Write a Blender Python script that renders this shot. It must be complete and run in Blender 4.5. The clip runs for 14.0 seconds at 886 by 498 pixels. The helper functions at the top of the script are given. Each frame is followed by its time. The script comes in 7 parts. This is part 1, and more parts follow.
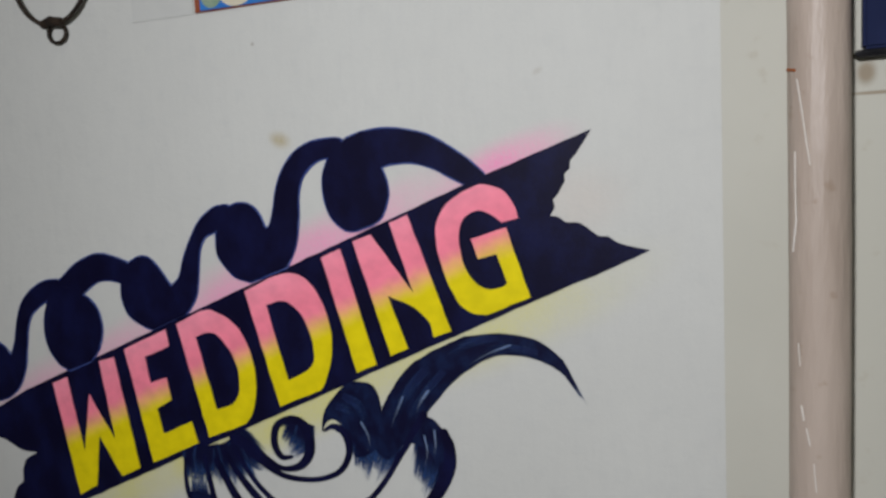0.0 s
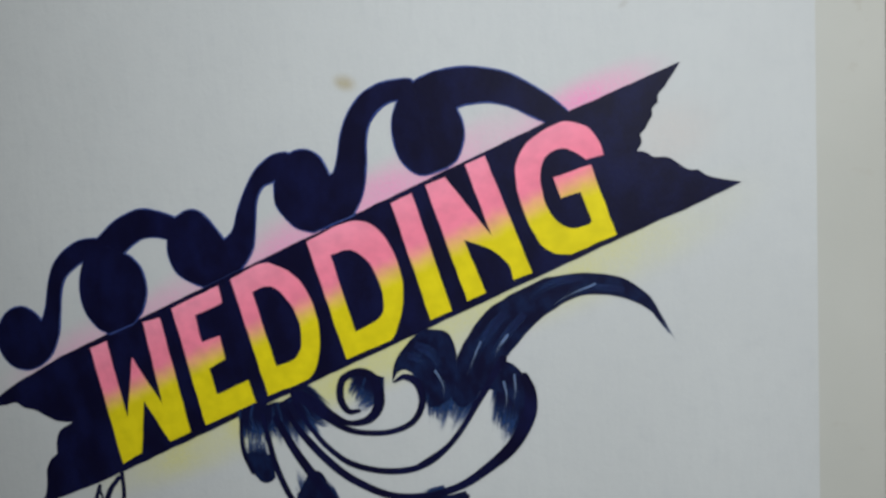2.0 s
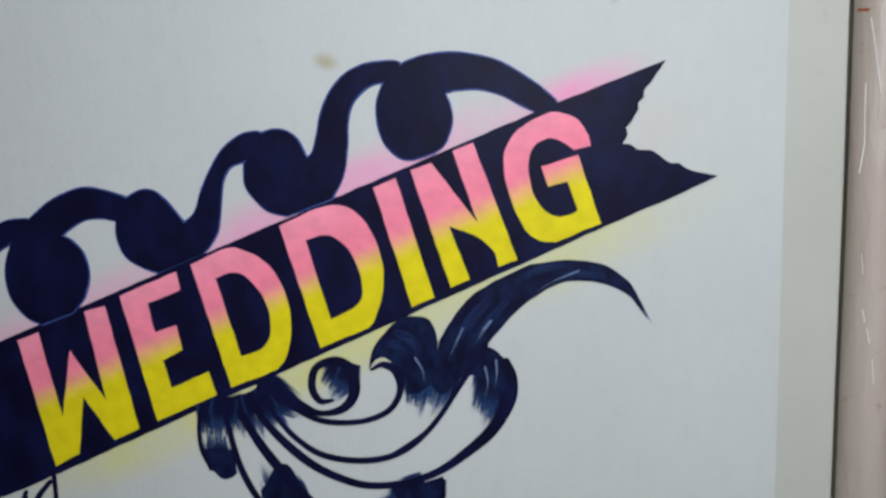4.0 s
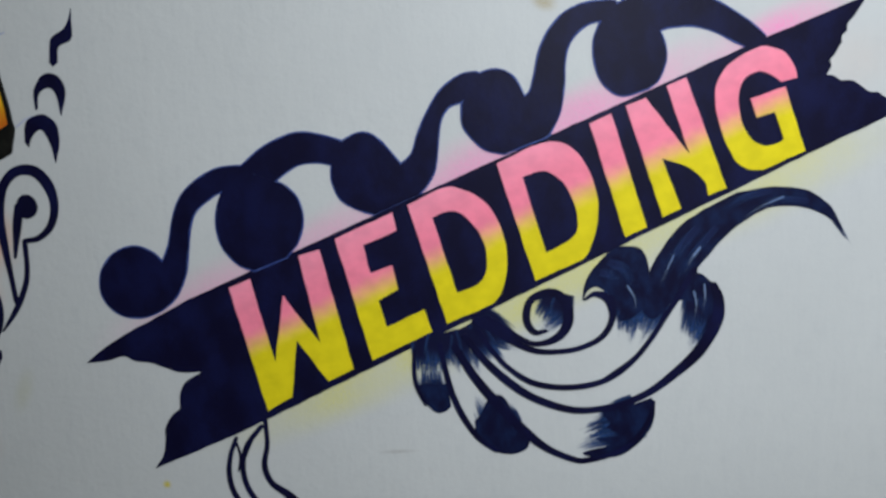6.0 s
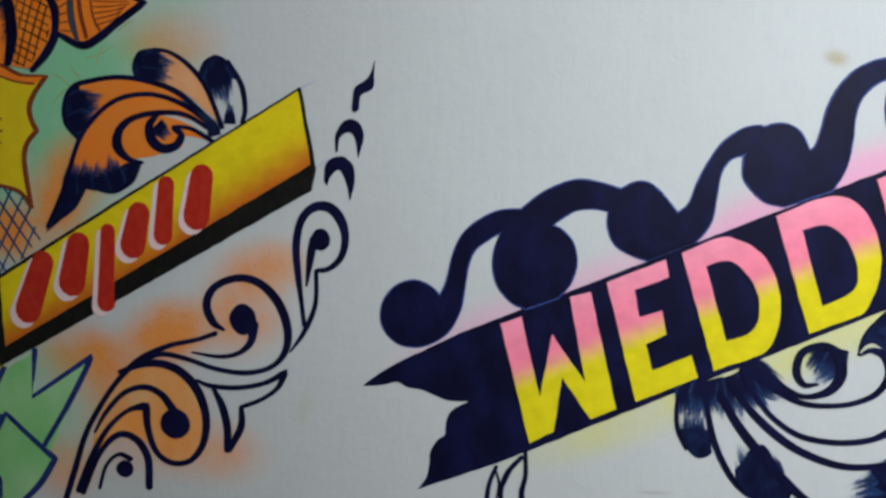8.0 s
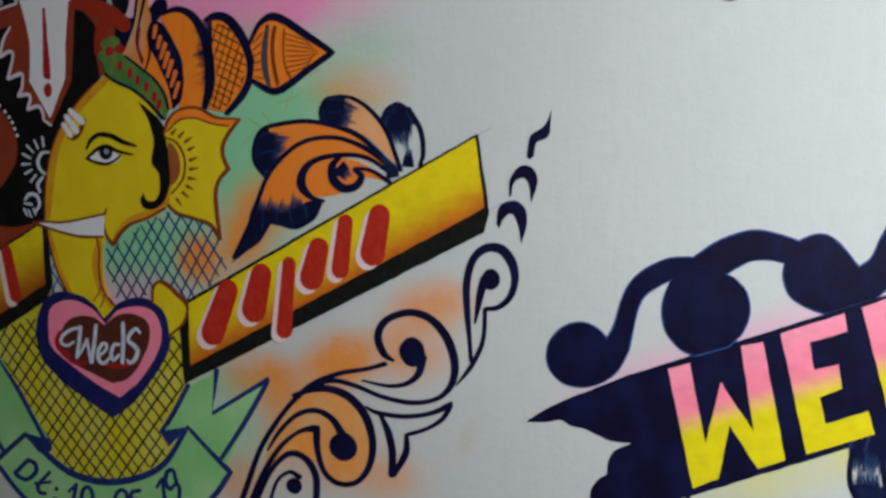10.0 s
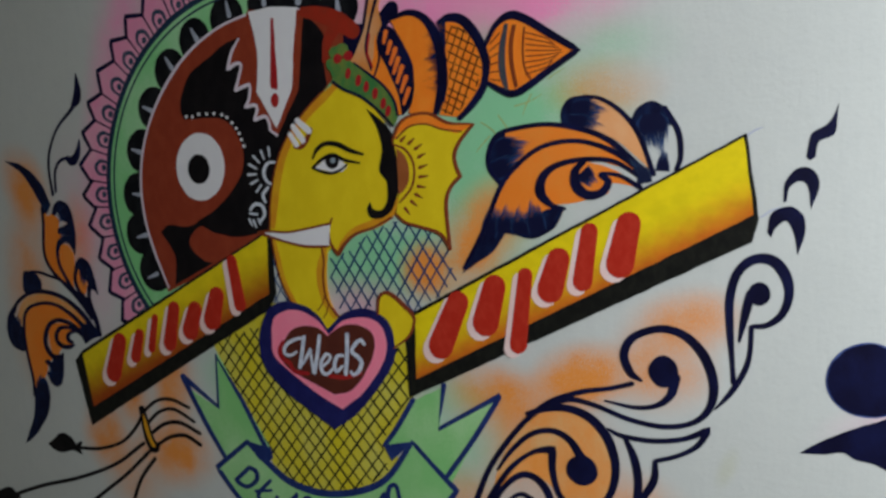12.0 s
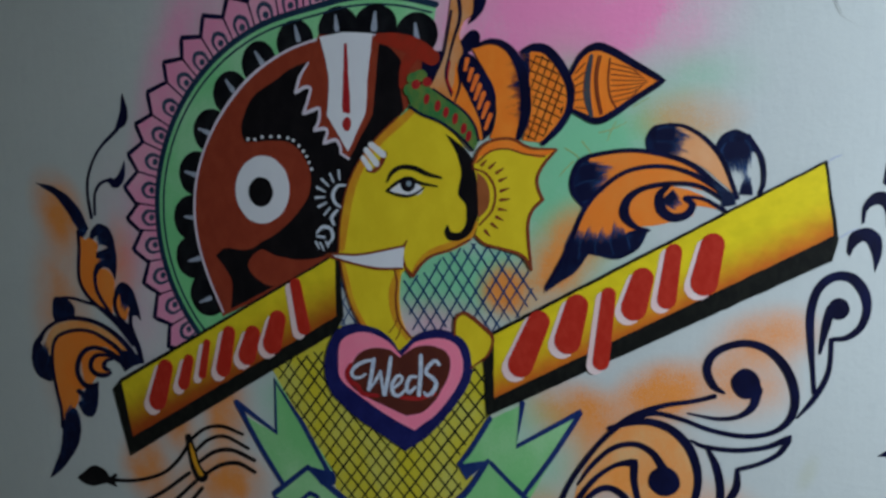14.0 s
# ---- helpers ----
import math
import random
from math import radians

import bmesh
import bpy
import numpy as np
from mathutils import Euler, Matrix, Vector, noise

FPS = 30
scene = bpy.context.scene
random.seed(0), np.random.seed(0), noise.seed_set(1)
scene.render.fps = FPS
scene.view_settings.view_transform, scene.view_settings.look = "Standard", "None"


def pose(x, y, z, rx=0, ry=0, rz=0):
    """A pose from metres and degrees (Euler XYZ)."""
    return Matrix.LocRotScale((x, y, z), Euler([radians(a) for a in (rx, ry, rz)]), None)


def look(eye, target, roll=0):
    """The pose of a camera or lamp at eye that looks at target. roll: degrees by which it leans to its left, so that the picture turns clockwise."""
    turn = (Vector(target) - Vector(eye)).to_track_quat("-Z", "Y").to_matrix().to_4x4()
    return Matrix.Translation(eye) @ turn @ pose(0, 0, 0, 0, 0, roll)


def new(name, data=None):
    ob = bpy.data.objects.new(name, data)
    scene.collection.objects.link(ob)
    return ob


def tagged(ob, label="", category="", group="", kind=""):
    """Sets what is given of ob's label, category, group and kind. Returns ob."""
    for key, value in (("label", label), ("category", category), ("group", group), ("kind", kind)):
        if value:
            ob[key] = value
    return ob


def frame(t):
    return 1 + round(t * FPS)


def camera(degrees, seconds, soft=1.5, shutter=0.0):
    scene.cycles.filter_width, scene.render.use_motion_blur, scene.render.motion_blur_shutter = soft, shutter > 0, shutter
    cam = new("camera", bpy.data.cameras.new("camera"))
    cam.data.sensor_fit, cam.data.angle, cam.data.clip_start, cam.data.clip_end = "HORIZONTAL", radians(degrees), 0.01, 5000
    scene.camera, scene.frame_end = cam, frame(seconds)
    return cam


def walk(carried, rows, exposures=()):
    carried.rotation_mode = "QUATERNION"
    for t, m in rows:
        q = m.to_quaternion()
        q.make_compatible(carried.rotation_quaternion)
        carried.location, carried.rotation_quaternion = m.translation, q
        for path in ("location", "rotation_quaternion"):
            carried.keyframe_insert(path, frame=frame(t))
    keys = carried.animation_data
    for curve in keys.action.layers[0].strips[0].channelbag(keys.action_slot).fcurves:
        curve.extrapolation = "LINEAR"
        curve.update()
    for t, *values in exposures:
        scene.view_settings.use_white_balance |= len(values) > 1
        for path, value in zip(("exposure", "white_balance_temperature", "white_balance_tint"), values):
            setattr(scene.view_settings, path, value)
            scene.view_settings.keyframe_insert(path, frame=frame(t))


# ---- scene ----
# camera ---------------------------------------------------------------
cam = camera(60.8, 14.0, soft=2.8)
EXPOSURES = [(0.0, -0.48, 6550, 12), (1.0, -0.53, 6300, 8), (2.5, -0.25, 6150, 9), (5.5, -0.19, 6000, 9), (8.0, 0.12, 6050, 8), (11.0, 0.44, 6250, 8), (12.5, 0.6, 6150, 5), (14.0, 0.5, 5450, 2)]
walk(cam, [
    (0.0, look((1.023, -0.894, 1.637), (0.31, 0.968, 1.472), -2.5)),
    (0.5, look((1.01, -0.922, 1.626), (0.31, 0.938, 1.402), -3.0)),
    (1.0, look((0.993, -0.964, 1.61), (0.312, 0.901, 1.366), -3.3)),
    (1.5, look((0.933, -0.978, 1.588), (0.277, 0.896, 1.353), -2.8)),
    (2.0, look((0.856, -0.937, 1.579), (0.278, 0.968, 1.389), -3.3)),
    (2.5, look((0.811, -0.896, 1.597), (0.311, 1.029, 1.391), -3.6)),
    (2.7, look((0.796, -0.884, 1.585), (0.316, 1.047, 1.384), -2.5)),
    (4.8, look((0.573, -1.004, 1.586), (0.543, 0.979, 1.326), -2.6)),
    (5.0, look((0.534, -0.997, 1.557), (0.522, 0.99, 1.332), -2.7)),
    (5.5, look((0.41, -0.988, 1.544), (0.294, 0.996, 1.318), -2.3)),
    (6.0, look((0.316, -1.032, 1.545), (0.284, 0.945, 1.244), -3.0)),
    (6.5, look((0.23, -1.082, 1.553), (0.256, 0.891, 1.23), -2.7)),
    (7.0, look((0.161, -1.093, 1.562), (0.076, 0.88, 1.246), -3.3)),
    (7.5, look((0.118, -1.079, 1.591), (-0.056, 0.891, 1.298), -2.2)),
    (8.0, look((0.082, -1.088, 1.599), (-0.218, 0.873, 1.348), -1.6)),
    (8.2, look((0.066, -1.11, 1.555), (-0.257, 0.856, 1.39), -0.8)),
    (10.3, look((-0.067, -1.149, 1.675), (-0.646, 0.75, 1.432), -1.2)),
    (10.5, look((-0.092, -1.151, 1.68), (-0.715, 0.734, 1.432), -1.5)),
    (11.0, look((-0.164, -1.154, 1.643), (-0.82, 0.724, 1.435), -1.6)),
    (11.5, look((-0.206, -1.152, 1.686), (-0.885, 0.713, 1.443), -1.6)),
    (12.0, look((-0.253, -1.141, 1.67), (-1.054, 0.678, 1.45), -1.8)),
    (12.5, look((-0.308, -1.086, 1.651), (-1.166, 0.714, 1.49), -2.2)),
    (13.0, look((-0.347, -1.118, 1.672), (-1.131, 0.718, 1.546), -0.2)),
    (13.5, look((-0.431, -1.19, 1.682), (-1.126, 0.674, 1.475), -1.8)),
    (14.0, look((-0.496, -1.264, 1.678), (-1.101, 0.635, 1.513), -1.6)),
], EXPOSURES)


# light ----------------------------------------------------------------
world = bpy.data.worlds.new("room_dark")
scene.world = world
world.use_nodes = True
world.node_tree.nodes["Background"].inputs[0].default_value = (0.5, 0.6, 0.8, 1)
world.node_tree.nodes["Background"].inputs[1].default_value = 0.05


def area_lamp(name, m, sx, sy, watts, colour):
    data = bpy.data.lights.new(name, "AREA")
    data.shape, data.size, data.size_y, data.energy, data.color = "RECTANGLE", sx, sy, watts, colour
    ob = new(name, data)
    ob.matrix_world = m
    return ob


# added light out of view, placed to give the wall its falloff
area_lamp("added_glow", look((0.8, -1.58, 2.0), (0.85, 0.0, 1.4)), 0.12, 0.12, 30.0, (0.95, 0.965, 1.0))


# materials ------------------------------------------------------------
def material(name, rough=0.6, metal=0.0):
    mat = bpy.data.materials.new(name)
    mat.use_nodes = True
    tree = mat.node_tree
    bsdf = tree.nodes["Principled BSDF"]
    bsdf.inputs["Roughness"].default_value = rough
    bsdf.inputs["Metallic"].default_value = metal
    return mat, tree, bsdf


def node(tree, kind, **values):
    n = tree.nodes.new(kind)
    for key, value in values.items():
        n.inputs[key].default_value = value
    return n


def noise_tex(tree, where, scale, detail=4.0, rough=0.55):
    n = node(tree, "ShaderNodeTexNoise", Scale=scale, Detail=detail, Roughness=rough)
    tree.links.new(where, n.inputs["Vector"])
    return n.outputs["Fac"]


def mapped(tree, value, a, b, c, d, smooth=True):
    n = node(tree, "ShaderNodeMapRange")
    n.interpolation_type = "SMOOTHSTEP" if smooth else "LINEAR"
    for i, v in enumerate((a, b, c, d)):
        n.inputs[i + 1].default_value = v
    tree.links.new(value, n.inputs[0])
    return n.outputs[0]


def sums(tree, op, a, b):
    n = tree.nodes.new("ShaderNodeMath")
    n.operation = op
    for i, v in enumerate((a, b)):
        if isinstance(v, (int, float)):
            n.inputs[i].default_value = v
        else:
            tree.links.new(v, n.inputs[i])
    return n.outputs[0]


def blend(tree, fac, a, b):
    n = tree.nodes.new("ShaderNodeMix")
    n.data_type = "RGBA"
    for socket, v in ((n.inputs[0], fac), (n.inputs[6], a), (n.inputs[7], b)):
        if isinstance(v, (int, float)):
            socket.default_value = v
        elif isinstance(v, tuple):
            socket.default_value = (*v, 1)
        else:
            tree.links.new(v, socket)
    return n.outputs[2]


def position(tree):
    return tree.nodes.new("ShaderNodeNewGeometry").outputs["Position"]


def stretched(tree, where, sx, sy, sz, turn=0.0):
    n = tree.nodes.new("ShaderNodeMapping")
    n.inputs["Scale"].default_value = (sx, sy, sz)
    n.inputs["Rotation"].default_value = (0, turn, 0)
    tree.links.new(where, n.inputs[0])
    return n.outputs[0]


def bump(tree, bsdf, height, strength, distance):
    n = node(tree, "ShaderNodeBump", Strength=strength, Distance=distance)
    tree.links.new(height, n.inputs["Height"])
    tree.links.new(n.outputs[0], bsdf.inputs["Normal"])


WHITE = (0.595, 0.605, 0.575)


def plaster(tree, bsdf, sprayed=()):
    """Brushed whitewash; sprayed: soft airbrush clouds (x, z, rx, rz, turn, colour, strength)."""
    where = position(tree)
    coarse, fine = noise_tex(tree, where, 2.3), noise_tex(tree, where, 140.0, 3.0)
    streak = noise_tex(tree, stretched(tree, where, 75, 40, 13), 1.0, 3.0)
    colour = blend(tree, mapped(tree, coarse, 0.35, 0.7, 0, 1), tuple(0.95 * v for v in WHITE), WHITE)
    colour = blend(tree, mapped(tree, streak, 0.35, 0.8, 0, 0.3), colour, (0.54, 0.55, 0.53))
    mottle = noise_tex(tree, where, 34.0, 5.0, 0.7)
    colour = blend(tree, mapped(tree, mottle, 0.45, 0.8, 0, 0.35), colour, (0.5, 0.515, 0.5))
    speckle = mapped(tree, noise_tex(tree, where, 420.0, 2.0), 0.2, 0.8, 0.55, 1.45)
    cloud = mapped(tree, noise_tex(tree, where, 11.0, 3.0), 0.25, 0.75, 0.6, 1.35)
    uneven = sums(tree, "MULTIPLY", speckle, cloud)
    for x, z, rx, rz, turn, tint, strength in sprayed:
        n = tree.nodes.new("ShaderNodeMapping")
        n.vector_type = "TEXTURE"
        n.inputs["Location"].default_value = (x, 0, z)
        n.inputs["Rotation"].default_value = (0, radians(-turn), 0)
        n.inputs["Scale"].default_value = (rx, 10, rz)
        tree.links.new(where, n.inputs[0])
        far = tree.nodes.new("ShaderNodeVectorMath")
        far.operation = "LENGTH"
        tree.links.new(n.outputs[0], far.inputs[0])
        fac = mapped(tree, far.outputs["Value"], 1.4, 0.1, 0, strength)
        fac = sums(tree, "MINIMUM", sums(tree, "MULTIPLY", fac, uneven), 1.0)
        colour = blend(tree, fac, colour, tint)
    tree.links.new(colour, bsdf.inputs["Base Color"])
    height = sums(tree, "ADD", sums(tree, "MULTIPLY", streak, 0.7), sums(tree, "MULTIPLY", fine, 0.4))
    height = sums(tree, "ADD", height, sums(tree, "MULTIPLY", mottle, 1.5))
    bump(tree, bsdf, height, 0.22, 0.003)


def paint(name, colour, second=None, rough=0.5, amount=0.6, shine=0.08, scale=26.0, stretch=1.5):
    """Brushed enamel paint with uneven coats."""
    mat, tree, bsdf = material(name, rough)
    bsdf.inputs["Specular IOR Level"].default_value = shine
    where = position(tree)
    second = second or tuple(min(1, 1.35 * v + 0.006) for v in colour)
    streak = noise_tex(tree, stretched(tree, where, stretch, 1, 1, radians(25)), scale, 5.0)
    fleck = sums(tree, "MULTIPLY", sums(tree, "SUBTRACT", noise_tex(tree, where, 420.0, 3.0), 0.5), 0.35)
    mixed = blend(tree, mapped(tree, sums(tree, "ADD", streak, fleck), 0.36, 0.72, 0, amount), colour, second)
    tree.links.new(mixed, bsdf.inputs["Base Color"])
    bump(tree, bsdf, sums(tree, "ADD", streak, sums(tree, "MULTIPLY", noise_tex(tree, where, 150.0, 2.0), 0.5)), 0.25, 0.0015)
    return mat


def graded(name, stops, origin, way, rough=0.5, noise_amount=0.05):
    """Paint sprayed from one colour into the next along a direction on the wall: stops of (metres, colour)."""
    mat, tree, bsdf = material(name, rough)
    bsdf.inputs["Specular IOR Level"].default_value = 0.1
    where = position(tree)
    dot = tree.nodes.new("ShaderNodeVectorMath")
    dot.operation = "DOT_PRODUCT"
    dot.inputs[1].default_value = (way[0], 0, way[1])
    tree.links.new(where, dot.inputs[0])
    along = sums(tree, "SUBTRACT", dot.outputs["Value"], origin[0] * way[0] + origin[1] * way[1])
    wobble = sums(tree, "MULTIPLY", sums(tree, "SUBTRACT", noise_tex(tree, where, 60.0, 4.0), 0.5), noise_amount)
    along = sums(tree, "ADD", along, wobble)
    colour = stops[0][1]
    for (a, _), (b, tint) in zip(stops, stops[1:]):
        colour = blend(tree, mapped(tree, along, a, b, 0, 1), colour, tint)
    worn = noise_tex(tree, stretched(tree, where, 1, 1, 1.3, radians(25)), 32.0, 5.0)
    n = tree.nodes.new("ShaderNodeHueSaturation")
    tree.links.new(colour, n.inputs["Color"])
    tree.links.new(mapped(tree, worn, 0.3, 0.7, 0.93, 1.07), n.inputs["Value"])
    tree.links.new(n.outputs[0], bsdf.inputs["Base Color"])
    bump(tree, bsdf, worn, 0.05, 0.001)
    return mat


def dry_brush(name, colour, thin, start=0.28, end=1.2):
    """A stroke whose paint runs out along its length in streaks, so that the coat below shows through the gaps."""
    mat, tree, bsdf = material(name, 0.5)
    bsdf.inputs["Specular IOR Level"].default_value = 0.1
    uv = tree.nodes.new("ShaderNodeUVMap").outputs[0]
    split = tree.nodes.new("ShaderNodeSeparateXYZ")
    tree.links.new(uv, split.inputs[0])
    streak = mapped(tree, noise_tex(tree, stretched(tree, uv, 1.8, 10.0, 1), 1.0, 4.0, 0.6), 0.3, 0.7, 0, 1, False)
    fine = noise_tex(tree, position(tree), 260.0, 3.0)
    side = sums(tree, "ABSOLUTE", sums(tree, "SUBTRACT", split.outputs[1], 0.5), 0.0)
    dry = sums(tree, "ADD", mapped(tree, split.outputs[0], start, end, 0.0, 1.0, False), mapped(tree, side, 0.3, 0.5, 0.0, 0.35))
    level = sums(tree, "ADD", sums(tree, "MULTIPLY", streak, 0.75), sums(tree, "MULTIPLY", fine, 0.35))
    fac = mapped(tree, sums(tree, "SUBTRACT", sums(tree, "MULTIPLY", dry, 1.3), level), -0.3, 0.3, 0, 1)
    coat = blend(tree, mapped(tree, dry, 0.05, 0.75, 0, 1), colour, thin)
    tree.links.new(coat, bsdf.inputs["Base Color"])
    clear, mix = tree.nodes.new("ShaderNodeBsdfTransparent"), tree.nodes.new("ShaderNodeMixShader")
    tree.links.new(fac, mix.inputs[0])
    tree.links.new(bsdf.outputs[0], mix.inputs[1])
    tree.links.new(clear.outputs[0], mix.inputs[2])
    tree.links.new(mix.outputs[0], tree.nodes["Material Output"].inputs["Surface"])
    return mat

navy = paint("navy_enamel", (0.0042, 0.0038, 0.02), (0.007, 0.009, 0.05), amount=0.8, scale=14.0)
edge_blue = paint("thin_blue_edge", (0.03, 0.05, 0.2), (0.08, 0.12, 0.32), amount=0.9, scale=40.0)
navy_worn = paint("navy_worn_enamel", (0.0045, 0.0048, 0.024), (0.009, 0.02, 0.07), amount=0.7, scale=34.0)
navy_green = paint("navy_line_on_green", (0.014, 0.03, 0.06))
royal_navy = paint("royal_navy_enamel", (0.012, 0.012, 0.085), (0.02, 0.022, 0.13))
blue_line = paint("blue_outline_enamel", (0.014, 0.026, 0.12), (0.03, 0.055, 0.2))
black = paint("black_enamel", (0.006, 0.005, 0.006), (0.014, 0.011, 0.012))
gloss_black = paint("gloss_black_enamel", (0.005, 0.005, 0.007), (0.02, 0.02, 0.022), rough=0.3)
side_black = paint("panel_side_black", (0.008, 0.008, 0.007), (0.02, 0.02, 0.015), rough=0.5, scale=60.0)
net_black = paint("net_line_black", (0.012, 0.014, 0.012), (0.03, 0.035, 0.02))
net_blue = paint("net_line_blue", (0.02, 0.045, 0.13), (0.03, 0.08, 0.2))
maroon = paint("maroon_enamel", (0.25, 0.038, 0.017), (0.32, 0.056, 0.024))
red_band = paint("red_band_enamel", (0.33, 0.026, 0.012), (0.24, 0.03, 0.014), amount=0.9)
cocoa = paint("cocoa_enamel", (0.0885, 0.0212, 0.0142), (0.118, 0.0307, 0.0165))
brown = paint("brown_outline", (0.189, 0.0378, 0.0142), (0.26, 0.0649, 0.0189))
rust = paint("rust_enamel", (0.283, 0.0826, 0.0236), (0.378, 0.118, 0.0354))
deep_red = paint("deep_red_enamel", (0.33, 0.0142, 0.0189), (0.401, 0.0354, 0.0236))
bar_red = paint("lettering_red", (0.43, 0.022, 0.011), (0.52, 0.045, 0.024), scale=60.0)
bar_pale = paint("lettering_pale", (0.85, 0.59, 0.555), (0.826, 0.732, 0.708))
yellow = paint("yellow_enamel", (0.742, 0.538, 0.0102), (0.845, 0.64, 0.0154), scale=18.0)
cloth_yellow = paint("cloth_yellow", (0.64, 0.53, 0.02), (0.6, 0.56, 0.12), amount=0.8, scale=9.0)
orange = paint("orange_enamel", (0.87, 0.21, 0.0165), (0.92, 0.28, 0.03))
orange_red = paint("orange_red_enamel", (0.826, 0.165, 0.0236), (0.885, 0.236, 0.0354))
orange_soft = paint("orange_sprayed", (0.85, 0.307, 0.059), (0.897, 0.425, 0.142), scale=14.0)
salmon = paint("salmon_sprayed", (0.779, 0.354, 0.142), (0.802, 0.448, 0.236), scale=14.0)
flourish_orange = paint("flourish_orange", (0.85, 0.22, 0.022), (0.82, 0.27, 0.045), amount=0.9, scale=9.0)
scroll_tint = paint("scroll_tint_orange", (0.8, 0.3, 0.07), (0.74, 0.42, 0.18), amount=1.0, scale=9.0)
pink = paint("pink_enamel", (0.944, 0.236, 0.354), (0.95, 0.283, 0.389))
petal_pink = paint("petal_pink_sprayed", (0.802, 0.283, 0.448), (0.755, 0.401, 0.496), amount=0.9, scale=8.0)
blue_grey = paint("blue_grey_dab", (0.25, 0.3, 0.36), (0.33, 0.38, 0.4))
teal_dark = paint("dark_teal_dab", (0.03, 0.05, 0.09), (0.07, 0.1, 0.14))
scratch_olive = paint("olive_scratch", (0.34, 0.4, 0.14), (0.42, 0.45, 0.2))
dark_grey_blue = paint("dark_grey_blue", (0.05, 0.055, 0.07), (0.1, 0.09, 0.08))
green_ground = paint("pale_green_sprayed", (0.236, 0.59, 0.236), (0.425, 0.684, 0.401), amount=0.9, scale=5.0)
ribbon_green = paint("ribbon_green_sprayed", (0.236, 0.543, 0.189), (0.401, 0.637, 0.319), amount=0.9, scale=6.0)
leaf_green = paint("leaf_green_enamel", (0.05, 0.18, 0.05), (0.19, 0.23, 0.04), amount=0.9, scale=22.0)
mark_white = paint("white_enamel", (0.779, 0.755, 0.779), (0.826, 0.814, 0.826), amount=0.4)
shine_white = paint("thin_white_dab", (0.59, 0.614, 0.684), (0.732, 0.743, 0.791))
lilac_white = paint("lilac_white_line", (0.684, 0.59, 0.661), (0.779, 0.708, 0.779))
letter_white = paint("white_brush_lettering", (0.5, 0.54, 0.66), (0.74, 0.76, 0.84), amount=0.9, scale=80.0)
pencil = paint("pencil_smudge", (0.4, 0.42, 0.52))
brush_out = dry_brush("navy_dry_brush", (0.005, 0.006, 0.03), (0.035, 0.09, 0.25))
hatch = dry_brush("hatched_navy_dry_brush", (0.006, 0.008, 0.04), (0.012, 0.02, 0.07), -0.1, 0.95)
glint = dry_brush("pale_glint_dry_brush", (0.12, 0.19, 0.36), (0.3, 0.38, 0.52), -0.3, 1.3)
shine_grey = paint("grey_white_dab", (0.33, 0.35, 0.42), (0.5, 0.52, 0.6), scale=60.0)
brush_grey = dry_brush("grey_dry_brush", (0.008, 0.012, 0.04), (0.03, 0.06, 0.14))
ochre_fade = paint("ochre_sprayed_edge", (0.649, 0.26, 0.0142), (0.684, 0.378, 0.0142), amount=0.9, scale=20.0)
letter_paint = graded("pink_to_yellow_enamel", [(-0.022, (0.76, 0.63, 0.006)), (0.022, (0.93, 0.24, 0.33)), (0.14, (0.92, 0.36, 0.46))], (0.03, 1.269), (-0.374, 0.927), noise_amount=0.012)
panel_paint_right = graded("panel_yellow_to_orange", [(-0.105, (0.58, 0.13, 0.012)), (-0.035, (0.78, 0.6, 0.006))], (-0.811, 1.4186), (-0.466, 0.885), noise_amount=0.02)
panel_paint_left = graded("panel_yellow_to_brown", [(-0.11, (0.34, 0.055, 0.008)), (-0.005, (0.76, 0.58, 0.008))], (-1.604, 1.293), (-0.464, 0.886), noise_amount=0.02)
blue_streak = dry_brush("blue_streak_dry_brush", (0.007, 0.012, 0.05), (0.022, 0.05, 0.15), 0.0, 0.95)
wall_grime = dry_brush("grime_dry_brush", (0.44, 0.44, 0.41), (0.5, 0.5, 0.47), -0.4, 1.0)
plume_paint = paint("plume_orange_sprayed", (0.66, 0.24, 0.06), (0.66, 0.36, 0.18), amount=0.9, scale=16.0)


# the room ----------------------------------------------------------------
def box(name, lo, hi, mat, label, parent=None, bevel=0.0, kind="structure", category=""):
    bm = bmesh.new()
    bmesh.ops.create_cube(bm, size=1.0)
    for v in bm.verts:
        v.co = Vector([(a + b) / 2 + c * (b - a) for a, b, c in zip(lo, hi, v.co)])
    if bevel:
        bmesh.ops.bevel(bm, geom=list(bm.edges), offset=bevel, segments=2, affect="EDGES")
    mesh = bpy.data.meshes.new(name)
    bm.to_mesh(mesh)
    bm.free()
    mesh.materials.append(mat)
    ob = new(name, mesh)
    if parent:
        ob.parent = parent
        ob.matrix_parent_inverse = parent.matrix_world.inverted()
    return tagged(ob, label, category, kind="" if parent else kind)


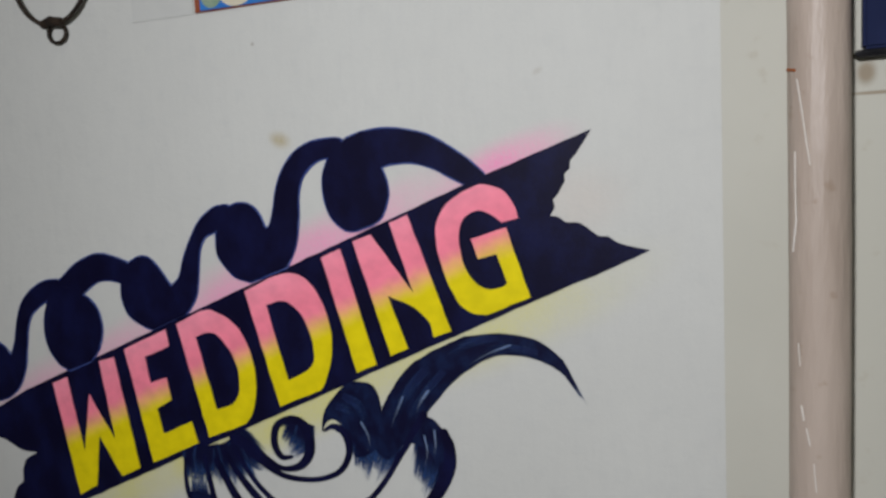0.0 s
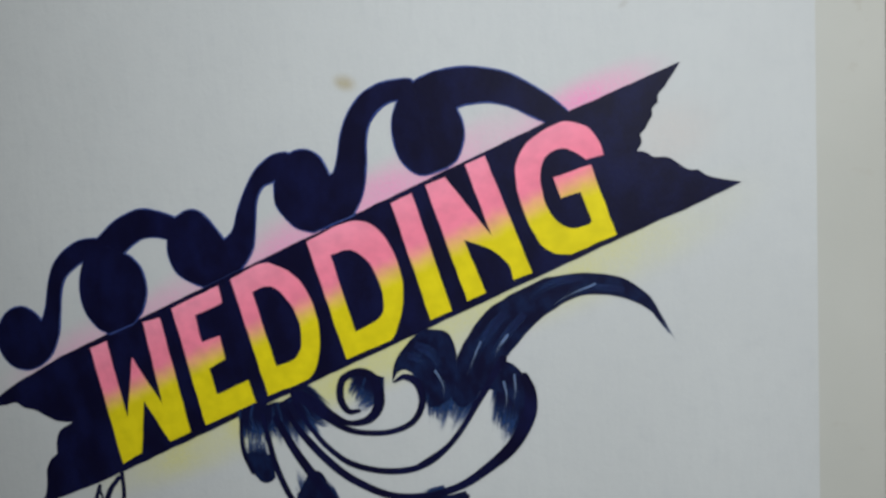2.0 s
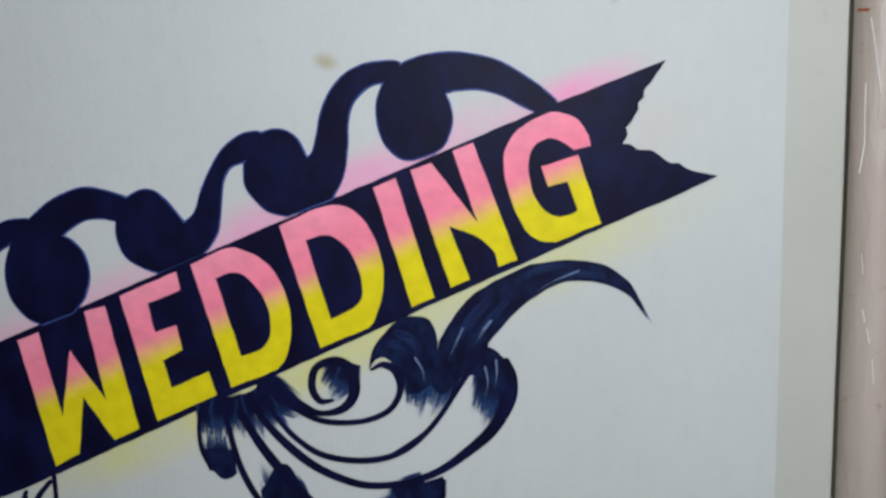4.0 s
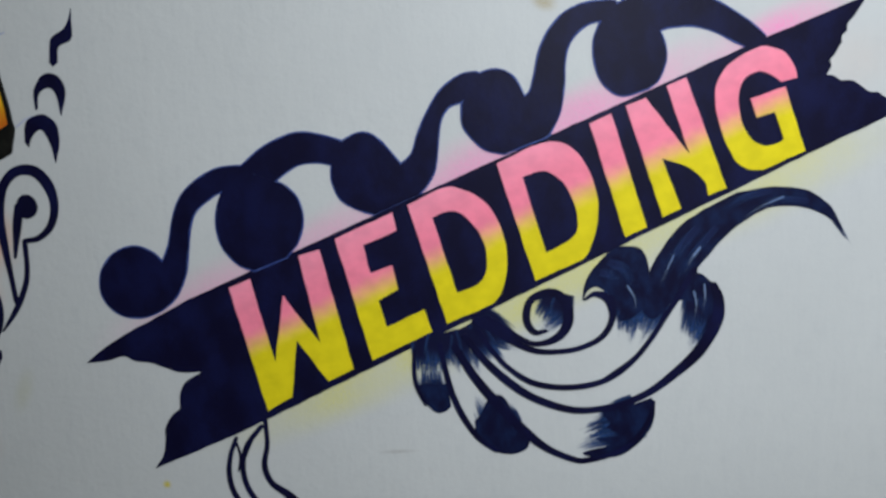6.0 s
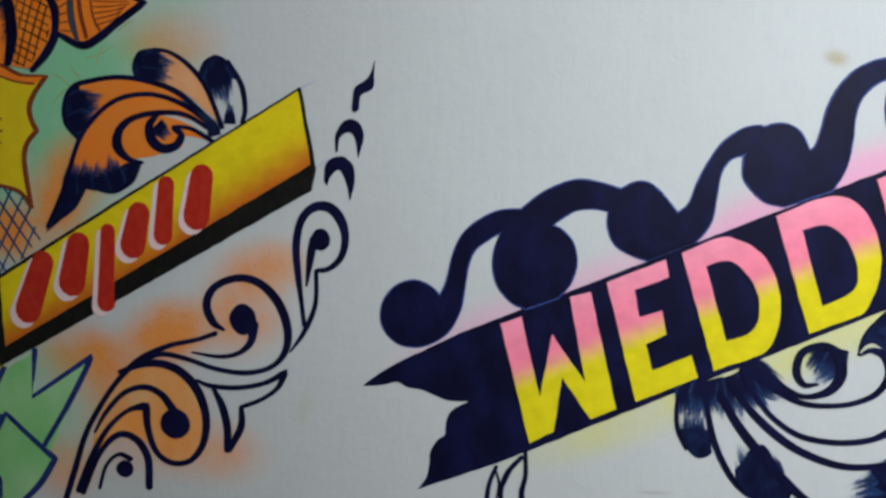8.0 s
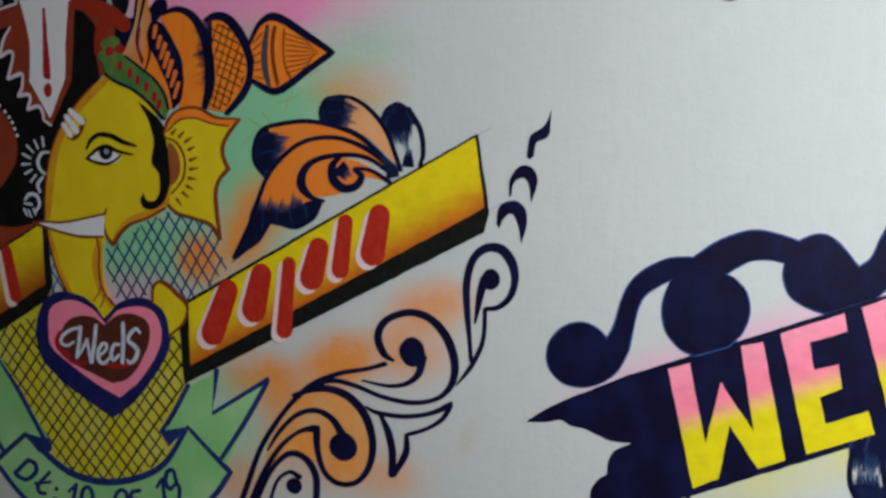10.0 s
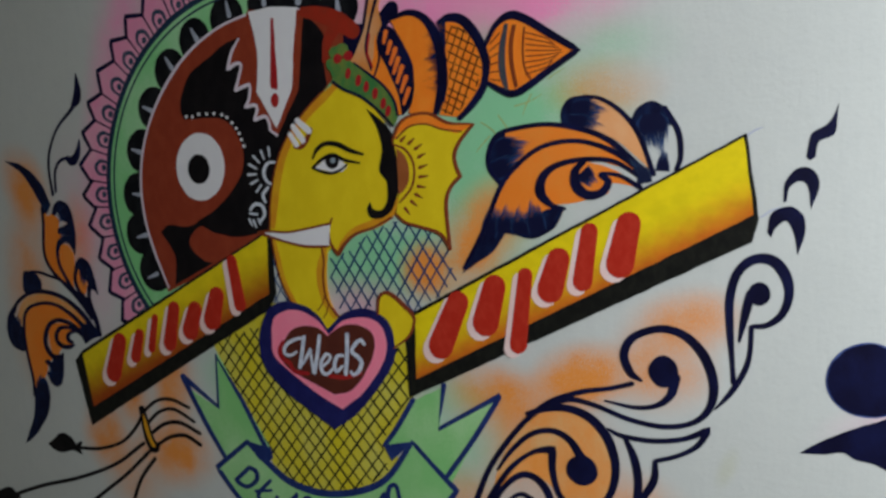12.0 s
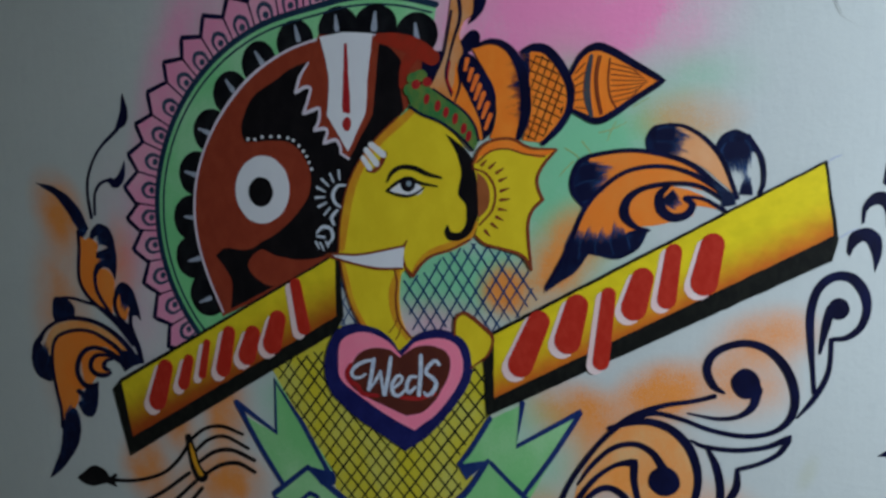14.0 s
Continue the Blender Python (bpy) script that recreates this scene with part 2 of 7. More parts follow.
ORANGE, PINK, GREEN, LEMON = (0.8, 0.28, 0.05), (0.92, 0.28, 0.52), (0.26, 0.58, 0.32), (0.68, 0.64, 0.12)
SPRAYED = [
    (0.322, 1.486, 0.311, 0.041, 23, PINK, 0.42),
    (0.515, 1.563, 0.240, 0.040, 23, PINK, 0.42),
    (0.756, 1.653, 0.093, 0.030, 23, PINK, 0.6),
    (0.000, 1.352, 0.175, 0.038, 23, PINK, 0.35),
    (0.234, 1.236, 0.254, 0.046, 23, LEMON, 0.6),
    (0.730, 1.456, 0.200, 0.050, 23, LEMON, 0.38),
    (0.511, 1.352, 0.240, 0.038, 23, LEMON, 0.5),
    (0.853, 1.609, 0.064, 0.043, 23, ORANGE, 0.05),
    (-0.678, 1.948, 0.227, 0.114, 0, PINK, 1.4),
    (-0.772, 1.975, 0.127, 0.107, 0, PINK, 0.8),
    (-0.682, 1.672, 0.123, 0.217, 0, GREEN, 1.2),
    (-0.626, 1.754, 0.176, 0.074, 0, GREEN, 1.0),
    (-0.884, 1.509, 0.150, 0.090, 0, GREEN, 1.5),
    (-0.502, 1.836, 0.116, 0.054, 0, GREEN, 0.35),
    (-0.787, 1.495, 0.047, 0.047, 0, ORANGE, 1.3),
    (-0.490, 1.775, 0.080, 0.045, 0, ORANGE, 0.5),
    (-0.699, 1.540, 0.057, 0.104, -25, ORANGE, 0.91),
    (-0.907, 1.433, 0.111, 0.050, 0, PINK, 0.45),
    (-0.646, 1.587, 0.056, 0.084, -30, ORANGE, 0.52),
    (-0.528, 1.331, 0.078, 0.050, 20, ORANGE, 1.23),
    (-0.383, 1.425, 0.080, 0.045, 20, ORANGE, 0.7),
    (-0.675, 1.283, 0.082, 0.058, 0, ORANGE, 1.23),
    (-0.410, 1.356, 0.075, 0.062, 0, ORANGE, 0.72),
    (-0.591, 1.201, 0.112, 0.103, 0, ORANGE, 0.78),
    (-0.465, 1.136, 0.089, 0.054, 0, ORANGE, 0.52),
    (-0.730, 1.106, 0.059, 0.059, 0, ORANGE, 0.65),
    (-0.360, 1.426, 0.067, 0.051, 20, ORANGE, 0.39),
    (-1.560, 1.120, 0.060, 0.075, 0, ORANGE, 0.95),
    (-1.366, 1.249, 0.045, 0.090, 0, ORANGE, 0.95),
    (-1.470, 1.209, 0.045, 0.060, 0, ORANGE, 0.8),
    (-1.368, 1.105, 0.092, 0.069, 0, ORANGE, 1.1),
    (-1.740, 1.650, 0.060, 0.085, 30, ORANGE, 1.1),
    (-1.590, 1.540, 0.045, 0.09, 0, ORANGE, 0.8),
    (-1.749, 1.427, 0.077, 0.206, 0, ORANGE, 0.65),
    (-1.471, 1.837, 0.063, 0.313, -14, PINK, 0.6),
    (-1.333, 1.988, 0.110, 0.127, -30, PINK, 0.5),
    (-1.561, 1.524, 0.074, 0.221, 10, PINK, 0.25),
    (-1.358, 1.262, 0.060, 0.100, 0, ORANGE, 0.5),
    (-1.211, 1.280, 0.081, 0.070, 0, GREEN, 0.6),
    (-0.747, 1.217, 0.089, 0.109, 0, GREEN, 0.6),
    (-1.480, 1.050, 0.090, 0.080, 0, ORANGE, 0.55),
    (-0.904, 1.257, 0.126, 0.094, 0, LEMON, 0.3),
    (0.449, 1.710, 0.017, 0.011, -20, (0.42, 0.36, 0.22), 0.75),
    (0.810, 1.769, 0.007, 0.004, 30, (0.4, 0.38, 0.33), 0.5),
    (0.415, 1.842, 0.003, 0.003, 0, (0.2, 0.17, 0.13), 0.5),
    (0.447, 0.992, 0.004, 0.013, 0, (0.2, 0.18, 0.16), 0.6),
    (0.219, 1.096, 0.026, 0.003, 0, (0.35, 0.33, 0.3), 0.6),
    (-0.120, 1.062, 0.006, 0.006, 0, (0.6, 0.5, 0.05), 0.8),
    (-0.310, 1.213, 0.013, 0.033, -20, (0.5, 0.5, 0.35), 0.4),
]
mural_white, tree, bsdf = material("whitewashed_mural_wall", 0.6)
bsdf.inputs["Specular IOR Level"].default_value = 0.15
plaster(tree, bsdf, SPRAYED)
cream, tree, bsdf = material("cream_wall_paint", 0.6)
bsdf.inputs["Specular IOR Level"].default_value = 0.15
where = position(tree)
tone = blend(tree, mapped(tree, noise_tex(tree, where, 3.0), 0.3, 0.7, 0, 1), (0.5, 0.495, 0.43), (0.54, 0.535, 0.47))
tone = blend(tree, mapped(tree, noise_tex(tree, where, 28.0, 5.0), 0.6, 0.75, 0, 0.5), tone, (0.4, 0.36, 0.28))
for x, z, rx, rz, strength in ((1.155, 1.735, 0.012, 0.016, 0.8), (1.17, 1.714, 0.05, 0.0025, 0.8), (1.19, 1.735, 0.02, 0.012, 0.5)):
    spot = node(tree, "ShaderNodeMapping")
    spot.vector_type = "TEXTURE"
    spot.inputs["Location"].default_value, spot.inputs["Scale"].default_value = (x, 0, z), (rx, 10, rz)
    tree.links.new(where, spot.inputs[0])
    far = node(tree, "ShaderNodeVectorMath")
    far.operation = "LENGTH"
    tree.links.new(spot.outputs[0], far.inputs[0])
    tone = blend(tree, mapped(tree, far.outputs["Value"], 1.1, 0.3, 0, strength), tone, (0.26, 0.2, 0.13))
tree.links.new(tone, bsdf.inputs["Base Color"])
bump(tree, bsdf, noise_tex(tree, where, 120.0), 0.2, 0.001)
pipe_paint, tree, bsdf = material("grimy_pvc", 0.45)
bsdf.inputs["Specular IOR Level"].default_value = 0.35
where = position(tree)
tone = blend(tree, mapped(tree, noise_tex(tree, stretched(tree, where, 8, 8, 2), 2.0), 0.3, 0.75, 0, 1), (0.47, 0.39, 0.33), (0.39, 0.315, 0.26))
tone = blend(tree, mapped(tree, noise_tex(tree, where, 40.0, 5.0), 0.62, 0.8, 0, 0.7), tone, (0.26, 0.17, 0.1))
tree.links.new(tone, bsdf.inputs["Base Color"])
bump(tree, bsdf, noise_tex(tree, stretched(tree, where, 24, 24, 5), 3.0), 0.7, 0.004)
highlight_white = paint("highlight_white", (0.68, 0.65, 0.6), (0.78, 0.76, 0.72))
dark_blue = paint("dark_blue_shutter", (0.006, 0.012, 0.05), (0.012, 0.02, 0.075))
cable_black = paint("cable_black", (0.02, 0.016, 0.014), (0.05, 0.035, 0.025))
frame_red = paint("picture_border_red", (0.22, 0.06, 0.03), (0.3, 0.1, 0.05))
picture_blue = paint("picture_blue", (0.03, 0.16, 0.5), (0.05, 0.22, 0.55), scale=40.0)
picture_pale = paint("picture_pale", (0.6, 0.55, 0.42), (0.62, 0.6, 0.52), scale=40.0)
picture_green = paint("picture_green", (0.2, 0.3, 0.22), (0.4, 0.42, 0.3))
picture_brown = paint("picture_brown", (0.4, 0.3, 0.18), (0.5, 0.42, 0.3), scale=40.0)
patch_grey = paint("patch_grey_plaster", (0.52, 0.53, 0.51), (0.56, 0.57, 0.54), rough=0.7, scale=12.0)
concrete = paint("cement_floor", (0.24, 0.23, 0.21), (0.3, 0.29, 0.27), rough=0.7, scale=6.0)
# glowing glass of the added lamp
added_bulb_glass, tree, bsdf = material("added_bulb_glass", 0.3)
bsdf.inputs["Base Color"].default_value = (0.8, 0.8, 0.8, 1)
bsdf.inputs["Emission Color"].default_value = (0.93, 0.97, 1.0, 1)
bsdf.inputs["Emission Strength"].default_value = 6.0

box("wall_mural", (-2.6, 0.0, 0.0), (1.015, 0.15, 2.9), mural_white, "whitewashed wall with brushed texture and sprayed colour clouds")
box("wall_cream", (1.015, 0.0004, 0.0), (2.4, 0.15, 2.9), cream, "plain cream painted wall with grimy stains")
# unseen walls, floor and ceiling added to enclose the lamp and return its light
box("wall_left", (-2.75, -3.0, 0.0), (-2.6, 0.15, 2.9), cream, "unseen cream side wall added to close the room")
box("wall_right", (2.4, -3.0, 0.0), (2.55, 0.15, 2.9), cream, "unseen cream side wall added to close the room")
box("wall_back", (-2.75, -3.15, 0.0), (2.55, -3.0, 2.9), cream, "unseen cream back wall added to close the room")
box("floor", (-2.75, -3.15, -0.1), (2.55, 0.15, 0.0), concrete, "grey cement floor")
box("ceiling", (-2.75, -3.15, 2.9), (2.55, 0.15, 3.0), cream, "unseen cream ceiling added to close the room")


def tube(name, mat, line, radius, parent=None, label="", sides=14):
    """A round rod swept along a smooth line of (x, y, z)."""
    curve = bpy.data.curves.new(name, "CURVE")
    curve.dimensions, curve.bevel_depth, curve.bevel_resolution = "3D", radius, max(1, sides // 4)
    curve.use_fill_caps = True
    spline = curve.splines.new("POLY")
    spline.points.add(len(line) - 1)
    for p, q in zip(spline.points, line):
        p.co = (*q, 1)
    ob = new(name, curve)
    mesh = bpy.data.meshes.new_from_object(ob)
    bpy.data.objects.remove(ob)
    bpy.data.curves.remove(curve)
    mesh.materials.append(mat)
    for face in mesh.polygons:
        face.use_smooth = True
    ob = new(name, mesh)
    if parent:
        ob.parent = parent
        ob.matrix_parent_inverse = parent.matrix_world.inverted()
    return tagged(ob, label)


def empty(name, m, label, category):
    ob = new(name)
    ob.matrix_world = m
    ob.empty_display_size = 0.05
    return tagged(ob, label, category)


drain = empty("drain_pipe", Matrix.Translation((1.108, -0.03, 0.0)), "grimy beige plastic drain pipe standing against the wall", "pipe")
rnd = random.Random(2)
tube("pipe", pipe_paint, [(1.108 + rnd.uniform(-0.0006, 0.0006), -0.032, 0.1 * k) for k in range(30)], 0.0295, drain, sides=32)
for z in (0.6, 2.3):
    tube("clamp", pipe_paint, [(1.108, -0.032, z), (1.108, -0.032, z + 0.03)], 0.033, drain, sides=32)
# broken highlight down the pipe, built as thin off-white rods
for line, r in (
    ([(1.0862, -0.0524, 1.7279), (1.0903, -0.0560, 1.6974), (1.0941, -0.0583, 1.6653), (1.0973, -0.0598, 1.6426)], 0.0007),
    ([(1.0844, -0.0501, 1.6567), (1.0845, -0.0504, 1.6223), (1.0850, -0.0510, 1.5897)], 0.0008),
    ([(1.0854, -0.0514, 1.5897), (1.0837, -0.0492, 1.5703), (1.0823, -0.0472, 1.5545)], 0.0009),
    ([(1.0865, -0.0526, 1.4612), (1.0880, -0.0541, 1.4378)], 0.0006),
    ([(1.0889, -0.0548, 1.3963), (1.0911, -0.0566, 1.3811)], 0.0009),
    ([(1.0931, -0.0578, 1.3736), (1.0964, -0.0595, 1.3565)], 0.0008),
    ([(1.0998, -0.0606, 1.3372), (1.1021, -0.0612, 1.3077)], 0.0006),
):
    tube("highlight_streak", highlight_white, line, r, drain, "pipe highlight built as a pale streak", sides=8)
tube("rust_spot", rust, [(1.0787, -0.0372, 1.7399), (1.0847, -0.0506, 1.7373)], 0.0016, drain, "small rust spot", sides=8)

shutter = empty("blue_shutter", Matrix.Translation((1.3, 0, 1.745)), "dark blue painted shutter with a black lower rail", "shutter")
box("panel", (1.150, -0.016, 1.757), (1.75, 0.0, 2.65), dark_blue, "", shutter, 0.003)
box("rail", (1.143, -0.018, 1.749), (1.76, 0.0, 1.756), gloss_black, "black rail", shutter, 0.002)

picture = empty("picture", Matrix.Translation((0.5, 0, 1.893)), "printed picture with a reddish border and blue field", "picture")
box("border", (0.326, -0.004, 1.893), (0.70, 0.0, 2.35), frame_red, "", picture, 0.001)
box("field", (0.337, -0.006, 1.8945), (0.688, -0.004, 2.34), picture_blue, "", picture, 0.0005)
for x, z, r, mat in ((0.357, 1.913, 0.017, picture_green), (0.398, 1.93, 0.036, picture_pale), (0.455, 1.921, 0.025, picture_brown), (0.52, 1.97, 0.07, picture_pale)):
    tube("printed_spot", mat, [(x, -0.0062, z), (x, -0.0066, z)], r, picture, sides=32)
box("plaster_patch", (0.214, -0.0015, 1.893), (0.322, 0.0, 2.2), patch_grey, "smoother grey plaster patch on the wall", kind="structure")

cable = empty("cable_loop", Matrix.Translation((0.073, 0, 1.9)), "black cable loop with a small wire ring hanging on the wall", "cable")
arc = [(0.073 + 0.075 * math.sin(a), -0.012, 1.985 - 0.08 * math.cos(a)) for a in (k * 0.16 for k in range(-12, 13))]
tube("wire", cable_black, arc, 0.0034, cable)
ring = [(0.073 + 0.017 * math.sin(a), -0.006, 1.893 + 0.014 * math.cos(a)) for a in (k * math.pi / 12 for k in range(25))]
tube("ring", cable_black, ring, 0.0028, cable)
tube("knot", cable_black, [(0.055, -0.014, 1.906), (0.073, -0.017, 1.91), (0.092, -0.014, 1.906)], 0.007, cable)
tube("nail", cable_black, [(0.008, 0.01, 2.02), (0.008, -0.02, 2.02)], 0.003, cable)
tube("nail", cable_black, [(0.138, 0.01, 2.02), (0.138, -0.02, 2.02)], 0.003, cable)


# unseen pendant fixture, added to house the wall's light
lamp = empty("added_pendant_lamp", Matrix.Translation((0.8, -1.6, 2.9)), "added unseen pendant lamp that lights the mural wall", "lamp")
tube("cord", cable_black, [(0.8, -1.62, 2.9), (0.8, -1.62, 2.2)], 0.003, lamp)
tube("socket", cable_black, [(0.8, -1.62, 2.2), (0.8, -1.62, 2.12)], 0.018, lamp)
tube("bulb", added_bulb_glass, [(0.8, -1.62, 2.12), (0.8, -1.62, 2.05)], 0.03, lamp)

# paint on the wall ------------------------------------------------------
COAT = 0.0004
CURRENT, PARTS = [], {}


def bend(points, closed, steps=7):
    """A smooth line through points; a point whose last value is True is a corner. Values between are carried along."""
    pts = [(np.array(p[:-1] if isinstance(p[-1], bool) else p, float), isinstance(p[-1], bool)) for p in points]
    n, out = len(pts), []
    for i in range(n if closed else n - 1):
        (b, hard_b), (c, hard_c) = pts[i], pts[(i + 1) % n]
        if hard_b and hard_c:
            out.append(b)
            continue
        a = pts[i - 1][0] if (closed or i) and not hard_b else 2 * b - c
        d = pts[(i + 2) % n][0] if (closed or i < n - 2) and not hard_c else 2 * c - b
        for k in range(steps):
            t = k / steps
            out.append(0.5 * (2 * b + (c - a) * t + (2 * a - 5 * b + 4 * c - d) * t * t + (3 * b - a - 3 * c + d) * t**3))
    return out if closed else out + [pts[-1][0]]


def wavered(loop, reach=0.011, sway=0.0011):
    """A closed outline with the slight unsteadiness of a hand-held brush."""
    out = []
    for a, b in zip(loop, loop[1:] + loop[:1]):
        parts = max(1, int(np.hypot(*(b - a)[:2]) / reach))
        out += [a + (b - a) * k / parts for k in range(parts)]
    moved = []
    for p in out:
        q = Vector((p[0] * 55, 3.1, p[1] * 55))
        moved.append((p[0] + sway * noise.noise(q), p[1] + sway * noise.noise(q + Vector((7, 5, 9)))))
    return moved


def height(coat):
    """Each patch lies a hair above the one painted before it."""
    PARTS["count"] = PARTS.get("count", 0) + 1
    return coat * COAT + 0.000006 * (PARTS["count"] % 60)


def link(name, bm, mat, label="", under=""):
    """One painted patch as a mesh under the current thing, or under a part of it."""
    mesh = bpy.data.meshes.new(name)
    bm.to_mesh(mesh)
    bm.free()
    mesh.materials.append(mat)
    ob = new(name, mesh)
    if under:
        ob.parent = PARTS[under]
    else:
        ob.parent = CURRENT[0]
        ob.matrix_parent_inverse = CURRENT[0].matrix_world.inverted()
    PARTS[name] = ob
    return tagged(ob, label)


def thing(name, x, z, label, category, group=""):
    """Begins a painted motif; its origin lies on the wall."""
    ob = new(name)
    ob.empty_display_size = 0.05
    ob.matrix_world = Matrix.Translation((x, 0, z))
    tagged(ob, label, category, group)
    CURRENT[:] = [ob]
    return ob


def fill(name, mat, coat, outline, hole=(), label="", under=""):
    """A patch of paint with a smooth outline, as thick as its coat."""
    bm = bmesh.new()
    y = -height(coat)
    for loop in (outline, hole):
        if loop:
            front = [bm.verts.new((p[0], y, p[1])) for p in wavered(bend(loop, True))]
            for a, b in zip(front, front[1:] + front[:1]):
                bm.edges.new((a, b))
    rim = list(bm.edges)
    bmesh.ops.triangle_fill(bm, edges=rim, use_beauty=True, normal=(0, -1, 0))
    for edge in rim:
        a, b = edge.verts
        c, d = (bm.verts.new((v.co.x, 0, v.co.z)) for v in (b, a))
        bm.faces.new((a, b, c, d))
    return link(name, bm, mat, label, under)


def stroke_into(bm, points, coat, skirt=True):
    line = bend(points, False)
    pos, width = [p[:2] for p in line], [p[2] for p in line]
    way = [np.array(b) - np.array(a) for a, b in zip([pos[0]] + pos[:-1], pos[1:] + [pos[-1]])]
    way = [w / (np.hypot(*w) + 1e-9) for w in way]
    caps = (1.45, 1.0, 0.5) if skirt else ()
    rows = [(pos[0] - way[0] * width[0] / 2 * math.sin(a), way[0], width[0] * math.cos(a)) for a in caps]
    rows += list(zip(pos, way, width))
    rows += [(pos[-1] + way[-1] * width[-1] / 2 * math.sin(a), way[-1], width[-1] * math.cos(a)) for a in caps[::-1]]
    uv = bm.loops.layers.uv.verify()
    length = np.cumsum([0] + [np.hypot(*(b[0] - a[0])) for a, b in zip(rows, rows[1:])])
    length = length / (length[-1] + 1e-9)
    top = -height(coat)
    made = []
    for (p, w, wide), u in zip(rows, length):
        y = top - 0.00004 * u
        side = np.array((-w[1], w[0])) * wide / 2
        made.append([(bm.verts.new((q[0], y, q[1])), bm.verts.new((q[0], 0, q[1]))) for q in (p + side, p - side)])
    for i, (a, b) in enumerate(zip(made, made[1:])):
        face = bm.faces.new((a[0][0], a[1][0], b[1][0], b[0][0]))
        for loop, value in zip(face.loops, ((length[i], 0), (length[i], 1), (length[i + 1], 1), (length[i + 1], 0))):
            loop[uv].uv = value
        for s in (0, 1) if skirt else ():
            face = bm.faces.new((a[s][0], b[s][0], b[s][1], a[s][1]))
            for loop, u in zip(face.loops, (length[i], length[i + 1], length[i + 1], length[i])):
                loop[uv].uv = (u, s)


def stroke(name, mat, coat, points, label="", under=""):
    """A brush stroke through (x, z, width)."""
    bm = bmesh.new()
    stroke_into(bm, points, coat, not mat.name.endswith("dry_brush"))
    return link(name, bm, mat, label, under)


def net(name, mat, coat, outline, gap, tilts, width, label="", under=""):
    """Two crossing families of thin brushed lines inside an outline, a little unsteady."""
    rnd = random.Random(5)
    loop = [np.array(p[:2]) for p in bend(outline, True)]
    mid, reach = np.mean(loop, 0), 2.0
    bm = bmesh.new()
    for tilt in tilts:
        way = np.array((math.cos(radians(tilt)), math.sin(radians(tilt))))
        side = np.array((-way[1], way[0]))
        for k in range(-int(reach / gap), int(reach / gap)):
            start = mid + side * gap * (k + rnd.uniform(-0.12, 0.12))
            cuts = []
            for a, b in zip(loop, loop[1:] + loop[:1]):
                da, db = (a - start) @ side, (b - start) @ side
                if (da < 0) != (db < 0):
                    cuts.append((a + (b - a) * da / (da - db) - start) @ way)
            cuts.sort()
            for lo, hi in zip(cuts[::2], cuts[1::2]):
                if hi - lo > 2 * width:
                    lo, hi = lo + rnd.uniform(-0.004, 0.004), hi + rnd.uniform(-0.004, 0.004)
                    line = [start + way * (lo + f * (hi - lo)) + side * rnd.uniform(-0.0012, 0.0012) for f in (0, 0.5, 1)]
                    stroke_into(bm, [(*p, width * rnd.uniform(0.75, 1.2)) for p in line], coat)
    return link(name, bm, mat, label, under)


def edged(name, mat, coat, outline):
    """A filled patch whose thin first coat shows as a blue fringe round it."""
    ob = fill(name, mat, coat, outline)
    ring = [(p[0], p[1], 0.0042, *p[2:]) for p in outline + outline[:1]]
    stroke("thin_edge", edge_blue, coat - 2, ring, under=name)
    return ob


def disc(name, mat, coat, x, z, rx, rz, turn=0.0, label="", under=""):
    c, s = math.cos(radians(turn)), math.sin(radians(turn))
    ring = [(rx * math.cos(a), rz * math.sin(a)) for a in (k * math.pi / 5 for k in range(10))]
    return fill(name, mat, coat, [(x + c * u - s * v, z + s * u + c * v) for u, v in ring], label=label, under=under)


def dots(name, mat, coat, line, radius, under=""):
    """Round dabs, one at each point."""
    for x, z in line:
        disc(name, mat, coat, x, z, radius, radius, under=under)

# the lettered banner

thing("lettered_banner", 0.220, 1.277, "torn navy ribbon painted on white wall, pink and yellow lettering", "painted banner", "wedding mural")
fill("ribbon", navy, 4, [(-0.2141, 1.25, True), (-0.1888, 1.2693), (-0.1563, 1.2881), (-0.1173, 1.3073), (-0.0614, 1.334, True), (0.7407, 1.6493, True), (0.8714, 1.6962, True), (0.8589, 1.6776), (0.8543, 1.6696, True), (0.8469, 1.661), (0.8457, 1.6521, True), (0.8389, 1.6455), (0.8391, 1.6372, True), (0.831, 1.6236), (0.8243, 1.6163, True), (0.8258, 1.6064), (0.8204, 1.5962, True), (0.8295, 1.5944), (0.8386, 1.5884, True), (0.8538, 1.5877), (0.8622, 1.5825), (0.8678, 1.578, True), (0.8783, 1.5713), (0.8887, 1.5701, True), (0.8991, 1.5634), (0.9161, 1.5579, True), (0.9368, 1.5541, True), (0.8906, 1.5321), (0.8256, 1.5052, True), (0.0318, 1.1528, True), (-0.0251, 1.1283), (-0.1339, 1.0877, True), (-0.1202, 1.1067), (-0.1134, 1.1332, True), (-0.1117, 1.1509), (-0.1019, 1.1654), (-0.0883, 1.1761, True), (-0.0863, 1.198), (-0.0746, 1.2166), (-0.0517, 1.2293, True), (-0.0832, 1.2309), (-0.1034, 1.2381), (-0.1193, 1.245, True), (-0.1437, 1.2497), (-0.1595, 1.2574), (-0.1765, 1.2532), (-0.1934, 1.2506)])
